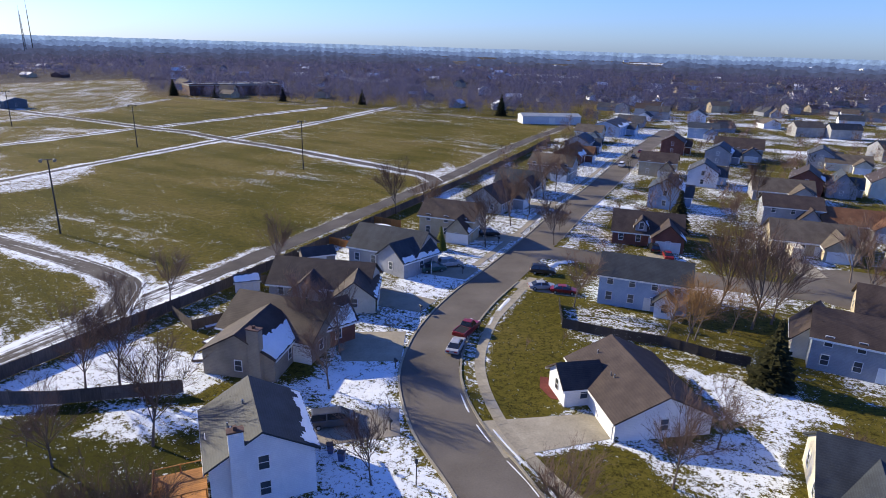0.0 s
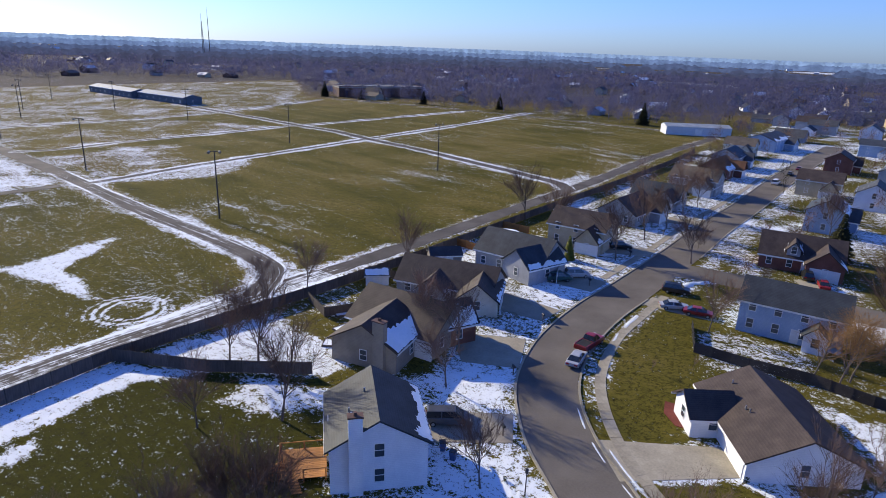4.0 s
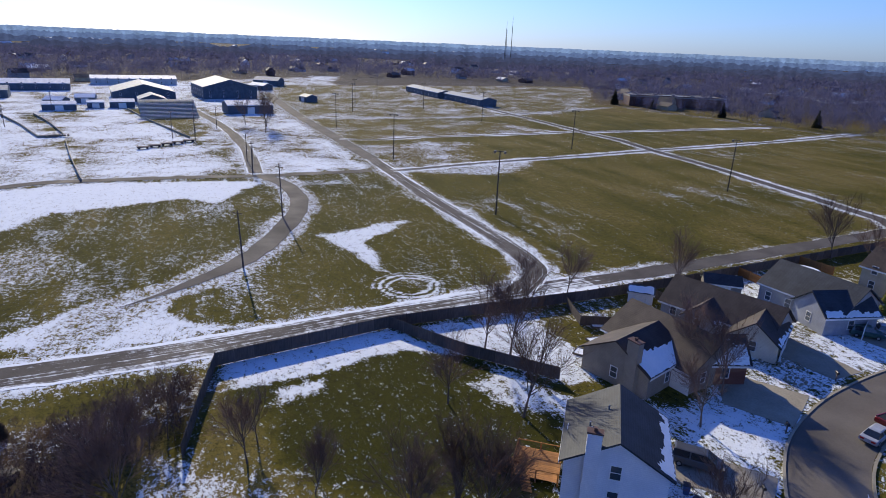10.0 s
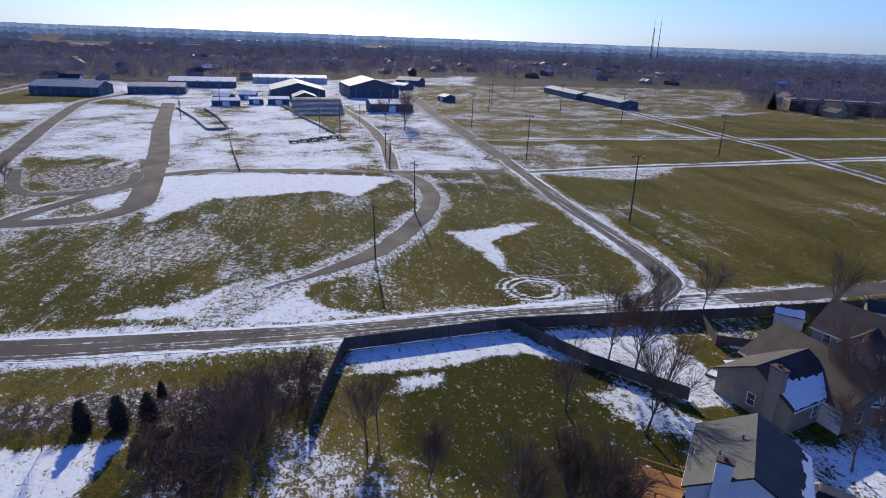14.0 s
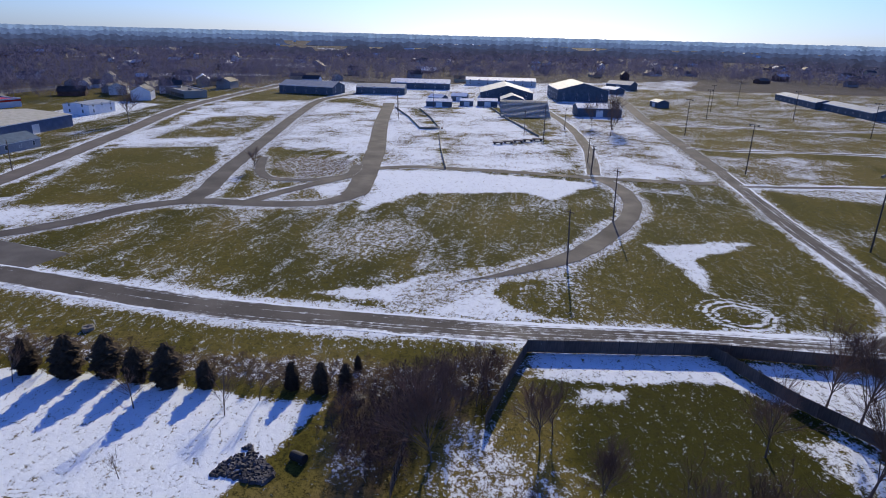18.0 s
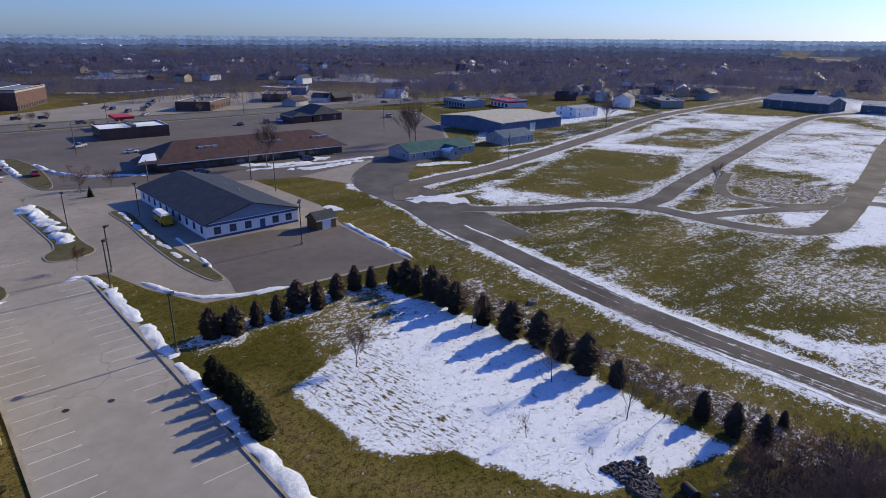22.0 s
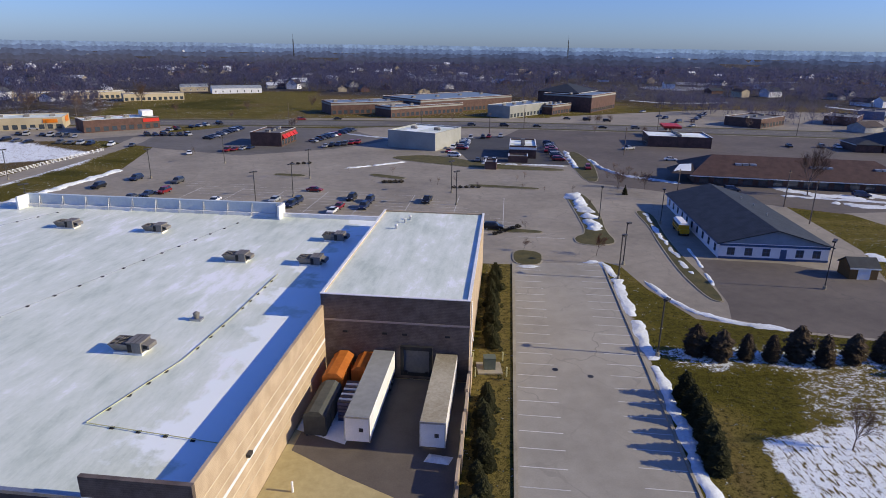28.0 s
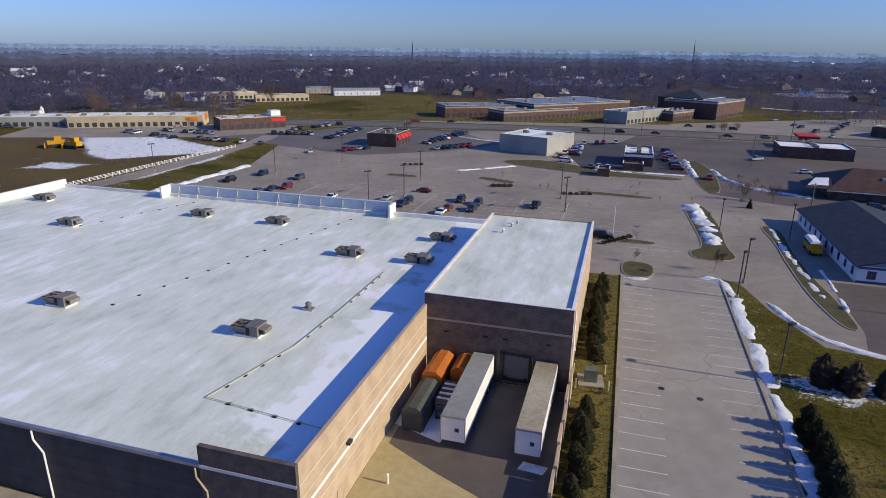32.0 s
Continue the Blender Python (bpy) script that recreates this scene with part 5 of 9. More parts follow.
# the taller block beside the dock
part("tower_wall", Geo().box(0.05, 32.8, -0.3, 18.5, 33.1, 11.0), DARK_BLOCKS, store, "brown split-block wall over the dock")
part("tower_wall", Geo().box(18.2, 33.1, -0.3, 18.5, 73.5, 11.0).box(0.05, 33.1, 7.5, 0.35, 73.5, 11.0).box(0.05, 73.2, -0.3, 18.2, 73.5, 11.0), BLOCKS, store)
part("tower_roof", Geo().box(0.35, 33.1, 10.2, 18.2, 73.2, 10.75), MEMBRANE, store, "white roof of the taller block")
part("coping", Geo().box(-0.02, 32.74, 11.0, 18.56, 33.14, 11.08).box(18.16, 33.14, 11.0, 18.56, 73.56, 11.08).box(-0.02, 33.14, 11.0, 0.38, 73.56, 11.08), PAINT_WHITE, store)
part("tower_band", Geo().box(0.05, 32.76, 7.5, 18.55, 32.8, 7.75), surface("pale_band_block", (0.25, 0.2, 0.18), (0.33, 0.27, 0.24), 4), store)
for x in (3.0, 8.0, 10.5, 15.8):
    part("vent", Geo().box(x - 0.3, 32.68, 6.0, x + 0.3, 32.8, 6.25), BLACK, store)
dd = part("dock_door", Geo().box(10.4, 32.7, 1.0, 13.6, 32.8, 4.2), surface("grey_door", (0.1, 0.1, 0.1), (0.16, 0.16, 0.16), 3), store)
part("dock_seal", Geo().box(10.0, 32.35, 1.0, 10.4, 32.8, 4.5).box(13.6, 32.35, 1.0, 14.0, 32.8, 4.5).box(10.0, 32.35, 4.2, 14.0, 32.8, 4.7).box(10.0, 32.5, 0.6, 14.0, 32.8, 1.0), BLACK, dd)
part("bumper", Geo().box(10.5, 32.2, 0.9, 10.9, 32.5, 1.3).box(13.1, 32.2, 0.9, 13.5, 32.5, 1.3), BLACK, dd)
# openings, pipes and lamps on the walls
panel_door(store, pose(0.35, 7.0, 0, 0, 0, -90), 1.0, 2.1, BLOCKS, "door", 2)
part("wall_lamp", Geo().box(0.38, 8.6, 5.4, 0.75, 9.3, 5.7).box(0.3, 8.8, 5.45, 0.45, 9.1, 5.65), DARK_STEEL, store)
for x in (-8.9, -26, -44):
    part("downpipe", Geo().tube((x, -0.16, 7.3), (x, -0.16, 6.4), 0.09, 0.09, 6).tube((x, -0.16, 6.4), (x + 0.9, -0.16, 5.2), 0.09, 0.09, 6).tube((x + 0.9, -0.16, 5.2), (x + 0.9, -0.16, 0), 0.09, 0.09, 6), PAINT_WHITE if x < -9 else BLOCKS, store)
part("downpipe", Geo().tube((18.62, 34.5, 10.3), (18.62, 34.5, 0), 0.1, 0.1, 6).tube((18.62, 34.5, 6.5), (18.9, 33.4, 5.5), 0.1, 0.1, 6), PAINT_WHITE, store)


def rooftop_unit(x, y, s=1.0, z=7.6):
    """A packaged air handler: condenser with flared sides and four fans, a taller box, an intake hood, all on a pale kerb."""
    u = thing("rooftop_unit", "grey rooftop air-conditioning unit with fans and intake hood", "air conditioner", STORE @ at(x, y, 180, z, s), "rooftop units")
    part("kerb", Geo().box(-1.6, -1.1, 0, 2.3, 1.1, 0.3), PAINT_WHITE, u)
    box = part("body", Geo().box(-1.55, -1.2, 0.3, 0.25, 1.2, 1.72), UNIT_GREY, u)
    part("lid", Geo().box(-1.63, -1.28, 1.72, 0.3, 1.28, 1.8), UNIT_GREY, box)
    for k in range(2):
        part("lid_seam", Geo().box(-1.0 + 0.6 * k, -1.26, 1.8, -0.95 + 0.6 * k, 1.26, 1.83), DARK_STEEL, box)
    flare = [(0.25, 0.75, 0.35), (2.35, 0.75, 0.35), (2.7, 1.3, 1.42), (0.25, 1.3, 1.42)]
    v = [(px, -py, pz) for px, py, pz in flare] + flare
    cond = part("condenser", Geo().add(v, [(0, 1, 2, 3), (7, 6, 5, 4), (0, 4, 5, 1), (1, 5, 6, 2), (3, 7, 4, 0)]), UNIT_GREY, u)
    part("fan_deck", Geo().box(0.3, -1.22, 1.36, 2.6, 1.22, 1.42), BLACK, cond)
    part("rim", Geo().box(0.25, -1.32, 1.36, 2.74, -1.2, 1.47).box(0.25, 1.2, 1.36, 2.74, 1.32, 1.47).box(2.6, -1.2, 1.36, 2.74, 1.2, 1.47), UNIT_GREY, cond)
    for fx in (0.85, 1.98):
        for fy in (-0.6, 0.6):
            part("fan", Geo().tube((fx, fy, 1.42), (fx, fy, 1.5), 0.5, 0.5, 12, False).tube((fx, fy, 1.42), (fx, fy, 1.49), 0.16, 0.16, 8).box(fx - 0.46, fy - 0.05, 1.45, fx + 0.46, fy + 0.05, 1.47).box(fx - 0.05, fy - 0.46, 1.44, fx + 0.05, fy + 0.46, 1.46), UNIT_GREY, cond)
    for s_ in (-1.21, 1.21):
        part("louvre", Geo().box(-0.35, s_ - 0.015, 0.45, 0.2, s_ + 0.015, 1.55), BLACK, box)
    hood = part("intake_hood", Geo().add([(-1.55, -0.9, 0.55), (-1.55, 0.9, 0.55), (-1.55, 0.9, 1.5), (-1.55, -0.9, 1.5), (-2.5, -0.9, 0.75), (-2.5, 0.9, 0.75), (-2.5, 0.9, 1.3), (-2.5, -0.9, 1.3)],
                                         [(4, 5, 1, 0), (3, 2, 6, 7), (0, 3, 7, 4), (1, 5, 6, 2), (4, 7, 6, 5)]), UNIT_GREY, u)
    for s_ in (-0.915, 0.915):
        part("grille", Geo().box(-2.3, s_ - 0.015, 0.85, -1.7, s_ + 0.015, 1.3), BLACK, hood)
    part("gas_pipe", Geo().tube((-0.3, -1.4, 0.1), (-0.3, -2.6, 0.1), 0.05, 0.05, 6).tube((-0.3, -1.4, 0.1), (-0.3, -1.18, 0.6), 0.05, 0.05, 6), STEEL, u)
    return u


UNIT_GREY = surface("unit_grey_paint", (0.15, 0.14, 0.125), (0.26, 0.245, 0.22), 3, 0.6)
first_unit = rooftop_unit(-17.8, 22.0, 0.86)
for ux, uy in ((-75.8, 51.7), (-46.1, 22.1), (-56.7, 64.9), (-39.7, 64.7), (-18.8, 51.8), (-6.9, 51.9), (-6.6, 64.2), (-97.1, 65.3), (-97.1, 24.5)):
    copy_thing(first_unit, STORE @ at(ux, uy, 180, 7.6, 1.0))
# gas line on the roof with its blocks
YELLOW = surface("yellow_pipe_paint", (0.42, 0.4, 0.2), (0.56, 0.53, 0.3), 4)
line_pts = [(-1.0, 7.2), (-14.2, 8.6), (-11.5, 20.5), (-10.9, 32), (-10.7, 46.5)]
gas = thing("gas_pipe", "pale yellow gas line on small roof blocks", "pipe", STORE @ at(0, 0, 0, 7.6))
for a, b in zip(line_pts, line_pts[1:]):
    part("pipe", Geo().tube((*a, 0.16), (*b, 0.16), 0.045, 0.045, 6), YELLOW, gas)
    n = int(math.dist(a, b) / 2.4)
    for i in range(1, n):
        px_, py_ = a[0] + (b[0] - a[0]) * i / n, a[1] + (b[1] - a[1]) * i / n
        part("support_block", shared("gasblock", lambda: Geo().box(-0.18, -0.18, 0, 0.18, 0.18, 0.12).mesh("support_block", BLACK)), None, gas).location = (px_, py_, 0)
gas2 = thing("roof_conduit", "thin conduit on small dark roof blocks", "pipe", STORE @ at(0, 0, 0, 7.6))
part("pipe", Geo().tube((-40, 24, 0.12), (-28, 72, 0.12), 0.025, 0.025, 5).tube((-74, 52, 0.12), (-66, 74, 0.12), 0.025, 0.025, 5), STEEL, gas2)
for i in range(14):
    part("support_block", KEEP["gasblock"], None, gas2).location = (-40 + 12 * i / 13, 24 + 48 * i / 13, 0)
for i in range(7):
    part("support_block", KEEP["gasblock"], None, gas2).location = (-74 + 8 * i / 6, 52 + 22 * i / 6, 0)
hatch = thing("roof_ladder", "steel roof ladder with hoop rails", "ladder", STORE @ at(0.2, 37.5, 0, 7.6))
part("rail", Geo().tube((-0.3, -0.4, 0), (-0.3, -0.4, 3.0), 0.03, 0.03, 5).tube((-0.3, 0.4, 0), (-0.3, 0.4, 3.0), 0.03, 0.03, 5).tube((-0.3, -0.4, 3), (0.5, -0.4, 3), 0.03, 0.03, 5).tube((-0.3, 0.4, 3), (0.5, 0.4, 3), 0.03, 0.03, 5), STEEL, hatch)
for i in range(7):
    part("rung", Geo().tube((-0.3, -0.4, 0.3 + i * 0.33), (-0.3, 0.4, 0.3 + i * 0.33), 0.02, 0.02, 5), STEEL, hatch)
for vx, vy in ((5.0, 66.5), (4.2, 62.5), (5.6, 68.5)):
    v = thing("roof_vent", "small white roof exhaust vent", "vent", STORE @ at(vx, vy, 0, 10.75))
    part("pipe", Geo().tube((0, 0, 0), (0, 0, 0.6), 0.16, 0.16, 10), STEEL, v)
    part("cap", Geo().tube((0, 0, 0.6), (0, 0, 0.75), 0.3, 0.22, 10), PAINT_WHITE, v)
dish = thing("roof_fan", "small round roof exhaust on a square base", "vent", STORE @ at(-15.0, 30.5, 0, 7.6))
part("base", Geo().box(-0.7, -0.5, 0, 0.7, 0.5, 0.25), STEEL, dish)
part("dome", Geo().tube((0, 0, 0.25), (0, 0, 0.9), 0.28, 0.42, 12).tube((0, 0, 0.9), (0, 0, 1.1), 0.42, 0.15, 12), UNIT_GREY, dish)

# ---- the loading dock ----
slab("pavement", [tuple((STORE @ Vector((a, b, 0)))[:2]) for a, b in ((0.4, -25), (18.6, -25), (18.6, 32.7), (0.4, 32.7))], -0.1, 0.03, DOCK, "ochre-stained concrete loading yard")
slab("pavement", [tuple((STORE @ Vector((a, b, 0)))[:2]) for a, b in ((2.5, -25), (18.4, -25), (18.4, 4), (11, 4), (10, -1), (2.5, -1.5))], 0.03, 0.036, LOT, "grey asphalt ramp of the loading yard")
# dark slab: damp ground, with the shade of the trailers put into its colour
slab("pavement", [tuple((STORE @ Vector((a, b, 0)))[:2]) for a, b in ((7.0, 14), (18.4, 9), (18.4, 32.6), (1.2, 32.6), (1.2, 17))], 0.03, 0.037, LOT_BROWN, "damp stained asphalt under the trailers, darkened for their shade")
slab("pavement", [tuple((STORE @ Vector((a, b, 0)))[:2]) for a, b in ((-105, -30), (0.3, -30), (0.3, -0.2), (-105, -0.2))], -0.1, 0.02, CONCRETE, "stained concrete yard behind the store")


def trailer(x, y0, y1, top, body, label, sides=PAINT_WHITE):
    t = thing("semi_trailer", label, "trailer", STORE @ at(x, y0))
    L = y1 - y0
    part("body", Geo().box(-1.3, 0, 1.15, 1.3, L, 3.95), sides, t)
    part("roof", Geo().box(-1.3, 0, 3.95, 1.3, L, 4.02), top, t)
    part("rail", Geo().box(-1.34, -0.03, 3.85, 1.34, 0.06, 4.06).box(-1.34, -0.03, 1.1, -1.24, 0.06, 3.9).box(1.24, -0.03, 1.1, 1.34, 0.06, 3.9), body, t)
    part("placard", Geo().box(0.2, -0.02, 2.3, 0.65, 0, 2.75), DARK_STEEL, t)
    part("landing_leg", Geo().box(-0.9, 2.6, 0, -0.75, 2.75, 1.15).box(0.75, 2.6, 0, 0.9, 2.75, 1.15), DARK_STEEL, t)
    part("chassis", Geo().box(-0.5, 0.6, 0.9, -0.35, L - 0.3, 1.15).box(0.35, 0.6, 0.9, 0.5, L - 0.3, 1.15), DARK_STEEL, t)
    for wy in (L - 2.6, L - 1.3):
        for s in (-1, 1):
            w = part("wheel", Geo().tube((s * 0.75, wy, 0.52), (s * 1.25, wy, 0.52), 0.52, 0.52, 14), BLACK, t)
            part("rim", Geo().tube((s * 1.2, wy, 0.52), (s * 1.27, wy, 0.52), 0.28, 0.26, 10), STEEL, w)


GREY_TOP = surface("dull_aluminium_roof", (0.2, 0.21, 0.2), (0.31, 0.32, 0.31), 1.2, 0.6)
RUSTY_TOP = surface("stained_trailer_roof", (0.24, 0.2, 0.12), (0.5, 0.45, 0.33), 2.5, 0.8)
ORANGE = surface("orange_paint", (0.33, 0.09, 0.015), (0.5, 0.16, 0.03), 2, 0.6)
trailer(8.0, 17.8, 32.3, GREY_TOP, STEEL, "white semi-trailer with dull grey roof backed to the dock")
trailer(15.8, 17.8, 32.3, RUSTY_TOP, STEEL, "white semi-trailer with stained mottled roof")
for x, y0, y1, h, m_, lab in ((2.9, 26.6, 32.5, 3.6, ORANGE, "orange steel container against the dock wall"), (5.9, 28.5, 32.5, 3.6, ORANGE, "short orange steel container"),
                              (2.9, 19.6, 26.3, 3.0, surface("charcoal_tarp", (0.05, 0.055, 0.05), (0.1, 0.105, 0.095), 1.5), "charcoal compactor container with sloped lid")):
    c = thing("container", lab, "container", STORE @ at(x, y0))
    L = y1 - y0
    part("body", Geo().box(-1.2, 0, 0.2, 1.2, L, h - 0.5), m_, c)
    part("lid", Geo().add([(-1.2, 0, h - 0.5), (1.2, 0, h - 0.5), (1.2, L, h - 0.5), (-1.2, L, h - 0.5), (-0.5, 0.1, h), (0.5, 0.1, h), (0.5, L, h), (-0.5, L, h)], [(0, 1, 5, 4), (1, 2, 6, 5), (2, 3, 7, 6), (3, 0, 4, 7), (4, 5, 6, 7)]), m_, c)
    for i in range(5):
        yy = 0.3 + i * (L - 0.6) / 4
        part("rib", Geo().box(-1.27, yy - 0.06, 0.2, -1.2, yy + 0.06, h - 0.5).box(1.2, yy - 0.06, 0.2, 1.27, yy + 0.06, h - 0.5), m_, c)
    part("skid", Geo().box(-1.0, 0, 0, -0.8, L, 0.2).box(0.8, 0, 0, 1.0, L, 0.2), DARK_STEEL, c)
rack = thing("pallet_stack", "stack of snow-dusted slatted pallets", "pallet stack", STORE @ at(5.6, 22.6))
pallet = Geo().box(-1.0, 0, 0, 1.0, 4.8, 0.28).mesh("pallet", surface("violet_grey_wood", (0.1, 0.09, 0.13), (0.18, 0.165, 0.22), 4))
for lv in range(6):
    part("pallet", pallet, None, rack).location = (0, 0, lv * 0.42)
for i in range(9):
    part("slat", Geo().box(-1.0, 0.1 + i * 0.53, 2.4, 1.0, 0.4 + i * 0.53, 2.5), SNOW if i % 2 else FENCE, rack)
for i in range(8):
    x0, y0 = 18.55 + 0.12 * (i % 2), 5 + i * 3.5
    wl = part("dock_wall", Geo().box(x0, y0, -0.2, x0 + 0.3, y0 + 3.4, 1.6 + 0.32 * max(0, i - 1)), BLOCKS, store, "stepped block wall beside the dock")
heap = thing("snow_pile", "small heap of old snow in the yard", "snow", STORE @ at(16.4, 17.4))
part("mound", Geo().add([(-1.4, -0.6, 0.03), (1.2, -0.8, 0.03), (1.6, 0.5, 0.03), (-1.0, 0.8, 0.03), (-0.5, 0, 0.35), (0.6, -0.1, 0.3)], [(0, 1, 5, 4), (1, 2, 5), (2, 3, 4, 5), (3, 0, 4)]), DIRTY_SNOW, heap)
slab("snow", [tuple((STORE @ Vector((a, b, 0)))[:2]) for a, b in ((0.6, 20.5), (6.4, 18.6), (6.6, 21.5), (4.4, 24), (0.6, 29))], 0.0, 0.09, SNOW, "thin snow in the shade of the dock", "snow")
for bx, by in ((1.9, 6.5), (1.2, 3.5), (3.4, 11.0), (-25.4, -2.0), (-43.5, -2.2)):
    bo = thing("bollard", "pale steel bollard by the dock wall", "bollard", STORE @ at(bx, by), "bollards")
    part("post", Geo().tube((0, 0, 0), (0, 0, 1.15), 0.12, 0.12, 10).tube((0, 0, 1.15), (0, 0, 1.22), 0.12, 0.05, 10), PAINT_WHITE, bo)
ac = thing("transformer", "green electric cabinet inside a low yellow rail", "electric cabinet", STORE @ at(21.0, 36.6, 8))
part("pad", Geo().box(-1.6, -1.5, 0, 1.6, 1.5, 0.15), CONCRETE, ac)
part("cabinet", Geo().box(-0.75, -0.6, 0.15, 0.75, 0.6, 1.7).box(-0.8, -0.65, 1.7, 0.8, 0.65, 1.78), surface("green_grey_enamel", (0.07, 0.09, 0.07), (0.13, 0.15, 0.12), 3), ac)
for px_, py_ in ((-2, -2), (2, -2), (2, 2), (-2, 2)):
    part("post", Geo().tube((px_, py_, 0), (px_, py_, 1.3), 0.09, 0.09, 8), YELLOW, ac)
# stall lines of the staff car park
lot = thing("stall_markings", "white painted parking stall lines", "markings", STORE @ at(0, 0, 0, 0.03), kind="structure")
stall = Geo().box(-2.4, -0.06, 0, 2.4, 0.06, 0.004).mesh("stall_line", LINE)
for i in range(-3, 19):
    part("stall_line", stall, None, lot).location = (27.1, 23.4 + 3.03 * i, 0)
    part("stall_line", stall, None, lot).location = (39.0, 24.6 + 3.03 * i, 0)
kerb = thing("kerb", "pale concrete kerb of the car park", "kerb", STORE, kind="structure")
part("kerb_stone", Geo().box(24.1, -10, 0, 24.5, 78, 0.17), CONCRETE, kerb)
part("kerb_stone", Geo().box(41.5, -10, 0, 41.8, 80, 0.17), CONCRETE, kerb)
for mx, my in ((29.6, 37.4), (34.0, 36.2)):
    part("drain_cover", Geo().tube((mx, my, 0.03), (mx, my, 0.045), 0.4, 0.4, 14), DARK_STEEL, kerb)


def bank(name, pts, width, height, seed, label, material=DIRTY_SNOW):
    """A ploughed ridge of snow along a line, lumpy, broken and ragged at its foot."""
    line = smooth_line(pts, 0.4 if width < 5 else 0.8)
    n, k = len(line), 11
    offs = np.linspace(-0.5, 0.5, k)
    nr = side_of(line, 1.0) - line
    run = np.concatenate([[0], np.cumsum(np.linalg.norm(np.diff(line, axis=0), axis=1))])
    zero = run * 0
    ends = np.clip(np.minimum(np.arange(n), np.arange(n)[::-1]) / 4, 0.08, 1)
    wv = width * (0.55 + 0.6 * lattice(run, zero, 3.1, seed) + 0.35 * lattice(run, zero, 1.1, seed + 3)) * ends
    shift = width * 0.35 * (lattice(run, zero, 2.3, seed + 5) - 0.5)
    off = offs[None, :] * wv[:, None] + shift[:, None]
    off[:, 0] += 0.25 * width * (lattice(run, zero, 0.7, seed + 7) - 0.5)
    off[:, -1] += 0.25 * width * (lattice(run, zero, 0.7, seed + 8) - 0.5)
    p = line[:, None, :] + nr[:, None, :] * off[:, :, None]
    lump = 0.25 + 0.6 * lattice(p[..., 0], p[..., 1], 1.3, seed + 1) + 0.55 * lattice(p[..., 0], p[..., 1], 0.55, seed + 2)
    gap = np.clip((lattice(run, zero, 2.9, seed + 9) - (0.3 if width < 1 else 0.05)) * 5, 0.12, 1)
    z = 0.02 + height * (ends * gap)[:, None] * np.clip(1 - (2 * offs[None, :]) ** 2, 0, 1) * lump
    z = z - 0.06 * (gap < 0.45)[:, None]
    g = Geo()
    g.v = [(float(a), float(b), float(c)) for (a, b), c in zip(p.reshape(-1, 2), z.ravel())]
    g.f = [(i * k + j + 1, i * k + j, (i + 1) * k + j, (i + 1) * k + j + 1) for i in range(n - 1) for j in range(k - 1)]
    me = g.mesh(name, material)
    me.polygons.foreach_set("use_smooth", [True] * len(me.polygons))
    return tagged(new(name, me), label, "snow bank", kind="stuff")


w2 = lambda a, b: tuple((STORE @ Vector((a, b, 0)))[:2])
bank("snow_bank", [w2(38, 81), w2(42.2, 79), w2(42.9, 60), w2(43.0, 35), w2(42.8, 15), w2(42.6, -8)], 1.7, 0.2, 4, "ploughed snow ridge along the car park")
bank("snow_bank", [(-95.6, -149), (-91, -138), (-84.4, -123), (-79.6, -113.5)], 4.2, 0.75, 5, "lumpy pile of ploughed snow at the lot's edge")
bank("snow_bank", [(-115, -70.5), (-108, -60), (-100, -46.5)], 1.5, 0.35, 6, "ridge of ploughed snow at the lot's edge")
bank("snow_bank", [(-70.5, -84), (-69, -74), (-71.5, -66), (-79, -59.5)], 1.5, 0.25, 7, "ridge of ploughed snow along the kerb")
bank("snow_bank", [w2(24.8, 76.4), w2(29.5, 77.2)], 1.4, 0.3, 8, "short snow heap on the island")
bank("snow_bank", [(-101.5, -125), (-93.5, -109.5), (-87.5, -97.5), (-80.6, -83)], 1.7, 0.22, 9, "thin snow on the planted strip")
bank("snow_bank", [(-92, -98), (-85.5, -86), (-80, -77)], 0.8, 0.15, 10, "thin snow on the planted strip")


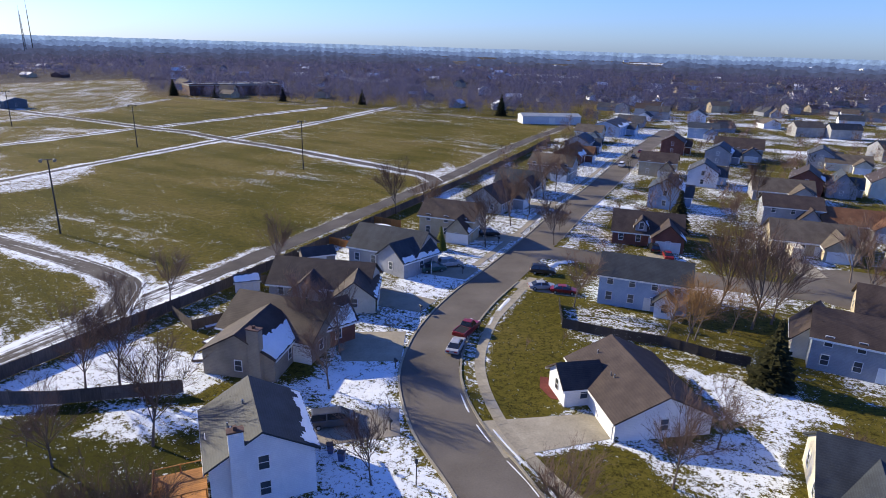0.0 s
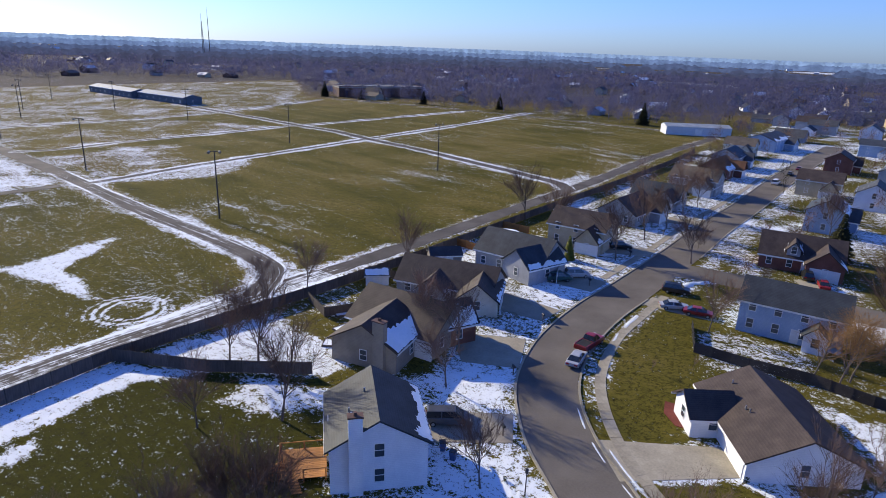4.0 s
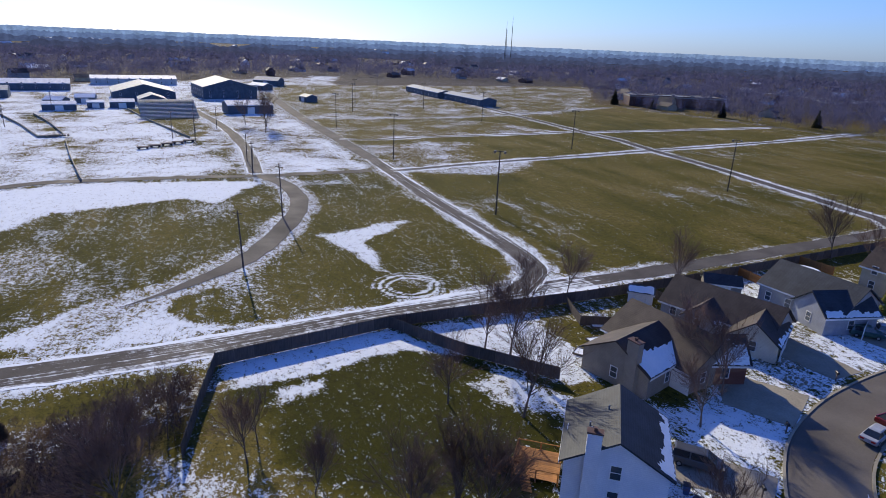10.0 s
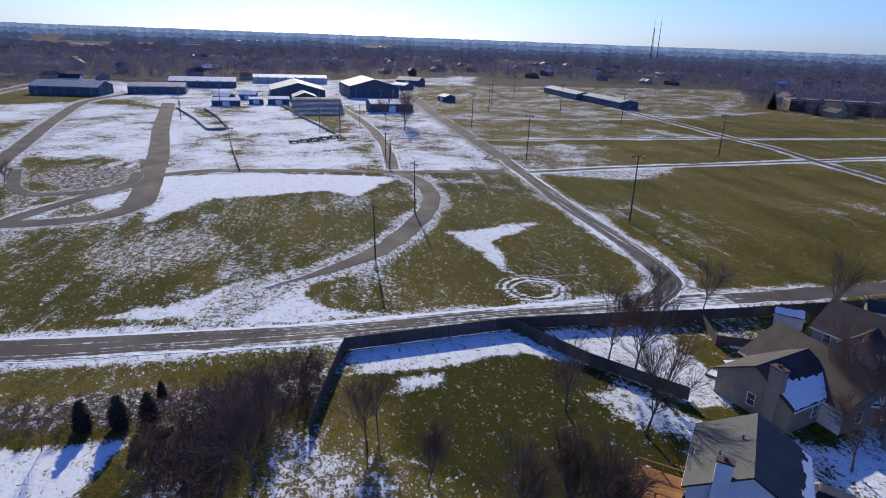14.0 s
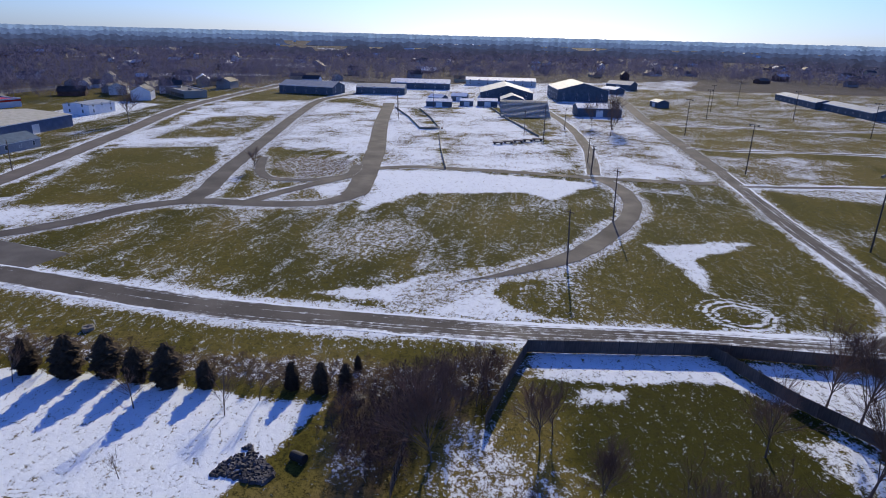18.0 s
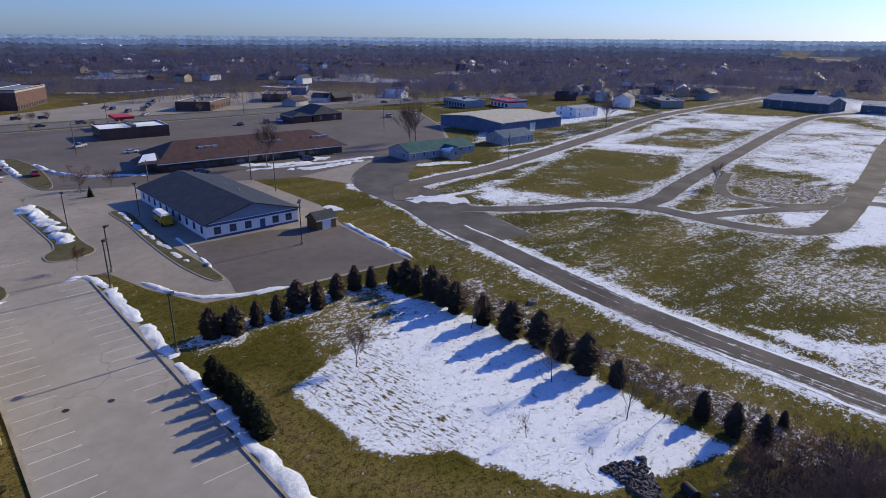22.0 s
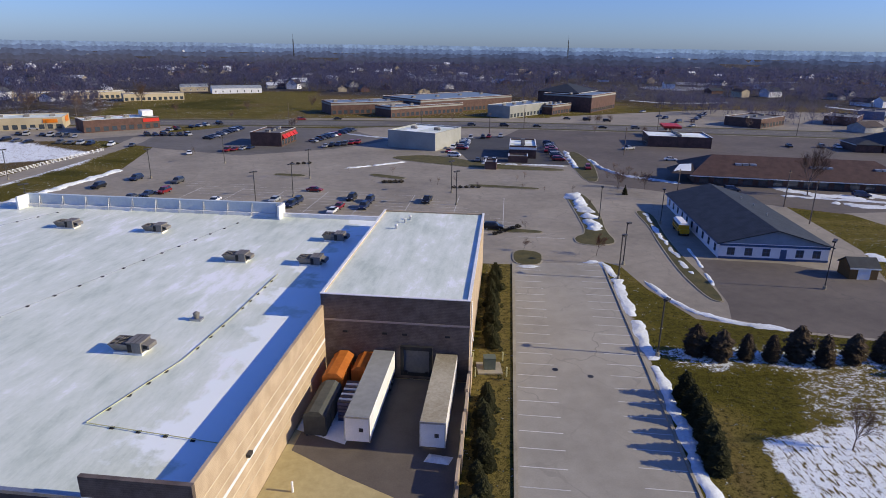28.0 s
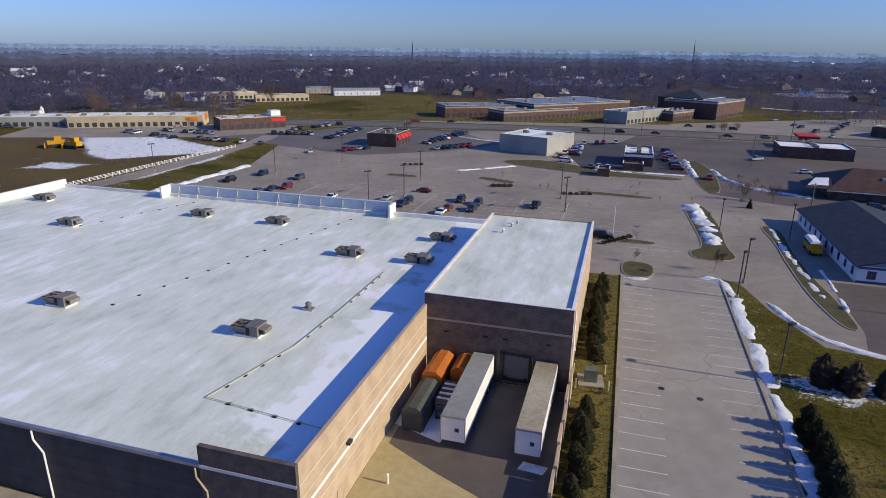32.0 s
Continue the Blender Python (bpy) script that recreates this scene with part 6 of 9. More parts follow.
# ---- trees ----
def bare_tree(seed, h, spread=0.42, lift=0.75, name="bare_tree", twig=TWIG, label="leafless tree with fine dark twigs", levels=(9, 6, 7, 5), trunk=0.24, stems=1):
    """Trunk, limbs, branches and a haze of thin twigs."""
    rnd = random.Random(seed)
    t = thing(name, label, "tree", at(0, 0))
    g, c = Geo(), Geo()

    def limb(geo, a, d, length, r, sides, bends=2):
        p = Vector(a)
        pts = [p.copy()]
        for i in range(bends):
            d = (d + Vector((rnd.uniform(-0.14, 0.14), rnd.uniform(-0.14, 0.14), 0.07))).normalized()
            q = p + d * length / bends
            geo.tube(p, q, r * (1 - 0.42 * i / bends), r * (1 - 0.42 * (i + 1) / bends), sides, False)
            p = q
            pts.append(p.copy())
        return pts, d

    def side(d, ang):
        o = d.orthogonal().normalized()
        o.rotate(Matrix.Rotation(rnd.uniform(0, 6.283), 3, d))
        return (d * math.cos(ang) + o * math.sin(ang)).normalized()

    for s in range(stems):
        tilt = 0.05 if stems == 1 else 0.34
        lean = Vector((rnd.uniform(-tilt, tilt), rnd.uniform(-tilt, tilt), 1)).normalized()
        pts, d = limb(g, (0, 0, -0.1), lean, h * trunk, h * 0.013 / stems ** 0.4, 7)
        lead, d2 = limb(g, pts[-1], d, h * 0.5, h * 0.0075 / stems ** 0.4, 5, 3)
        for i in range(levels[0]):
            f = i / levels[0]
            a = pts[-1].lerp(lead[1 + min(1, int(f * 2))], (f * 2) % 1) if i else pts[-1]
            d1 = side(d, rnd.uniform(0.45, 1.0) * (1 - 0.3 * f))
            d1.z = max(d1.z, 0.2) + lift * 0.14
            l1, e1 = limb(g, a, d1.normalized(), h * spread * 1.15 * (1 - 0.35 * f) * rnd.uniform(0.75, 1.15), h * 0.0042 / stems ** 0.3, 4, 3)
            for j in range(levels[1]):
                b = l1[0].lerp(l1[-1], rnd.uniform(0.25, 1))
                l2, e2 = limb(c, b, (side(e1, rnd.uniform(0.35, 0.95)) + Vector((0, 0, 0.2 * lift))).normalized(), h * 0.22 * rnd.uniform(0.6, 1.2), h * 0.0017, 3)
                for k in range(levels[2]):
                    b3 = l2[0].lerp(l2[-1], rnd.uniform(0.15, 1))
                    l3, e3 = limb(c, b3, (side(e2, rnd.uniform(0.25, 0.75)) + Vector((0, 0, 0.2 * lift))).normalized(), h * 0.12 * rnd.uniform(0.6, 1.3), h * 0.0009, 3, 1)
                    for m_ in range(levels[3]):
                        a4 = l3[0].lerp(l3[-1], rnd.uniform(0.1, 1))
                        d4 = side(e3, rnd.uniform(0.25, 0.7)) * h * 0.075 * rnd.uniform(0.5, 1.3)
                        o = d4.orthogonal().normalized() * h * 0.0007
                        c.add([a4 - o, a4 + o, a4 + d4], [(0, 1, 2)])
    part("trunk", g, BARK, t)
    part("crown", c, twig, t)
    return t


def evergreen(seed, h, r, name="spruce", needle=NEEDLE, label="dark green conical spruce tree", slim=1.0, bulge=0.0):
    """A trunk with whorls of drooping boughs built from many small flat sprays."""
    rnd = random.Random(seed)
    t = thing(name, label, "tree", at(0, 0))
    part("trunk", Geo().tube((0, 0, -0.1), (0, 0, h * 0.95), h * 0.022, 0.01, 6), BARK, t)
    g = Geo()
    rows = int(11 + h * 2.2)
    for i in range(rows):
        f = i / rows
        z, rad = h * (0.06 + 0.94 * f), r * ((1 - f) ** slim * (1 - bulge) + math.sin(3.1416 * (0.16 + 0.8 * f)) ** 0.7 * bulge) * rnd.uniform(0.82, 1.12) + 0.06 * r
        n = max(5, int(15 * (1 - f) + 6))
        for j in range(n):
            a = 6.283 * (j + rnd.random()) / n
            L = rad * rnd.uniform(0.72, 1.15)
            out, sidev = Vector((math.cos(a), math.sin(a), 0)), Vector((-math.sin(a), math.cos(a), 0))
            tip = out * L + Vector((0, 0, z - L * 0.28 + rnd.uniform(-0.1, 0.1)))
            root = Vector((0, 0, z + 0.12 * h / rows))
            w = max(0.12, L * 0.3)
            mid = root.lerp(tip, 0.55)
            g.add([root, mid + sidev * w + Vector((0, 0, -0.05)), tip, mid - sidev * w + Vector((0, 0, -0.05)), mid + Vector((0, 0, 0.16 * w + 0.05))], [(0, 1, 4), (1, 2, 4), (2, 3, 4), (3, 0, 4)])
            for s in (-1, 1):
                b0 = root.lerp(tip, rnd.uniform(0.45, 0.8))
                g.add([b0, b0 + sidev * s * w * 1.3 + out * w * 0.5 + Vector((0, 0, -0.12)), b0 + out * w * 0.9], [(0, 1, 2)])
    part("foliage", g, needle, t)
    return t


def shrub(seed, h, r, name, needle, label):
    rnd = random.Random(seed)
    t = thing(name, label, "shrub", at(0, 0))
    g, s = Geo(), Geo()
    for i in range(5):
        s.tube((0, 0, 0), (rnd.uniform(-r, r) * 0.4, rnd.uniform(-r, r) * 0.4, h * 0.7), 0.03, 0.01, 4)
    for i in range(260):
        a, u, q = rnd.uniform(0, 6.283), rnd.random(), rnd.random() ** 0.4
        p = Vector((math.cos(a) * r * q * math.sin(u * 3.14) ** 0.6, math.sin(a) * r * q * math.sin(u * 3.14) ** 0.6, h * (0.05 + 0.95 * u)))
        d1, d2 = (Vector((rnd.uniform(-1, 1), rnd.uniform(-1, 1), rnd.uniform(-0.6, 1))).normalized() * r * 0.22 for _ in range(2))
        g.add([p - d1 * 0.5, p + d1, p + d2], [(0, 1, 2)])
    part("stems", s, BARK, t)
    part("foliage", g, needle, t)
    return t


def plant(proto, spots, yaw=True, seed=1, grow=1.0):
    """The first spot takes the thing itself, the others its copies: (x, y, scale)."""
    rnd = random.Random(seed)
    for i, (x, y, s) in enumerate(spots):
        m = at(x, y, rnd.uniform(0, 360) if yaw else 0, 0, s * grow * rnd.uniform(0.93, 1.07))
        if i == 0:
            proto.matrix_basis = m
        else:
            copy_thing(proto, m)


BRUSH = surface("dark_brush", (0.05, 0.034, 0.034), (0.1, 0.07, 0.064), 3, 0.95, spec=0.03, bump=0, vary=0.2)
BRONZE = surface("bronze_needles", (0.04, 0.03, 0.02), (0.105, 0.078, 0.05), 2.5, 0.85, spec=0.03, bump=0, vary=0.2)
OAK = bare_tree(11, 10.0, 0.44, levels=(11, 7, 7, 5), trunk=0.17)
ASH = bare_tree(23, 10.0, 0.42, 1.1, levels=(12, 7, 7, 5), trunk=0.18)
MAPLE = bare_tree(37, 10.0, 0.46, 0.5, levels=(12, 7, 7, 5), trunk=0.12)
SAPLING = bare_tree(41, 5.0, 0.4, 1.3, label="young leafless tree with thin twigs", levels=(7, 5, 4, 3), trunk=0.25)
THICKET = bare_tree(53, 6.0, 0.42, 1.0, name="bare_shrub", label="many-stemmed leafless shrub with fine twigs", levels=(3, 4, 5, 3), trunk=0.2, stems=8)
GOLDEN = bare_tree(67, 10.0, 0.36, -0.7, twig=WILLOW, label="leafless tree with golden-brown twigs", levels=(10, 6, 6, 4), trunk=0.22)
VASE = bare_tree(83, 10.0, 0.5, 1.1, label="broad vase-shaped leafless tree with dense fine twigs", levels=(15, 8, 8, 6), trunk=0.1)
plant(VASE, [(-47.4, 16.7, 0.92), (-37.1, 29.4, 0.5), (-27.8, 32.7, 0.82), (-25.4, 35.3, 0.8), (-23.0, 37.0, 0.86), (-56.6, 21.4, 0.5)], seed=14, grow=1.2)
plant(OAK, [(-42.1, 63.4, 0.85), (-43.3, 89.3, 0.65), (-37.5, 49.5, 0.62), (-47.5, 30.4, 0.45), (-45.5, 27.8, 0.52), (-13.4, 65.3, 0.68), (-13.5, 74, 0.75), (23, 49.1, 0.68), (21.8, 92.5, 0.65), (24, 126, 0.8), (52, 88, 1.0), (-6.2, 48.3, 0.6), (9, 123, 0.8),
            (22, 152, 0.8), (33, 178, 0.8), (-228, 160, 1.0), (-300, -38, 1.1), (-214, -100, 1.1), (-228, -104, 1.0), (68, 140, 0.7), (30, 55.5, 0.5), (88, 168, 0.8), (72, 96, 0.9), (-255, 168, 0.9), (-12, 148, 0.9), (40, 205, 0.8), (-60, -36, 0.35), (43.0, -445.0, 1.00), (120.0, -400.0, 0.80), (98.0, -408.0, 0.90), (72.0, -402.0, 0.80), (60.0, -396.0, 0.70), (140.0, -395.0, 0.90), (20.0, -392.0, 0.50), (-20.0, -395.0, 0.50), (150.0, -430.0, 1.00), (-60.0, -408.0, 0.60)], seed=2, grow=1.36)
plant(ASH, [(-29.4, 53.2, 1.05), (-38, 63.5, 0.75), (-29, 104, 0.7), (-19.5, 78, 0.6), (10, 41, 0.6), (44, 90, 1.05), (48, 86, 1.0), (16, 140, 0.85), (28, 168, 0.8), (40, 196, 0.85), (-244, 172, 1.1), (60, 158, 0.7), (77, 108, 0.8), (84, 100, 0.8), (-3, 138, 0.7), (-160, -126, 0.8), (-190, 8, 0.4)], seed=3, grow=1.33)
plant(MAPLE, [(-57.5, 18.6, 0.55), (-59, 22, 0.45), (-54.5, 22.5, 0.5), (-36, 22, 0.6), (-49.5, 77, 0.7), (-51, 88, 0.85), (36, 118, 0.5), (29, 141, 0.55), (27, 137, 0.55), (43, 54, 0.55), (-113, -152, 0.75), (-119, -147, 0.7), (48, 145, 0.8), (91, 130, 0.9), (66, 178, 0.9), (104, 205, 0.9), (120, 215, 0.9), (16, 190, 0.9), (8, 175, 0.8), (-357.8, -203.8, 0.70), (-488.7, -132.3, 0.63), (-245.1, -270.0, 0.61), (-198.4, -299.1, 0.59), (-202.4, -295.0, 0.63), (-207.8, -292.5, 0.68), (-474.9, -136.7, 0.74), (-464.3, -143.0, 0.69), (-177.5, -261.7, 0.52), (-38.2, -320.8, 0.78), (-198.4, -291.5, 0.75), (-196.3, -248.4, 0.55), (-268.3, -253.9, 0.72), (-454.8, -106.4, 0.57), (-126.7, -327.4, 0.52), (-405.4, -138.1, 0.68), (-35.9, -313.5, 0.64), (-276.0, -251.3, 0.53), (-537.0, -96.6, 0.74), (-9.5, -367.6, 0.49)], seed=4, grow=1.3)
plant(GOLDEN, [(40, 88, 0.8), (44, 84, 0.75), (38, 84, 0.75), (35.3, 79.2, 0.95), (32.5, 80.2, 0.85), (37.5, 81.5, 0.95), (-59, 12.5, 0.33), (-55.5, 9.5, 0.35), (-60.5, 15, 0.38)], seed=5, grow=1.25)
plant(SAPLING, [(-42, 52.5, 0.55), (-58.7, 23.3, 1.3), (-54.8, 24.6, 1.5), (-58.8, 25.5, 1.4), (-56.5, 26.9, 1.6), (-60.5, 27.7, 1.3), (-50.8, 10.2, 0.9), (-51.3, 11.4, 0.8), (-55.9, 8.3, 0.7), (-58.3, 9.6, 0.7), (-54.2, 6.3, 0.6), (-39, 31, 1.1), (-61.6, -2.5, 1.2), (-63.4, 1.3, 1.3), (-63.5, -2.5, 1.5), (-66, -12, 1.6), (-76, -26, 1.4), (-79, -22, 0.8), (-54, -12, 0.75), (-45, -28, 0.6), (-58.8, -122.2, 0.7), (-64.6, -119.5, 0.7), (-73.5, -52.5, 1.1), (12, 77, 0.6), (17.5, 79, 0.7), (30, 135, 0.7), (-90, -133, 0.7), (-96, -150, 0.6), (-88, -152, 0.6), (-83, -157, 0.6), (-72, -164, 0.6), (-60, -172, 0.6), (-53, -190, 0.7), (-40, -196, 0.6), (-94, -41, 0.9), (-97, -38, 0.8), (-61.5, -170.6, 0.75), (-67.4, -169.8, 0.75), (-86.2, -167.0, 0.75), (-90.7, -170.4, 0.75), (8.0, -248.2, 0.75)], seed=6, grow=1.2)
plant(THICKET, [(-56.6, 17.2, 0.75), (-54.8, 20.6, 0.7), (-60.1, 17.7, 0.65), (-58, 20.2, 0.75), (-66, 18, 0.6), (-71, 6, 0.55), (-74, 0, 0.5), (-77, -6, 0.5), (-82, -14, 0.55), (-86, -22, 0.6), (-89, -28, 0.6), (-95, -36, 0.6), (-68, 11, 0.5), (-60.7, 46.6, 0.8), (-55.0, 61.0, 0.85), (-64.5, 13, 0.5), (-67, 8, 0.5), (-70, 3, 0.5), (-72, -2, 0.5), (-75, -7, 0.5), (-78, -12, 0.55), (-80, -17, 0.55), (-83, -22, 0.6), (-85, -27, 0.6), (-88, -32, 0.6), (-91, -37, 0.65),
                (-93, -41, 0.6), (-110, -148, 0.75), (-117.6, -164.1, 1.25), (-118.9, -157.9, 1.25), (-124.9, -159.7, 1.25), (-128.3, -175.5, 1.25), (-129.3, -168.7, 1.25), (-116, -155, 0.7), (-62.5, 18, 0.7), (-64, 31, 0.8), (-66, 27, 0.7), (-65, 22, 0.7), (-68, 15, 0.6), (-84.5, -36.5, 0.75), (-79, -24, 0.8), (-77, -20.5, 0.7), (-66.5, 0.5, 0.7), (-64.8, 3, 0.7), (-53.5, 3.5, 0.4), (-40, 4, 0.6), (-67.8, 4.7, 0.41), (-80.0, -16.3, 0.34), (-62.7, 19.1, 0.38), (-66.0, 4.9, 0.43), (-87.8, -30.0, 0.47), (-65.0, 9.6, 0.52), (-76.7, -11.3, 0.47), (-63.5, 15.5, 0.46), (-71.6, 1.1, 0.52), (-75.0, -8.5, 0.52), (-82.7, -24.0, 0.41), (-86.9, -28.2, 0.54), (-90.4, -32.1, 0.35), (-65.6, 5.9, 0.42), (-82.0, -17.9, 0.44), (-73.4, -3.6, 0.45), (-78.2, -14.9, 0.48), (-89.0, -34.5, 0.55), (-84.1, -21.0, 0.52), (-89.8, -36.3, 0.45), (-85.4, -24.0, 0.51), (-80.2, -14.1, 0.33), (-86.3, -30.8, 0.34), (-87.1, -28.2, 0.35), (-68.6, 1.5, 0.52), (-63.8, 16.9, 0.33), (-85.1, -24.2, 0.52), (-91.7, -37.0, 0.55), (-71.7, 0.7, 0.46), (-65.3, 17.8, 0.41), (-82.0, -16.7, 0.33), (-89.3, -31.5, 0.54), (-89.9, -32.9, 0.43), (-77.0, -11.1, 0.46)], seed=7, grow=0.78)
RED_OAK = bare_tree(71, 5.0, 0.4, 0.8, twig=RUSSET, label="small oak holding russet leaves", levels=(8, 6, 8, 9), trunk=0.3)
plant(RED_OAK, [(-70.2, -99.0, 0.85), (-57.4, -106.3, 0.6), (55, 170, 0.8)], seed=8)
SPRUCE = evergreen(5, 5.0, 1.7)
CEDAR = evergreen(6, 4.4, 1.55, "red_cedar", BRONZE, "rounded dark bronze-green cedar of a planted row", 0.5, 0.75)
SPRUCE_SLIM = evergreen(9, 4.4, 1.25, "red_cedar", BRONZE, "slim dark bronze-green cedar of a planted row", 0.6, 0.55)
YEW = evergreen(15, 4.0, 1.6, "arborvitae", slim=0.45, label="broad dark evergreen of the hedge row")
plant(CEDAR, [(-80.6, -30.2, 0.95), (-59.2, -58.6, 0.75), (-61.4, -56.2, 0.7), (-71.2, -52.7, 0.9), (-77.8, -49.6, 0.75), (-86.7, -41.5, 0.85), (-83.9, -35.6, 0.95), (-75.9, -20, 0.9), (-74.8, -15.6, 0.95), (-70.2, -8.6, 0.9), (-72.4, -12.2, 0.7), (-68.4, -4.4, 0.6), (-82.3, -33, 0.8), (-78.4, -25, 0.75)], seed=19, grow=1.2)
plant(SPRUCE, [(118, 204, 1.0), (42.6, 69.6, 1.45), (55, 139, 1.7), (-109, -143, 0.5), (-205, 468, 2.0), (-118, 448, 1.7), (34, 392, 2.2), (-170, 458, 1.6), (-60, 440, 1.9)], seed=9, grow=1.12)
plant(SPRUCE_SLIM, [(-64.7, -55.2, 0.7), (-67.6, -53.7, 0.8), (-73.4, -50.4, 0.85), (-81.9, -48.8, 0.9), (-84.3, -46.9, 0.75), (-86.5, -44, 0.7), (-62.6, 11.2, 0.75), (-63.2, 8.4, 0.75), (-65, 5.2, 0.7), (-66.8, 13.5, 0.4), (-85.5, -39, 0.9), (-61, -57.5, 0.6)], seed=10, grow=1.32)
plant(YEW, [(-50.2, -50.2, 0.9), (-49.2, -47.8, 0.95), (-48.0, -45.2, 1.0), (-46.6, -42.8, 1.0), (-45.2, -40.4, 1.05), (-43.9, -38.2, 1.0)] + [(*w2(20.9 + 0.5 * math.sin(i * 2.1), 71 - i * 1.75), 0.72 + 0.14 * math.sin(i * 1.7)) for i in range(38) if not 16.5 < i < 23.5], seed=11)
GOLD_SPRUCE = evergreen(21, 5.0, 1.5, "golden_conifer", NEEDLE_GOLD, "bright golden-green conifer in a front yard")
plant(GOLD_SPRUCE, [(-0.5, 120.5, 1.0)])
HEDGE = shrub(3, 2.2, 1.2, "evergreen_shrub", surface("mixed_evergreen", (0.02, 0.03, 0.01), (0.075, 0.08, 0.025), 3, 0.85, bump=0), "rounded evergreen shrub in a planting strip")
plant(HEDGE, [(*w2(22.4, 64 - i * 7.5), 0.55) for i in range(8)] + [(17.9, 63.8, 0.5), (19.3, 56.2, 0.5), (-4, 50, 0.4)], seed=12)
LOWBUSH = shrub(8, 0.8, 0.9, "low_bush", surface("dull_bush", (0.03, 0.026, 0.02), (0.07, 0.06, 0.04), 3, 0.9, bump=0), "low dark winter bush on an island")
plant(LOWBUSH, [(-61 + 1.5 * i, -120.5 + 0.7 * i, 0.9) for i in range(-2, 4)] + [(-72 + 1.8 * i, -163.5 - 0.4 * i, 0.9) for i in range(5)] + [(-52 + 1.7 * i, -177 - 0.3 * i, 1.1) for i in range(4)] + [(-30 + 2 * i, -216, 1.0) for i in range(4)], seed=13)


# ---- woods and town in the distance ----
def far_woods(name, spots, template_seed, h0, h1, n_tri, wide, label, material, thick=1.0):
    """Many leafless crowns as one mesh: stems, and boughs that spread from inside a rounded crown to its uneven outline."""
    rnd = np.random.RandomState(template_seed)
    count = len(spots)
    h = rnd.uniform(h0, h1, count)[:, None]
    a, up = rnd.rand(count, n_tri) * 2 * np.pi, rnd.uniform(-0.95, 1.0, (count, n_tri))
    flat = np.sqrt(1 - up ** 2)
    out = np.stack([np.cos(a) * flat * wide, np.sin(a) * flat * wide, up * 0.48], -1) * h[..., None]
    middle = np.stack([spots[:, :1] + 0 * a, spots[:, 1:2] + 0 * a, 0.5 * h + 0 * a], -1)
    q0 = rnd.uniform(0.05, 0.85, (count, n_tri))[..., None]
    q1 = q0 + rnd.uniform(0.12, 0.26, (count, n_tri))[..., None]
    bend = rnd.randn(count, n_tri, 3) * 0.05 * h[..., None]
    lo, hi = middle + out * q0, middle + out * q1 + bend
    stem = np.arange(n_tri)[None, :, None] < 1
    foot = middle + rnd.randn(count, n_tri, 3) * np.array([0.03, 0.03, 0]) * h[..., None]
    lo, hi = np.where(stem, foot * np.array([1, 1, 0]), lo), np.where(stem, foot, hi)
    lo[..., 2], hi[..., 2] = np.maximum(lo[..., 2], 0), np.maximum(hi[..., 2], 0.3)
    b = rnd.rand(count, n_tri) * 2 * np.pi
    w = (h * rnd.uniform(0.005, 0.014, (count, n_tri)) * np.where(stem[..., 0], 1.0, thick))[..., None] * np.stack([np.cos(b), np.sin(b), np.zeros_like(b)], -1)
    tri = np.stack([lo - w, lo + w, hi], 2).reshape(-1, 3)
    me = bpy.data.meshes.new(name)
    n = len(tri) // 3
    me.vertices.add(len(tri))
    me.vertices.foreach_set("co", tri.astype(np.float32).ravel())
    me.loops.add(len(tri))
    me.loops.foreach_set("vertex_index", np.arange(len(tri)))
    me.polygons.add(n)
    me.polygons.foreach_set("loop_start", np.arange(n) * 3)
    me.update()
    me.materials.append(material)
    tone = np.repeat(rnd.rand(count), n_tri * 3).astype(np.float32)
    me.attributes.new("tone", "FLOAT", "POINT").data.foreach_set("value", tone)
    return tagged(new(name, me), label, "woods", kind="stuff")


CLEAR = [(40, 20), (-60, 10), (-45, 60), (25, 225), (80, 345), (76, 372), (-20, 402), (-190, 458), (-330, 660), (-560, 470), (-520, 70), (-385, -25), (-420, -70), (-330, -190), (-270, -330), (-300, -400), (-220, -400), (-60, -575), (70, -560), (60, -420), (200, -380), (300, -300), (200, -60)]
HOMES = [(-20, 60), (20, 235), (90, 420), (420, 470), (430, 120), (60, 20)]


def scatter(r0, r1, per, seed, keep):
    rnd = np.random.RandomState(seed)
    n = int(per * (r1 * r1 - r0 * r0))
    r = np.sqrt(rnd.uniform(r0 * r0, r1 * r1, n))
    a = np.radians(rnd.uniform(-44, 212, n))
    p = np.stack([-np.sin(a) * r, np.cos(a) * r], 1)
    return p[keep(p, r)]


def in_town(p, r):
    n = lattice(p[:, 0], p[:, 1], 130, 31)
    return (inside(p[:, 0], p[:, 1], CLEAR) < -6) & (inside(p[:, 0], p[:, 1], HOMES) < 0) & (n > 0.22)


near_p = scatter(170, 800, 0.024, 61, in_town)
mid_p = scatter(800, 1250, 0.0115, 62, lambda p, r: lattice(p[:, 0], p[:, 1], 160, 32) > 0.16)
home_p = scatter(120, 560, 0.0055, 64, lambda p, r: (inside(p[:, 0], p[:, 1], HOMES) > 4) & (off_line(p[:, 0], p[:, 1], smooth_line(STREET_MID, 12)) > 9))
close_p, next_p = (near_p[(np.hypot(near_p[:, 0], near_p[:, 1]) < 480) == k] for k in (True, False))
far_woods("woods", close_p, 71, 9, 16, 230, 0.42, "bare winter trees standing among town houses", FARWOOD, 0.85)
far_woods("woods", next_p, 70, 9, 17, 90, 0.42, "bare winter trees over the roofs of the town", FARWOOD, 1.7)
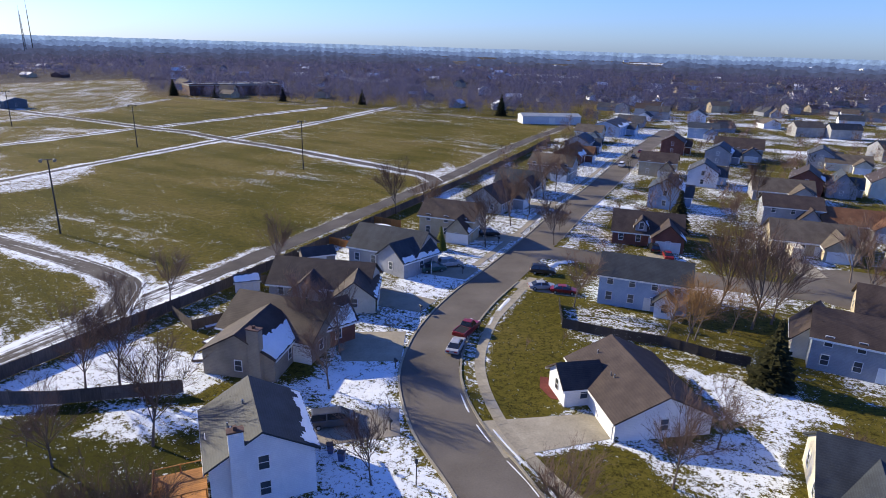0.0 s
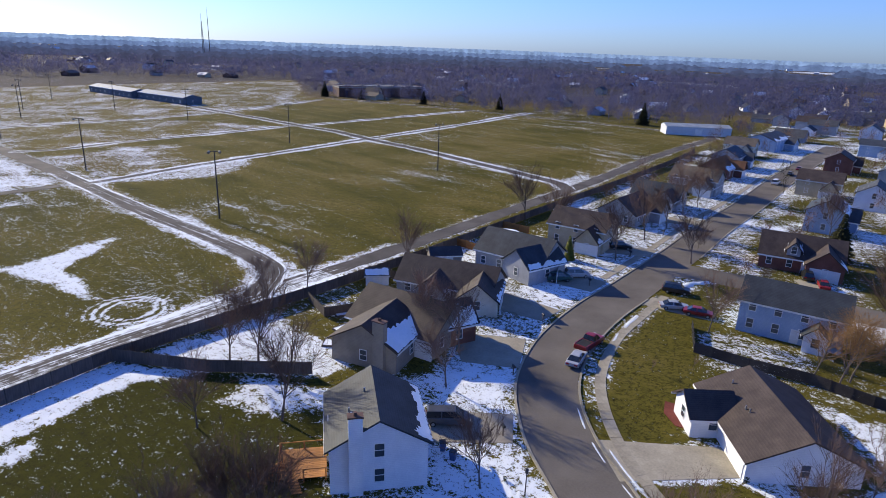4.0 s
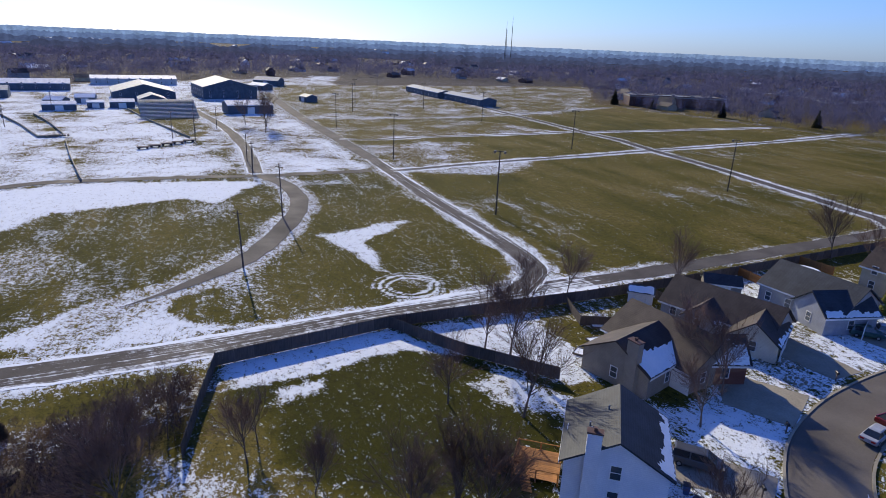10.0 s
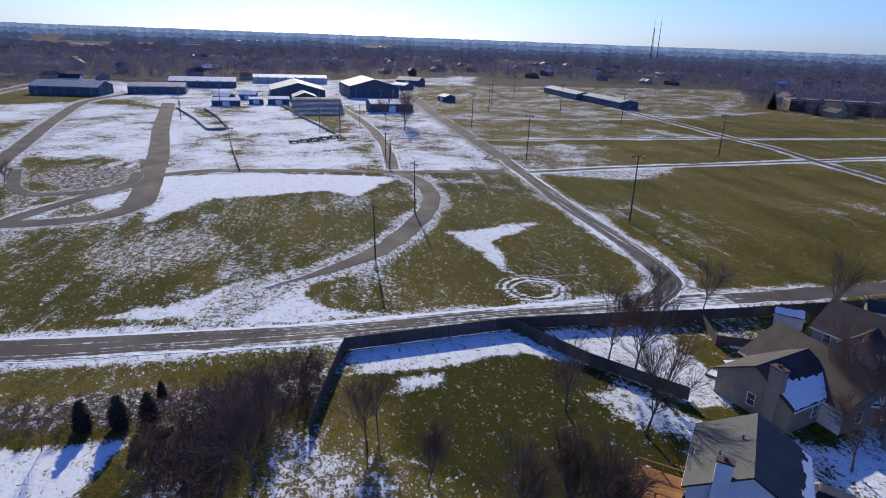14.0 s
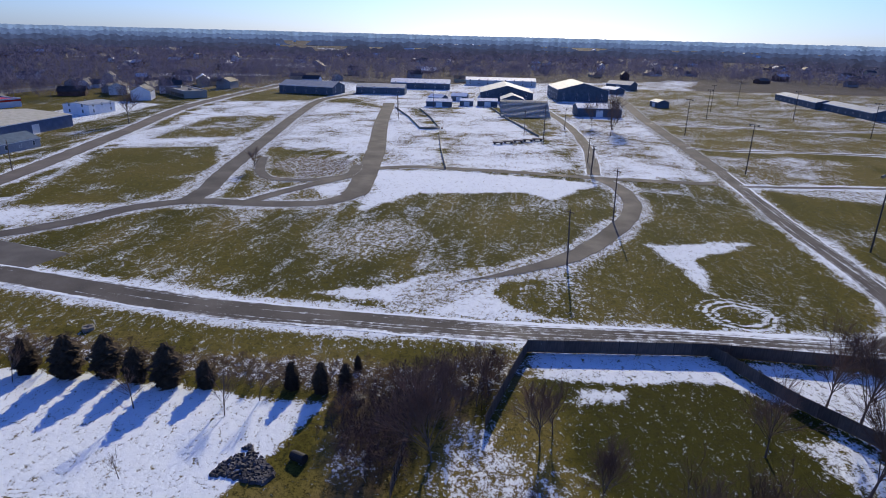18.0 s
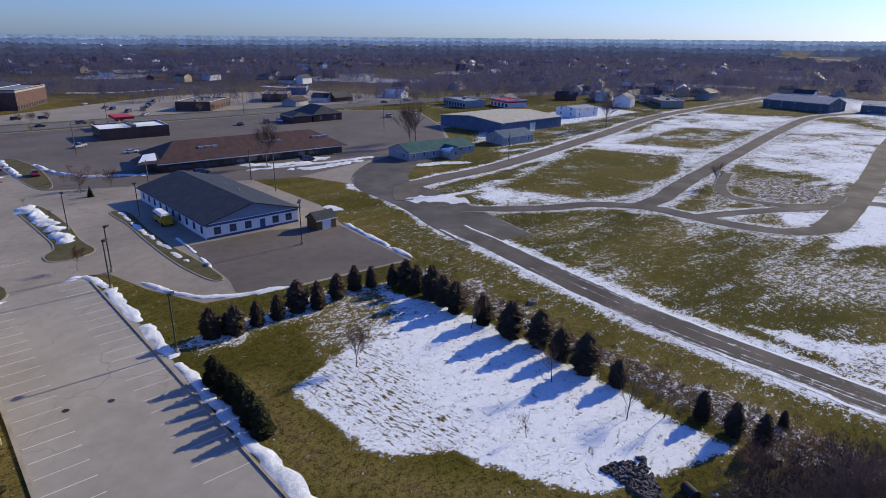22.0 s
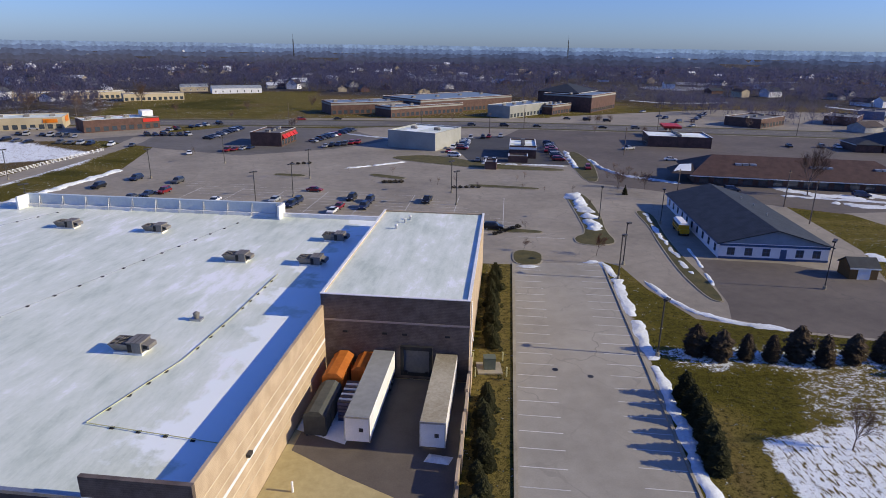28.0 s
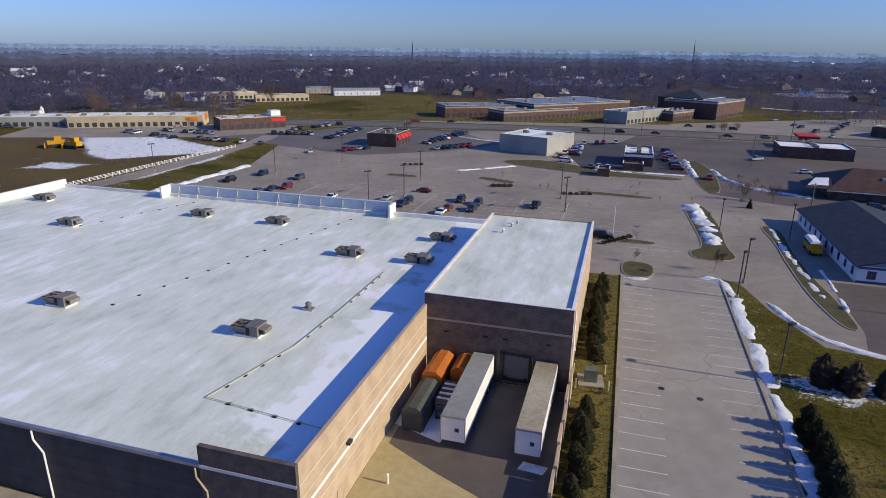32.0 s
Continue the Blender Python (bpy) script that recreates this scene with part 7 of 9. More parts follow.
rim = smooth_line([(84, 352), (74, 378), (-20, 410), (-130, 446), (-192, 466), (-262, 560), (-332, 668)], 7.0)
rim = rim + np.random.RandomState(78).randn(*rim.shape) * 4.5
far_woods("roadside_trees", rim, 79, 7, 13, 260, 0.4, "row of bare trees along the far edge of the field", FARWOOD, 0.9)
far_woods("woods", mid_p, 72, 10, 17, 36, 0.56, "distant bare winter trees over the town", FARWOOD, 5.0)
far_woods("woods", home_p, 74, 5, 10.5, 240, 0.4, "bare garden trees between the houses", TWIG, 1.3)
pines = np.concatenate([scatter(430, 1300, 0.00016, 65, in_town), scatter(200, 480, 0.0006, 66, lambda p, r: inside(p[:, 0], p[:, 1], HOMES) > 4)])
far_woods("evergreens", pines, 75, 7, 13, 120, 0.24, "scattered dark evergreens in the town", NEEDLE)


def far_town(name, spots, seed, label, walls, roofs, size=(9, 16)):
    """Small gabled houses seen far off among the trees, as one mesh."""
    rnd = np.random.RandomState(seed)
    me, v, f, mi = bpy.data.meshes.new(name), [], [], []
    for x, y in spots:
        L, W, e, up, yaw = rnd.uniform(*size), rnd.uniform(7, 11), rnd.choice([2.8, 3.0, 5.2]), rnd.uniform(2, 3.4), rnd.choice([66, -24, 0, 90]) + rnd.uniform(-5, 5)
        c, s = math.cos(radians(yaw)), math.sin(radians(yaw))
        pts = [(a * L / 2, b * W / 2, z) for z in (0, e) for a, b in ((-1, -1), (1, -1), (1, 1), (-1, 1))] + [(-L / 2, 0, e + up), (L / 2, 0, e + up)]
        pts += [(a * (L / 2 + 0.4), b * (W / 2 + 0.5), e - 0.2) for a, b in ((-1, -1), (1, -1), (1, 1), (-1, 1))] + [(-L / 2 - 0.4, 0, e + up + 0.15), (L / 2 + 0.4, 0, e + up + 0.15)]
        n = len(v)
        v += [(x + a * c - b * s, y + a * s + b * c, z) for a, b, z in pts]
        wall, roof = rnd.randint(len(walls)), len(walls) + rnd.randint(len(roofs))
        for q, k in (((0, 1, 5, 4), wall), ((1, 2, 6, 5), wall), ((2, 3, 7, 6), wall), ((3, 0, 4, 7), wall), ((4, 8, 7), wall), ((5, 6, 9), wall), ((10, 11, 15, 14), roof), ((12, 13, 14, 15), roof)):
            f.append(tuple(n + i for i in q))
            mi.append(k)
    me.from_pydata(v, [], f)
    for m_ in walls + roofs:
        me.materials.append(m_)
    me.polygons.foreach_set("material_index", mi)
    return tagged(new(name, me), label, "houses", kind="stuff")


WALLS = [SIDING["white"], SIDING["tan"], SIDING["grey"], BRICK]
ROOFS = [SHINGLE["grey"], SHINGLE["brown"], SHINGLE["dark"], METAL_ROOF["white"], SHINGLE["tan"]]
far_town("town_houses", scatter(330, 1300, 0.0005, 81, in_town), 82, "small town houses among bare trees", WALLS, ROOFS)
far_town("estate_houses", scatter(255, 900, 0.0016, 83, lambda p, r: (p[:, 0] > 95) & (p[:, 1] > 120) & (inside(p[:, 0], p[:, 1], [(60, 20), (95, 120), (160, 215), (150, 330), (90, 345), (160, 900), (900, 900), (900, 20)]) > 8)), 84, "closely set estate houses with grey and brown roofs", WALLS[:3] + [SIDING["slate"]], ROOFS[:3] + [SHINGLE["tan"]])
far_town("road_houses", scatter(380, 640, 0.0013, 87, lambda p, r: inside(p[:, 0], p[:, 1], [(-388, -50), (-402, -112), (-560, -150), (-620, -20), (-490, 30)]) > 0), 88, "low houses and sheds with snowy roofs beyond the road", WALLS, [METAL_ROOF["white"], SHINGLE["brown"], SHINGLE["grey"], SHINGLE["slate"]], (10, 22))
far_town("distant_sheds", scatter(1500, 4300, 0.000012, 85, lambda p, r: r > 0), 86, "long pale buildings on the horizon", [SIDING["white"], BARN_PALE], [METAL_ROOF["white"], METAL_ROOF["grey"]], (10, 26))


# ---- hazy distance behind everything ----
def horizon(radius, low, high, cover, glow, seed, label):
    """A far belt of woods, its haze painted as blue glow, with gaps where fields lie open."""
    n = 3600
    a = np.linspace(0, 2 * np.pi, n, endpoint=False)
    run = a * radius
    field = np.clip((lattice(run, run * 0, radius * 0.13, seed) + 0.5 * lattice(run, run * 0, 40, seed + 3) - 1.25 + cover) * 4, 0, 1)
    h = -2 + field * (2 + low + (high - low) * (0.4 * lattice(run, run * 0, 90, seed + 1) + 0.6 * lattice(run, run * 0, 7, seed + 2)))
    lo = [(-math.sin(q) * radius, math.cos(q) * radius, -2.5) for q in a]
    hi = [(-math.sin(q) * radius, math.cos(q) * radius, float(z)) for q, z in zip(a, h)]
    me = bpy.data.meshes.new("backdrop")
    me.from_pydata(lo + hi, [], [(i, n + i, n + (i + 1) % n, (i + 1) % n) for i in range(n)])
    m, nt, b, vec = shell("painted_haze_glow", 1.0, 0, 0.0)
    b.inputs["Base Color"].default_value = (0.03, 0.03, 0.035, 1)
    # mottled blue emission stands in for the haze over the trees
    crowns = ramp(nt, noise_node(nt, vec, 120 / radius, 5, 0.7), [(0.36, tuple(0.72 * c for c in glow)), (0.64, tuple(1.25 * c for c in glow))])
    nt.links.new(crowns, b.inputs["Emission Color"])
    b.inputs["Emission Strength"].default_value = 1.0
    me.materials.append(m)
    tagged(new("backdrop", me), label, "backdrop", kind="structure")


# painted haze: each farther belt glows paler and bluer
horizon(4780, 36, 44, 2.0, (0.17, 0.27, 0.48), 5, "woods on the horizon, haze painted as pale blue glow")
horizon(3100, 16, 30, 2.0, (0.1, 0.16, 0.32), 15, "belt of far woods, haze painted as blue glow")
horizon(2050, 9, 24, 1.15, (0.056, 0.082, 0.17), 25, "belt of woods beyond the town, haze painted as dark blue glow")
horizon(1500, 8, 20, 1.0, (0.044, 0.056, 0.11), 35, "belt of woods at the edge of the town, haze painted as dim blue glow")
horizon(1160, 6, 18, 0.85, (0.04, 0.046, 0.085), 45, "dark woods behind the houses of the town, haze painted as dim glow")

rnd_u = np.random.RandomState(44)
edge = smooth_line([(-62.5, 20), (-64.5, 12), (-68.5, 3), (-73.5, -5), (-78.5, -13), (-83.5, -23), (-88, -31), (-93, -40)], 0.6)
edge = np.concatenate([edge] * 3)
far_woods("undergrowth", edge + rnd_u.randn(len(edge), 2) * 0.9, 76, 0.8, 2.3, 90, 0.6, "tangled brown undergrowth behind the cedars", BRUSH)
brush = np.stack([rnd_u.uniform(-63, -46, 400), rnd_u.uniform(8, 32, 400)], 1)
brush = brush[inside(brush[:, 0], brush[:, 1], [(-60, 9), (-64, 19), (-62, 33), (-53, 24), (-54, 17), (-42, 12), (-40, 4), (-51, 7)]) > 0]
far_woods("undergrowth", brush, 77, 1.6, 4.6, 130, 0.45, "tangled dark brown undergrowth below the bare trees", BRUSH)


# ---- kerbs, walks and drives of the estate ----
def kerb_line(pts, label):
    line = smooth_line(pts, 2.0)
    g = Geo()
    inner, outer = side_of(line, -0.15), side_of(line, 0.15)
    n = len(line)
    for p in (inner, outer):
        g.v += [(x, y, 0.0) for x, y in p] + [(x, y, 0.15) for x, y in p]
    for i in range(n - 1):
        g.f += [(i, i + 1, n + i + 1, n + i), (n + i, n + i + 1, 3 * n + i + 1, 3 * n + i), (2 * n + i + 1, 2 * n + i, 3 * n + i, 3 * n + i + 1)]
    return tagged(new("kerb", g.mesh("kerb", CONCRETE)), label, "kerb", kind="structure")


mid_line = smooth_line(STREET_MID, 3)
kerb_line([tuple(p) for p in side_of(mid_line, 3.95)[::3]], "weathered concrete kerb of the street")
right_edge = side_of(mid_line, -3.95)
kerb_line([tuple(p) for p in right_edge[right_edge[:, 1] < 111][::3]], "weathered concrete kerb of the street")
kerb_line([tuple(p) for p in right_edge[right_edge[:, 1] > 129][::3]], "weathered concrete kerb of the street")
WALK_LINE = [(20, 39), (12.9, 47.5), (9.7, 53.0), (7.3, 58.8), (5.6, 67), (5.6, 75.2), (8.2, 86.2), (12.2, 95.3), (16.8, 105.5)]


def paved_walk(pts, width, piece, label):
    """A walk of separate concrete slabs with open joints."""
    line = smooth_line(pts, piece)
    walkway = thing("sidewalk", label, "sidewalk", at(0, 0), kind="structure")
    for a, b in zip(line, line[1:]):
        d = b - a
        L = np.linalg.norm(d)
        s = part("slab", shared(("walk", round(float(L), 1), width), lambda: Geo().box(-L / 2 + 0.015, -width / 2, 0, L / 2 - 0.015, width / 2, 0.06).mesh("slab", CONCRETE)), None, walkway)
        s.matrix_basis = at(*(a + b) / 2, math.degrees(math.atan2(d[1], d[0])))


paved_walk(WALK_LINE, 1.4, 1.55, "concrete sidewalk of separate slabs")
paved_walk([tuple(p) for p in side_of(mid_line, 6.3)[(mid_line[:, 1] > 108) & (mid_line[:, 1] < 240)][::4]], 1.4, 2.6, "concrete sidewalk past front yards")
DRIVES = [
    ([(4.6, 59.3), (19.3, 61.8), (19.0, 56.8), (7.0, 52.9)], CONCRETE, "pale concrete driveway of the ranch house"),
    ([(-13.8, 59.8), (-4.6, 61.6), (-4.0, 56.2), (-13.0, 53.8)], LOT, "damp asphalt driveway of the white house"),
    ([(-16.5, 80.5), (-5.1, 81.6), (-5.2, 72.6), (-12.8, 72.2)], CONCRETE, "wide concrete driveway half in shade"),
    ([(-10.5, 98.6), (-0.8, 93.6), (-3.4, 88.6), (-11.2, 91)], CONCRETE, "concrete driveway with melting snow"),
    ([(-4.5, 106.5), (4.2, 103.6), (7.0, 109.5), (-0.6, 113)], CONCRETE, "concrete driveway with parked cars"),
    ([(14.6, 104.5), (22, 100.5), (24.5, 96.5), (19, 98), (12.6, 100.5)], CONCRETE, "concrete parking pad beside the corner"),
    ([(46.5, 122.5), (49.5, 113.5), (43.5, 113), (42.2, 122.6)], CONCRETE, "concrete driveway of the brick house"),
    ([(7, 127.5), (16, 127.8), (18.2, 133), (8.5, 134)], CONCRETE, "concrete driveway with a dark car"),
    ([(22, 158), (30, 157), (32, 162), (24, 164)], CONCRETE, "concrete driveway of a grey house"),
    ([(70, 124), (76, 122.5), (74, 110), (69, 110)], CONCRETE, "concrete driveway by the turning circle"),
]
for i, (pts, m_, lab) in enumerate(DRIVES):
    slab("driveway", pts, -0.05, 0.04 + 0.002 * i, m_, lab, "driveway")
circle = [(78 + 13 * math.cos(a), 103 + 12 * math.sin(a)) for a in np.linspace(0, 6.283, 25)[:-1]]
slab("road", circle, -0.05, 0.026, STREET, "turning circle at the end of the side street", "road")
slab("mulch_bed", [(13.6, 64.5), (15.4, 64.0), (16.2, 66.0), (14.8, 69.2), (13.0, 69.6), (12.6, 67)], -0.02, 0.08, surface("red_mulch", (0.1, 0.022, 0.016), (0.2, 0.05, 0.035), 8, 0.95, bump=0.8), "curved flower bed with red mulch", "garden bed")
bank("snow_bank", [tuple(p) for p in side_of(mid_line, -4.7)[(mid_line[:, 1] < 80)][::2]], 0.28, 0.05, 21, "thin line of snow along the kerb")
bank("snow_bank", [tuple(p) for p in side_of(mid_line, -3.3)[(mid_line[:, 1] < 70)][::2]], 0.24, 0.05, 22, "dirty snow in the gutter")
bank("snow_bank", [tuple(p) for p in side_of(mid_line, -5.6)[(mid_line[:, 1] > 84) & (mid_line[:, 1] < 106)][::2]], 0.7, 0.08, 23, "broken snow on the grass verge")
bank("snow_bank", [(19.5, 108.5), (22, 113.5), (27, 115.2)], 1.6, 0.35, 24, "snow heap at the street corner")


# ---- fences ----
def board_fence(pts, h, label, material=FENCE, pitch=2.4):
    """Upright boards on rails between posts; one panel and one post mesh serve the whole run."""
    fence = thing("fence", label, "fence", at(*pts[0]))
    o = np.array(pts[0], float)

    def panel():
        g = Geo()
        n = 16
        for i in range(n):
            x = i * pitch / n
            g.box(x + 0.002, -0.012 + 0.004 * (i % 3), 0.03, x + pitch / n - 0.002, 0.012 + 0.004 * (i % 3), h - 0.02 * (i % 2))
        return g.box(0, 0.02, 0.35, pitch, 0.06, 0.45).box(0, 0.02, h - 0.4, pitch, 0.06, h - 0.3).mesh("panel", material)

    pm = shared(("panel", h, pitch, material.name), panel)
    post = shared(("post", h, material.name), lambda: Geo().box(-0.06, -0.06, -0.1, 0.06, 0.06, h + 0.08).box(-0.075, -0.075, h + 0.08, 0.075, 0.075, h + 0.12).mesh("post", material))
    for a, b in zip(pts, pts[1:]):
        a, b = np.array(a, float), np.array(b, float)
        d = b - a
        L = np.linalg.norm(d)
        n = max(1, round(L / pitch))
        yaw = math.degrees(math.atan2(d[1], d[0]))
        for i in range(n):
            p = a + d * i / n - o
            tagged(part("panel", pm, None, fence), kind="stuff").matrix_basis = at(*p, yaw) @ Matrix.Diagonal((L / n / pitch, 1, 1, 1))
            part("post", post, None, fence).matrix_basis = at(*p, yaw)
    return fence


board_fence(FENCE_LINE[:4], 1.9, "tall weathered board fence along the fairground")
board_fence(FENCE_LINE[3:], 1.9, "long weathered board fence behind the yards")
board_fence([(-56.3, 59.2), (-43.3, 60.2), (-30.4, 63.4)], 1.8, "weathered board fence between two yards")
board_fence([(-64.5, 36.0), (-58, 30.2), (-50.5, 23.8)], 1.9, "weathered board fence at the yard's end")
board_fence([(-55.2, 17.2), (-49, 14.2), (-43.5, 11.4)], 1.9, "board fence among the brush")
board_fence([(18.5, 84.5), (19.5, 93.5)], 1.3, "dark picket fence of a yard", DARK_STEEL, 1.8)
board_fence([(18.5, 84.5), (25, 81.5), (32, 79.5), (38, 75.5), (42, 73.8)], 1.6, "dark board fence behind the ranch house", surface("dark_fence_boards", (0.03, 0.026, 0.024), (0.07, 0.06, 0.052), 5, 0.9, vary=0.25))
board_fence([(-31, 84), (-36, 80), (-41, 85)], 1.6, "weathered board fence of a back yard")
board_fence([(-28, 98), (-36, 100)], 1.6, "weathered board fence of a back yard")
board_fence([(-17, 118), (-24, 122)], 1.7, "reddish board fence of a back yard", DECK)
board_fence([(-10, 136), (-17, 139)], 1.7, "reddish board fence of a back yard", DECK)


# ---- lamps and poles ----
def sport_light(x, y, h=16.0):
    p = thing("light_pole", "tall dark sports-field light pole with twin lamps", "light pole", at(x, y, 30), "sports lights")
    part("pole", Geo().tube((0, 0, 0), (0, 0, h), 0.2, 0.12, 10), DARK_STEEL, p)
    arm = part("crossarm", Geo().box(-1.3, -0.07, h - 0.2, 1.3, 0.07, h - 0.05), DARK_STEEL, p)
    for s in (-1, 1):
        part("lamp", Geo().tube((s * 1.1, 0, h), (s * 1.25, -0.5, h - 0.35), 0.2, 0.38, 10), UNIT_GREY, arm)
    return p


proto_pole = sport_light(-81.5, 123.5)
for x, y in ((-47.3, 200.8), (-119.3, 235.1), (-149.5, 158), (-223.2, 196.1), (-258.9, 300.5), (-197.9, 279.4), (-330, 330), (-300, 280), (-270, 250)):
    copy_thing(proto_pole, at(x, y, 30))


def wood_pole(x, y, h, lean=0.0):
    p = thing("utility_pole", "brown wooden utility pole with crossarm", "utility pole", at(x, y, 20), "utility poles")
    part("pole", Geo().tube((0, 0, -0.2), (lean, 0, h), 0.17, 0.11, 9), BARK, p)
    part("crossarm", Geo().box(-1.0 + lean, -0.06, h - 0.7, 1.0 + lean, 0.06, h - 0.55), BARK, p)
    return p


for x, y, h, l in ((-92.4, 58.6, 10.8, -0.5), (-114.5, 83.8, 12.5, -0.4), (-158.8, 106, 9, 0.4), (-164, 109.5, 9, 0), (-178, 117, 9, 0), (-226, 126, 11, 0), (-236, 122, 11, 0), (-250, 150, 10, 0), (-262, 146, 10, 0), (-330, 92, 9, 0), (-300, 84, 9, 0), (-345, 118, 10, 0)):
    wood_pole(x, y, h, l)


def lot_lamp(x, y, h=8.3, yaw=0, heads=1):
    p = thing("street_lamp", "dark square car-park lamp on a slim pole", "street lamp", at(x, y, yaw), "car-park lamps")
    part("base", Geo().tube((0, 0, 0), (0, 0, 0.7), 0.3, 0.28, 10), CONCRETE, p)
    part("pole", Geo().box(-0.08, -0.08, 0.7, 0.08, 0.08, h), DARK_STEEL, p)
    for s in ((-1, 1) if heads == 2 else (1,)):
        part("lamp_head", Geo().box(s * 0.1 if s > 0 else -1.0, -0.3, h - 0.1, 1.0 if s > 0 else -0.1, 0.3, h + 0.18), DARK_STEEL, p)
    return p


l1 = lot_lamp(-53.8, -59.7, 8.3, 200)
for x, y, a in ((-66.3, -86.2, 200), (-86.5, -122.3, 60), (-98.5, -114.5, 240), (-72.0, -92.6, 200)):
    copy_thing(l1, at(x, y, a))
l2 = lot_lamp(-98.4, -70.5, 9.0, 30, 2)
for x, y in ((-18.4, -168), (-26.3, -190.9), (-62, -160), (-58, -146), (-8, -160), (20, -205), (42, -160), (-2, -225), (60, -215)):
    copy_thing(l2, at(x, y, 30))
for x, y, h in ((-133.5, -103, 11), (-142, -118, 10), (-118, -132, 9), (-205, -58, 9), (-96, -290, 11), (-150, -285, 12), (-36, -325, 12), (60, -330, 12), (-210, -255, 12), (-270, -225, 12), (-120, -262, 11), (-250, -130, 10), (-150, -200, 11)):
    wood_pole(x, y, h)
post_lamp = thing("yard_lamp", "black yard lamp post in front yard snow", "lamp post", at(-1.9, 48.4))
part("pole", Geo().tube((0, 0, 0), (0, 0, 2.6), 0.06, 0.05, 8), DARK_STEEL, post_lamp)
part("lantern", Geo().box(-0.14, -0.14, 2.6, 0.14, 0.14, 2.95).tube((0, 0, 2.95), (0, 0, 3.1), 0.22, 0.02, 4), DARK_STEEL, post_lamp)
for x, y in ((-5.7, 70.6), (-3.2, 88.2), (-5.2, 57.2), (3.8, 106.5), (12, 126), (20.5, 145)):
    mb = thing("mailbox", "dark mailbox on a wooden post by the kerb", "mailbox", at(x, y, 30), "mailboxes")
    part("post", Geo().box(-0.06, -0.06, 0, 0.06, 0.06, 1.15), BARK, mb)
    part("box", Geo().box(-0.15, -0.3, 1.15, 0.15, 0.3, 1.35).tube((0, -0.3, 1.35), (0, 0.3, 1.35), 0.15, 0.15, 10), DARK_STEEL, mb)


def lattice_mast(x, y, h, label, w=3.0):
    p = thing("radio_mast", label, "radio mast", at(x, y))
    legs = [(w * math.cos(a), w * math.sin(a)) for a in (0.5, 2.6, 4.7)]
    g = Geo()
    for lx, ly in legs:
        part("leg", Geo().tube((lx, ly, 0), (lx * 0.35, ly * 0.35, h), 0.55, 0.45, 6), DARK_STEEL, p)
    for i in range(14):
        f0, f1 = 1 - 0.65 * i / 14, 1 - 0.65 * (i + 1) / 14
        for (ax, ay), (bx, by) in zip(legs, legs[1:] + legs[:1]):
            g.tube((ax * f0, ay * f0, h * i / 14), (bx * f1, by * f1, h * (i + 1) / 14), 0.3, 0.3, 4)
    part("bracing", g, DARK_STEEL, p)
    part("antenna", Geo().tube((0, 0, h * 0.98), (0, 0, h * 1.25), 0.5, 0.15, 6), DARK_STEEL, p)


lattice_mast(-1000, 1505, 84, "tall steel lattice radio mast on the skyline")
lattice_mast(-222, -1786, 52, "thin lattice mast on the skyline", 2.2)
lattice_mast(-933, -1539, 56, "thin lattice mast on the skyline", 2.2)
lattice_mast(-1004, 1540, 96, "thin guyed mast beside the radio mast", 0.7)


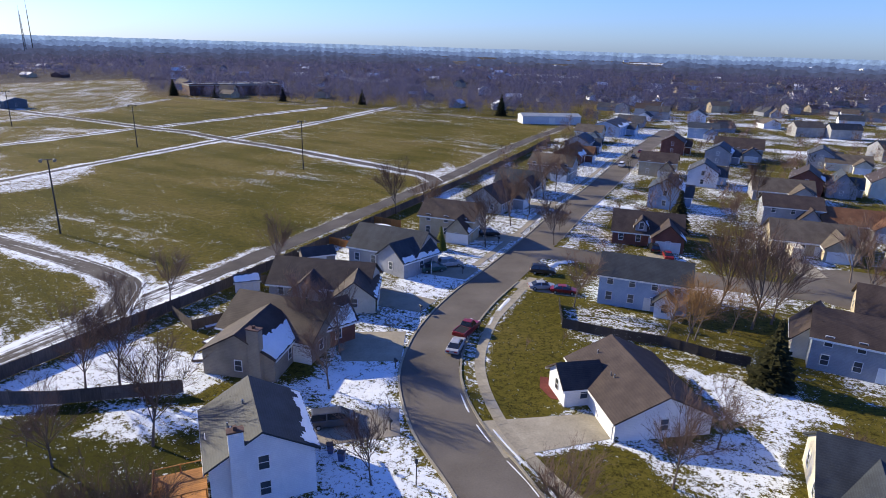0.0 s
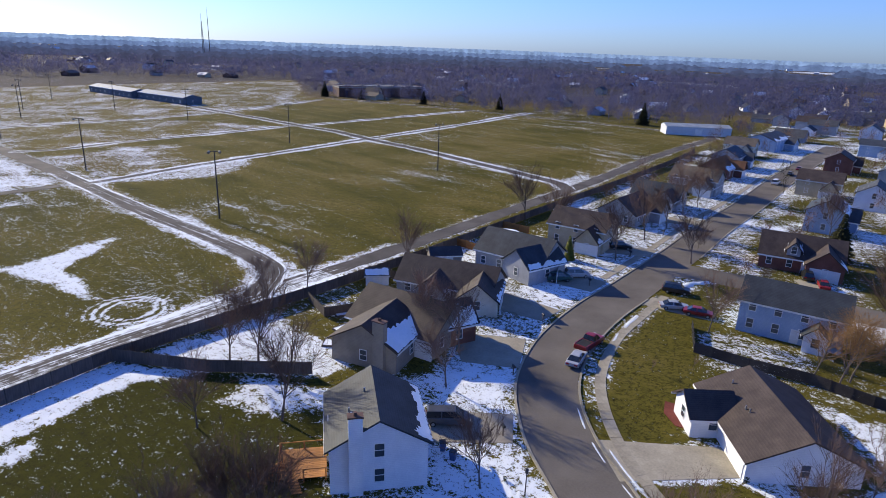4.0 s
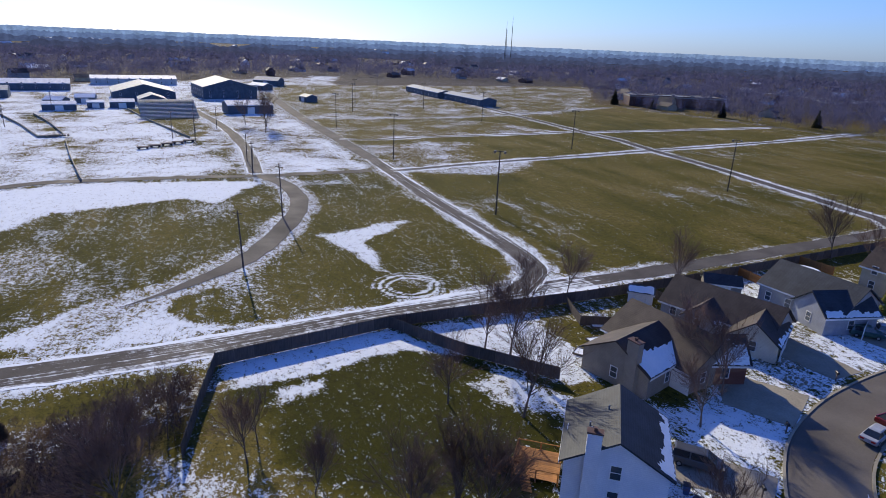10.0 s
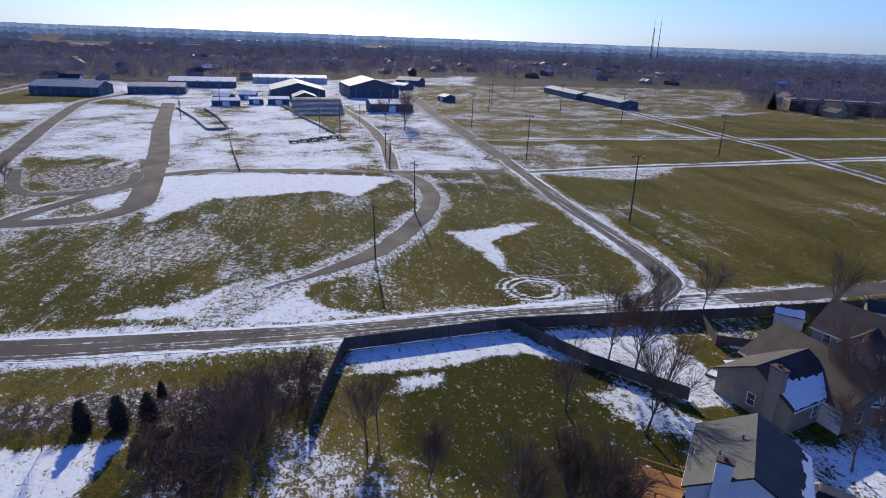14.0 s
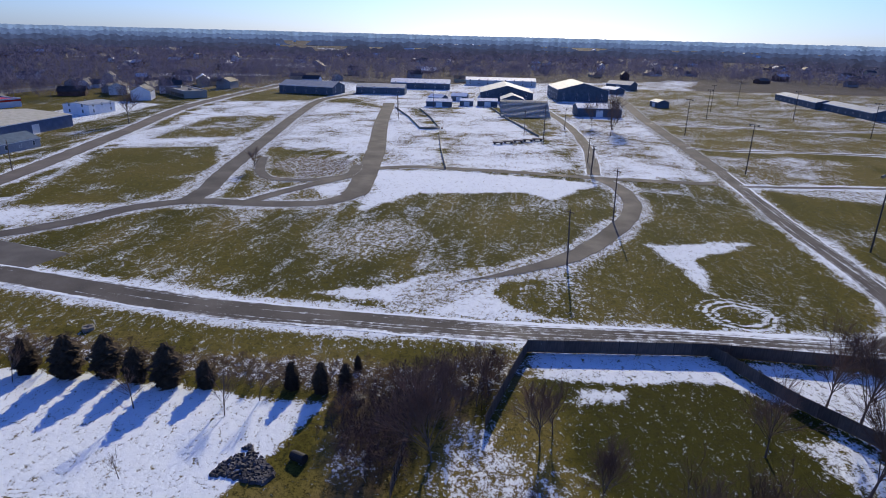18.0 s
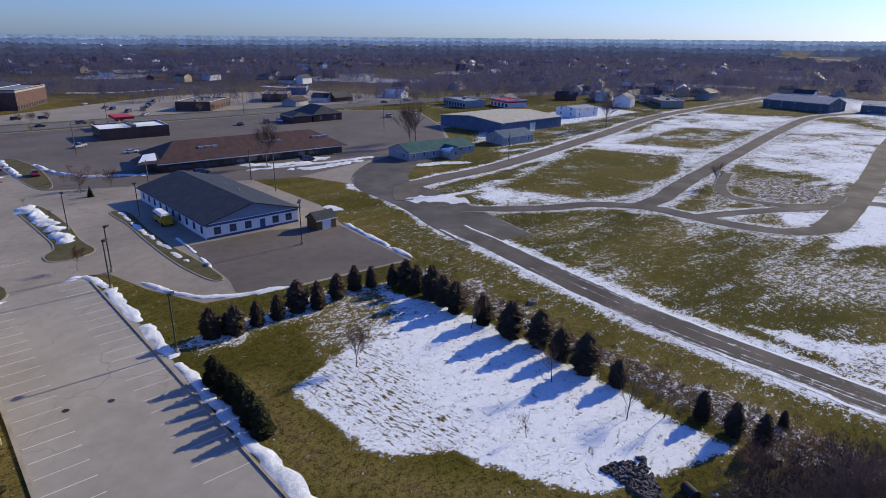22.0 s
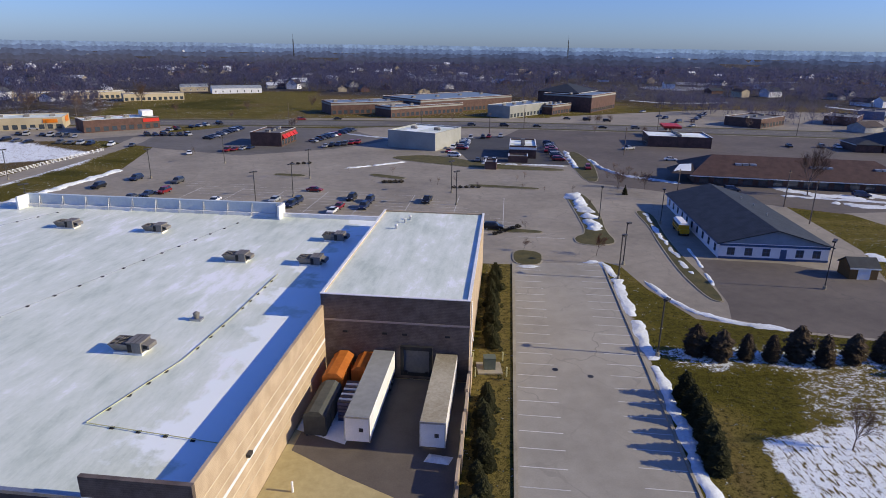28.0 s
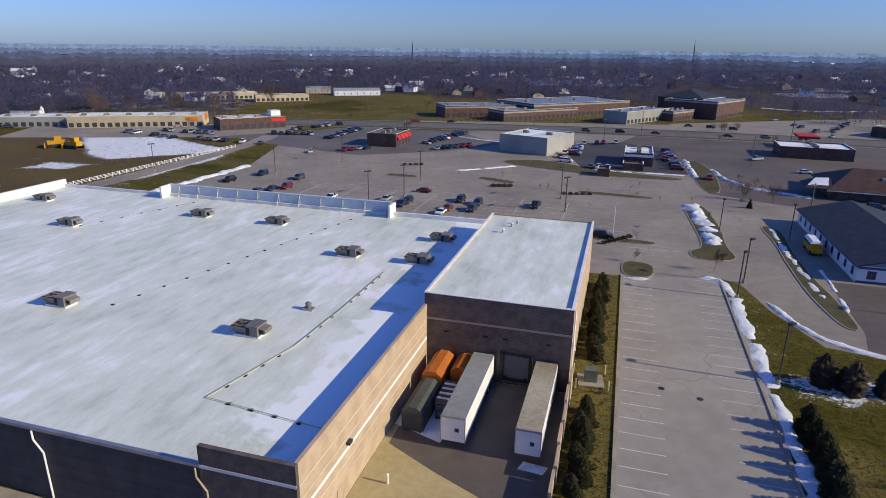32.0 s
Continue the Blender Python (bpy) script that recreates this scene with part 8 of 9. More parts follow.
# ---- vehicles ----
def vehicle(kind, paint_name, dark, light, label, x=0, y=0, yaw=0, fine=True):
    """Body with arches, glasshouse, bumpers, lights and four wheels; length along x."""
    paint = surface("paint_" + paint_name, dark, light, 1.5, 0.3, spec=0.6, bump=0, vary=0.04) if ("paint", paint_name) not in KEEP else KEEP[("paint", paint_name)]
    KEEP[("paint", paint_name)] = paint
    c = thing("pickup_truck" if kind == "pickup" else "van" if kind == "van" else "car", label, "truck" if kind == "pickup" else "van" if kind == "van" else "car", at(x, y, yaw, 0.03), "parked vehicles")
    L, W, belt, roof, hood, c0, c1, r0, r1 = {
        "sedan": (4.7, 1.82, 0.92, 1.44, 0.84, -1.75, 1.25, -1.0, 0.45), "suv": (4.75, 1.92, 1.08, 1.76, 1.02, -2.25, 1.3, -1.95, 0.6),
        "van": (5.1, 2.0, 1.1, 1.82, 1.0, -2.45, 1.8, -2.3, 0.9), "pickup": (5.7, 2.0, 1.1, 1.85, 1.08, -0.5, 1.45, -0.25, 0.75)}[kind]
    h, w = L / 2, W / 2
    prof = [(-h, 0.45), (-h + 0.05, belt - 0.08), (c0 if kind != "pickup" else -h + 0.15, belt), (c1, belt), (h - 0.35, hood - 0.06), (h, 0.72), (h, 0.4), (h - 0.2, 0.3), (-h + 0.2, 0.3)]
    g = Geo()
    n = len(prof)
    rows = [(-w, 0.0), (-w + 0.09, 1.0), (w - 0.09, 1.0), (w, 0.0)]
    for yy, up in rows:
        g.v += [(px, yy, pz - (0.0 if up else 0.07 if pz > 0.6 else -0.05)) for px, pz in prof]
    for r in range(3):
        g.f += [(r * n + i, r * n + (i + 1) % n, (r + 1) * n + (i + 1) % n, (r + 1) * n + i) for i in range(n)]
    g.f += [tuple(range(n)), tuple(range(4 * n - 1, 3 * n - 1, -1))]
    if kind == "pickup":
        g.box(-h + 0.1, -w + 0.02, belt, -0.55, -w + 0.14, belt + 0.06).box(-h + 0.1, w - 0.14, belt, -0.55, w - 0.02, belt + 0.06)
    part("body", g, paint, c)
    cab = Geo().add([(c0, -w + 0.1, belt), (c1, -w + 0.1, belt), (c1, w - 0.1, belt), (c0, w - 0.1, belt), (r0, -w + 0.3, roof - 0.05), (r1, -w + 0.3, roof - 0.05), (r1, w - 0.3, roof - 0.05), (r0, w - 0.3, roof - 0.05)],
                    [(0, 1, 5, 4), (1, 2, 6, 5), (2, 3, 7, 6), (3, 0, 4, 7)])
    part("glasshouse", cab, CARGLASS, c)
    part("roof", Geo().add([(r0, -w + 0.3, roof - 0.05), (r1, -w + 0.3, roof - 0.05), (r1, w - 0.3, roof - 0.05), (r0, w - 0.3, roof - 0.05), (r0 + 0.15, -w + 0.42, roof), (r1 - 0.15, -w + 0.42, roof), (r1 - 0.15, w - 0.42, roof), (r0 + 0.15, w - 0.42, roof)],
                           [(4, 5, 6, 7), (0, 1, 5, 4), (1, 2, 6, 5), (2, 3, 7, 6), (3, 0, 4, 7)]), paint, c)
    mid_x = (r0 + r1) / 2
    for s in (-1, 1) if fine else ():
        part("pillar", Geo().add([(mid_x - 0.06, s * (w - 0.09), belt), (mid_x + 0.06, s * (w - 0.09), belt), (mid_x + 0.06, s * (w - 0.29), roof - 0.04), (mid_x - 0.06, s * (w - 0.29), roof - 0.04)], [(0, 1, 2, 3)]), paint, c)
    if kind == "pickup":
        part("truck_bed", Geo().box(-h + 0.18, -w + 0.16, belt - 0.02, -0.6, w - 0.16, belt + 0.012), BLACK, c)
    for sx in (-1, 1):
        for sy in (-1, 1):
            wx = sx * (h - 0.92)
            wl = part("wheel", shared(("tyre", W), lambda: Geo().tube((0, -0.12, 0), (0, 0.12, 0), 0.34, 0.34, 16).mesh("tyre", BLACK)), None, c)
            wl.location = (wx, sy * (w - 0.1), 0.31)
            if fine:
                part("rim", shared("rim", lambda: Geo().tube((0, -0.13, 0), (0, 0.13, 0), 0.2, 0.2, 10).mesh("rim", STEEL)), None, wl)
        for sy in (-1, 1) if fine else ():
            part("headlight" if sx > 0 else "tail_light", shared(("lamp", sx, belt, L), lambda: Geo().box(sx * h - 0.06, -0.2, belt - 0.32 if sx > 0 else belt - 0.3, sx * h + 0.015, 0.2, belt - 0.2 if sx > 0 else belt - 0.14).mesh("lamp", PAINT_WHITE if sx > 0 else TAIL)), None, c).location = (0, sy * (w - 0.35), 0)
    return c


TAIL = surface("red_lens", (0.2, 0.01, 0.01), (0.35, 0.02, 0.02), 5, 0.3)
SHADES = [("black", (0.008, 0.008, 0.009), (0.016, 0.016, 0.018), "black"), ("white", (0.6, 0.6, 0.6), (0.75, 0.75, 0.74), "white"), ("silver", (0.28, 0.29, 0.3), (0.4, 0.41, 0.42), "silver-grey"),
          ("red", (0.16, 0.01, 0.012), (0.26, 0.018, 0.02), "dark red"), ("navy", (0.012, 0.022, 0.055), (0.022, 0.036, 0.085), "navy blue"), ("grey", (0.05, 0.053, 0.056), (0.09, 0.094, 0.1), "charcoal grey"), ("teal", (0.02, 0.07, 0.06), (0.035, 0.1, 0.09), "dark green")]
FLEET = {}


def park(kind, shade, x, y, yaw):
    fine = math.hypot(x, y) < 190
    if (kind, shade, fine) in FLEET:
        return copy_thing(FLEET[(kind, shade, fine)], at(x, y, yaw, 0.03))
    nm, dk, lt, word = SHADES[shade]
    FLEET[(kind, shade, fine)] = vehicle(kind, nm, dk, lt, word + " " + {"sedan": "saloon car parked on asphalt", "suv": "sport-utility car parked on asphalt", "van": "family van parked on a drive", "pickup": "pickup truck parked beside a kerb"}[kind], x, y, yaw, fine)
    return FLEET[(kind, shade, fine)]


park("pickup", 3, 3.9, 82.0, 62)
park("sedan", 2, 2.2, 76.6, 75)
park("van", 5, -11.6, 58.0, 14)
park("suv", 6, -1.8, 107.6, 20)
park("suv", 2, 1.4, 110.6, 20)
park("sedan", 2, 17.6, 100.2, 5)
park("sedan", 3, 21.2, 98.6, -10)
park("suv", 0, 18.9, 108, -8)
park("suv", 0, 10.2, 131.4, 10)
park("sedan", 3, 46.4, 119.5, 80)
park("suv", 0, 45.0, 124, 80)
bx_truck = thing("box_truck", "pale yellow box truck in a driveway", "truck", at(73.4, 121.5, 78))
part("box", Geo().box(-2.4, -1.1, 0.7, 1.2, 1.1, 3.0), SIDING["cream"], bx_truck)
part("cab", Geo().box(1.3, -1.0, 0.6, 2.9, 1.0, 1.5).box(1.3, -0.95, 1.5, 2.3, 0.95, 2.3), SIDING["cream"], bx_truck)
for sx in (-1.5, 2.0):
    for sy in (-0.95, 0.95):
        part("wheel", Geo().tube((sx, sy - 0.14, 0.42), (sx, sy + 0.14, 0.42), 0.42, 0.42, 14), BLACK, bx_truck)
for k, s, x, y, a in (("pickup", 0, -51.7, -151.5, 60), ("suv", 0, -33, -160, 62), ("sedan", 3, -28, -152, 62), ("sedan", 1, -25.5, -148, 62), ("suv", 4, -37, -156, 62), ("suv", 4, -34, -150, 62), ("sedan", 3, -25, -172.7, 150),
                      ("sedan", 2, -13, -164, 62), ("suv", 4, -18.5, -160.5, 62), ("suv", 4, -16.5, -157.5, 62), ("suv", 0, -58, -122.5, 152), ("suv", 5, 12, -196, 62), ("suv", 3, 15, -183, 62), ("sedan", 4, 19, -181, 62), ("sedan", 5, 23, -178, 62),
                      ("suv", 4, 24, -204, 62), ("suv", 0, 33, -195, 62), ("sedan", 1, 2, -168, 62), ("sedan", 1, 10, -248, 90), ("suv", 3, -120.2, -179.5, 62), ("suv", 3, -124.5, -216, 62), ("suv", 3, -124, -236, 62), ("pickup", 2, -160.5, -211.5, 10),
                      ("suv", 4, -174, -120, 150), ("suv", 5, -142.5, -137, 150), ("sedan", 1, -160, -185, 150), ("suv", 1, -90.8, -233.5, 60), ("van", 1, -84.5, -216, 150), ("sedan", 3, -86, -226, 60)):
    park(k, s, x, y, a)
rnd_cars = random.Random(17)


def rank(x0, y0, x1, y1, n, yaw, fill=0.85):
    """A row of parked cars between two points."""
    for i in range(n):
        if rnd_cars.random() < fill:
            f = (i + 0.5) / n
            park(rnd_cars.choice(["sedan", "suv", "suv", "sedan", "van"]), rnd_cars.choice([0, 0, 1, 2, 2, 3, 4, 5, 5]), x0 + (x1 - x0) * f, y0 + (y1 - y0) * f, yaw + rnd_cars.uniform(-3, 3))


rank(-93, -229, -104, -252, 8, 150)
rank(-118, -195, -137, -238, 14, 150)
rank(-104, -257, -126, -259, 7, 62)
rank(-88, -205, -95, -199, 3, 62)
rank(-36, -262, -64, -299, 13, 130)
rank(4, -285, -12, -318, 11, 150)
rank(22, -318, -4, -342, 8, 120)
rank(30, -272, 62, -290, 8, 80, 0.7)
rank(70, -292, 100, -318, 6, 60, 0.6)
rank(-258, -285, -300, -320, 9, 60, 0.5)
rank(-240, -255, -268, -345, 10, 20, 0.45)
rank(-232, -200, -262, -185, 5, 60, 0.6)
rank(-290, -150, -330, -140, 6, 60, 0.6)
rank(-40, -348, -70, -346, 3, 175, 0.8)
rank(-120, -305, -230, -258, 7, 155, 0.8)
rank(40, -338, 200, -340, 6, 178, 0.6)
rank(-190, -320, -215, -296, 3, 150, 1.0)
rank(-300, -215, -400, -165, 6, 152, 0.7)
rank(-2, -250, -14, -256, 4, 62, 0.9)
rank(-40, -250, -58, -258, 6, 62, 0.9)
rank(10, -300, 34, -306, 7, 110, 0.9)
rank(56, -306, 84, -322, 8, 90, 0.8)
rank(60, 214, 84, 262, 7, 66, 0.7)


# ---- the office and the shops ----
PALE_WALL = surface("pale_blue_grey_wall", (0.5, 0.53, 0.57), (0.62, 0.65, 0.68), 3)
BLUE_TRIM = surface("blue_trim", (0.03, 0.07, 0.16), (0.06, 0.11, 0.22), 4, 0.5)
SLATE_GABLE = banded("slate_blue_gable", (0.14, 0.2, 0.27), (0.2, 0.27, 0.34), 0.25)
office = thing("office_building", "low pale office with dark shingled roof and blue gable", "office building", at(-111.8, -104.6, 63.8 + 180))
block(office, Matrix.Identity(4), 43, 21, 3.3, 6.2, PALE_WALL, SHINGLE["dark"], over=0.6, snow=0.12, wins=False, gable=SLATE_GABLE, seed=301, fascia=BLUE_TRIM)
for i, yy in enumerate((-8.2, -5.0, -1.9, 1.4, 4.8, 8.2)):
    if i == 2:
        panel_door(office, pose(-21.5, yy, 0, 0, 0, 90), 1.0, 2.2, BLUE_TRIM, "door", 2)
    else:
        window(office, pose(-21.5, yy, 0.9, 0, 0, 90), 1.3, 1.4, BLUE_TRIM)
for i in range(10):
    for s in (-1, 1):
        window(office, pose(-19 + i * 4.2, s * 10.5, 0.9, 0, 0, 0 if s > 0 else 180), 1.0, 1.4, BLUE_TRIM)
part("base_band", Geo().box(-21.56, -10.56, 0, -21.5, 10.56, 0.45), BLUE_TRIM, office)
part("eave_band", Geo().box(-21.56, -10.56, 2.7, -21.5, 10.56, 3.15), BLUE_TRIM, office)
for i in range(3):
    part("roof_vent", Geo().tube((-6 + 8 * i, -4, 5), (-6 + 8 * i, -4, 5.9), 0.15, 0.15, 8), STEEL, office)
bus = thing("school_bus", "yellow school bus with white roof in building shade", "bus", at(-98.4, -107.3, 62))
part("body", Geo().box(-3.6, -1.15, 0.7, 2.4, 1.15, 2.3), surface("bus_yellow", (0.5, 0.25, 0.012), (0.65, 0.34, 0.02), 2, 0.4), bus)
part("hood", Geo().box(2.4, -1.0, 0.6, 3.6, 1.0, 1.5), bpy.data.materials["bus_yellow"], bus)
part("roof", Geo().add([(-3.6, -1.15, 2.3), (2.4, -1.15, 2.3), (2.4, 1.15, 2.3), (-3.6, 1.15, 2.3), (-3.5, -0.7, 2.75), (2.2, -0.7, 2.75), (2.2, 0.7, 2.75), (-3.5, 0.7, 2.75)], [(4, 5, 6, 7), (0, 1, 5, 4), (1, 2, 6, 5), (2, 3, 7, 6), (3, 0, 4, 7)]), PAINT_WHITE, bus)
for i in range(6):
    for s in (-1, 1):
        part("window", Geo().box(-3.3 + i * 0.92, s * 1.15 - 0.015, 1.65, -2.6 + i * 0.92, s * 1.15 + 0.015, 2.2), GLASS, bus)
part("stripe", Geo().box(-3.62, -1.17, 1.1, 2.4, 1.17, 1.2), BLACK, bus)
part("rear_window", Geo().box(-3.63, -0.8, 1.6, -3.6, 0.8, 2.2), GLASS, bus)
for sx in (-2.2, 2.7):
    for s in (-1, 1):
        part("wheel", Geo().tube((sx, s * 1.0 - 0.14, 0.48), (sx, s * 1.0 + 0.14, 0.48), 0.48, 0.48, 14), BLACK, bus)
shed(-110.4, -73.5, 155, 5.0, 4.0, 2.3, 3.6, surface("brown_boards", (0.12, 0.065, 0.02), (0.2, 0.11, 0.04), 4), SHINGLE["dark"], "brown wooden bin shed with dark hipped roof", 0.0, 311)


def island(pts, z0, z1, material, label, category):
    """A planted island with a pale concrete kerb round it."""
    for _ in range(2):
        pts = [(a[0] * (1 - k) + b[0] * k, a[1] * (1 - k) + b[1] * k) for a, b in zip(pts, pts[1:] + pts[:1]) for k in (0.22, 0.78)]
    slab("grass_island", pts, z0, z1, material, label, category)
    area2 = sum(a[0] * b[1] - b[0] * a[1] for a, b in zip(pts, pts[1:] + pts[:1]))
    sgn, n, out = (1 if area2 > 0 else -1), len(pts), []
    for i in range(n):
        a, p, c = (Vector(pts[q % n]) for q in (i - 1, i, i + 1))
        u, v = (p - a).normalized(), (c - p).normalized()
        d = (Vector((u.y, -u.x)) + Vector((v.y, -v.x))) * sgn
        out.append(tuple(p + d.normalized() * 0.28))
    slab("kerb", out, z0, z1 - 0.02, CONCRETE, "pale concrete kerb round an island", "kerb")


island([(-100.4, -127.4), (-94.3, -112.9), (-88.0, -101.8), (-79.4, -84.7), (-75.5, -73.2), (-77.0, -71.3), (-82.0, -81.7), (-86.7, -93.5), (-93.1, -106.5), (-102.8, -122.8)], -0.05, 0.14, TURF, "planted strip between two drives", "grass")
island([(-98.4, -148), (-93, -149.5), (-84.4, -129.4), (-77.2, -113), (-72.4, -111), (-70.8, -107), (-74, -104.3), (-79.3, -104.6), (-81.9, -113), (-89.2, -125.7)], -0.05, 0.14, TURF, "grass island with ploughed snow", "grass")
island([(-55.6, -107.4), (-60.5, -104.3), (-56.6, -97.2), (-51.8, -99.4)], -0.05, 0.15, TURF, "small grass island with a young oak", "grass")
island([(-56, -121.5), (-67, -115.8), (-68, -118), (-57, -124)], -0.05, 0.14, TURF, "narrow island with low bushes", "grass")
island([(-70, -166), (-88, -155.5), (-89, -158), (-71, -169)], -0.05, 0.14, TURF, "narrow island with low bushes", "grass")
island([(-60, -222), (-78, -222), (-92, -197), (-112, -182), (-110, -178), (-86, -190), (-64, -212)], -0.05, 0.12, TURF, "grass verge between two car parks", "grass")
island([(-45, -190), (-53, -181), (-56, -183), (-47, -193)], -0.05, 0.14, TURF, "island with dark low bushes", "grass")
island([(-16, -199), (-25, -194), (-26, -197), (-17, -202)], -0.05, 0.14, TURF, "island with dark low bushes", "grass")
island([(-112, -160), (-128, -188), (-136, -212), (-132, -214), (-118, -186), (-108, -162)], -0.05, 0.13, TURF, "grass strip beside the entrance drive", "grass")
slab("pavement", [(-86, -203), (-96, -255), (-128, -262), (-142, -240), (-118, -188)], -0.05, 0.05, LOT_DARK, "dark asphalt yard round the restaurant")
bank("snow_bank", [(-117, -181), (-124, -197), (-133, -216)], 2.0, 0.5, 31, "snow along the entrance drive")
bank("snow_bank", [(-88, -200), (-104, -192), (-116, -186)], 1.6, 0.4, 32, "snow along the restaurant yard")
bank("snow_bank", [(30, -222), (48, -190), (62, -165)], 3.0, 0.6, 33, "long ploughed snow ridge beside the road")
bank("snow_bank", [(-64, -210), (-50, -206), (-40, -204)], 1.5, 0.4, 34, "snow patch on the island")
bank("snow_bank", [(-55, -292), (-70, -272), (-82, -262)], 1.6, 0.4, 35, "snow along the parking row")
bank("snow_bank", [(-135, -150), (-125, -170), (-131, -196)], 2.0, 0.5, 36, "snow along the planted corner")
bank("snow_bank", [(-152, -128), (-172, -114), (-190, -103)], 2.4, 0.3, 37, "snow behind the brown shops")
bank("snow_bank", [(-138, -70), (-146, -60), (-157, -53)], 2.2, 0.4, 38, "snow ridge at the road fork")

strip_mall = thing("shop_building", "long brown-shingled row of brick shops", "shops", at(-172, -143.5, 149))
block(strip_mall, Matrix.Identity(4), 62, 23, 3.2, 7.4, BRICK, SHINGLE["auburn"], over=1.6, hip=7, wins=False, seed=320)
for i in range(14):
    window(strip_mall, pose(-28 + i * 4.3, -11.5, 0.4, 0, 0, 180), 2.6, 2.2, DARK_STEEL)
for x in (-18, 4, 22):
    for k in range(3):
        part("skylight", Geo().box(x + k * 2.2, -6.2, 5.2, x + k * 2.2 + 1.8, -4.6, 5.9), STEEL, strip_mall)
porch = part("porch", Geo().add([(-38, -12, 3.0), (-31, -12, 3.0), (-31, -2, 3.0), (-38, -2, 3.0), (-35, -7, 5.2), (-31, -7, 5.4)], [(0, 1, 5, 4), (1, 2, 5), (2, 3, 4, 5), (3, 0, 4), (3, 2, 1, 0)]), SHINGLE["brown"], strip_mall)
part("porch_snow", Geo().add([(-37.6, -11.4, 3.25), (-32, -11.4, 3.25), (-31.5, -7.2, 5.45), (-35, -7.2, 5.2)], [(0, 1, 2, 3)]), SNOW, porch)
shed(-203.2, -86.3, 151, 29.5, 12.5, 2.7, 5.0, SIDING["slate"], METAL_ROOF["green"], "slate-walled shop with green metal roof", 0.08, 330, "shop_building", "shop", True, 4)
shed(-200.6, -78.2, 61, 6, 5, 2.5, 4.1, SIDING["slate"], METAL_ROOF["green"], "slate entrance gable under a green roof", 0.5, 331, "shop_porch", "porch", True, 4)
shed(-242.4, -68.6, 149, 16.5, 10.6, 3.0, 5.0, SIDING["slate"], METAL_ROOF["blue"], "small slate shop with dark blue metal roof", 0.05, 332, "shop_building", "shop", True, 4)
BLUE_CLAD = banded("blue_ribbed_cladding", (0.07, 0.105, 0.18), (0.11, 0.155, 0.24), 0.4, "X")
shed(-287, -86, 154, 42, 40, 4.8, 6.3, BLUE_CLAD, METAL_ROOF["tan"], "large blue warehouse with low tan roof", 0.1, 333, "warehouse", "warehouse")
shed(-345, -60, 150, 18, 14, 4.5, 5.4, SIDING["white"], METAL_ROOF["grey"], "white workshop behind the warehouse", 0.2, 334, "workshop", "workshop", True)


def flat_shop(x, y, yaw, L, W, h, wall, roof, label, band=None, trim=PAINT_WHITE, units=2, glassy=True):
    """A flat-roofed shop with parapet, coping, roof units, shop windows and a coloured band."""
    s = thing("shop_building", label, "shop", at(x, y, yaw))
    part("wall", Geo().box(-L / 2, -W / 2, -0.2, L / 2, W / 2, h - 0.5), wall, s)
    part("parapet", Geo().box(-L / 2, -W / 2, h - 0.5, L / 2, -W / 2 + 0.3, h).box(-L / 2, W / 2 - 0.3, h - 0.5, L / 2, W / 2, h).box(-L / 2, -W / 2 + 0.3, h - 0.5, -L / 2 + 0.3, W / 2 - 0.3, h).box(L / 2 - 0.3, -W / 2 + 0.3, h - 0.5, L / 2, W / 2 - 0.3, h), wall, s)
    part("coping", Geo().box(-L / 2 - 0.05, -W / 2 - 0.05, h, L / 2 + 0.05, -W / 2 + 0.35, h + 0.08).box(-L / 2 - 0.05, W / 2 - 0.35, h, L / 2 + 0.05, W / 2 + 0.05, h + 0.08), trim, s)
    part("roof", Geo().box(-L / 2 + 0.3, -W / 2 + 0.3, h - 0.5, L / 2 - 0.3, W / 2 - 0.3, h - 0.4), roof, s)
    for i in range(units):
        ux = (i + 0.5) * L / units - L / 2
        part("roof_unit", Geo().box(ux - 1.0, -0.8, h - 0.4, ux + 1.0, 0.8, h + 0.7).box(ux + 1.0, -0.5, h - 0.4, ux + 1.6, 0.5, h + 0.3), UNIT_GREY, s)
    if glassy:
        n = max(2, int(L / 3.4))
        for i in range(n):
            wx = (i + 0.5) * L / n - L / 2
            for k in (-1, 1):
                window(s, pose(wx, k * W / 2, 0.5, 0, 0, 0 if k > 0 else 180), 2.0, 1.9, DARK_STEEL, panes=False)
                part("pane", shared("shop_pane", lambda: Geo().box(-1, -0.02, 0, 1, 0.02, 1.9).mesh("pane", GLASS)), None, s).matrix_basis = pose(wx, k * W / 2, 0.5)
    if band:
        part("sign_band", Geo().box(-L / 2 - 0.08, -W / 2 - 0.12, h - 1.5, L / 2 + 0.08, -W / 2 - 0.01, h - 0.6).box(-L / 2 - 0.12, -W / 2, h - 1.5, -L / 2 - 0.01, W / 2, h - 0.6).box(L / 2 + 0.01, -W / 2, h - 1.5, L / 2 + 0.12, W / 2, h - 0.6).box(-L / 2 - 0.08, W / 2 + 0.01, h - 1.5, L / 2 + 0.08, W / 2 + 0.12, h - 0.6), band, s)
    return s


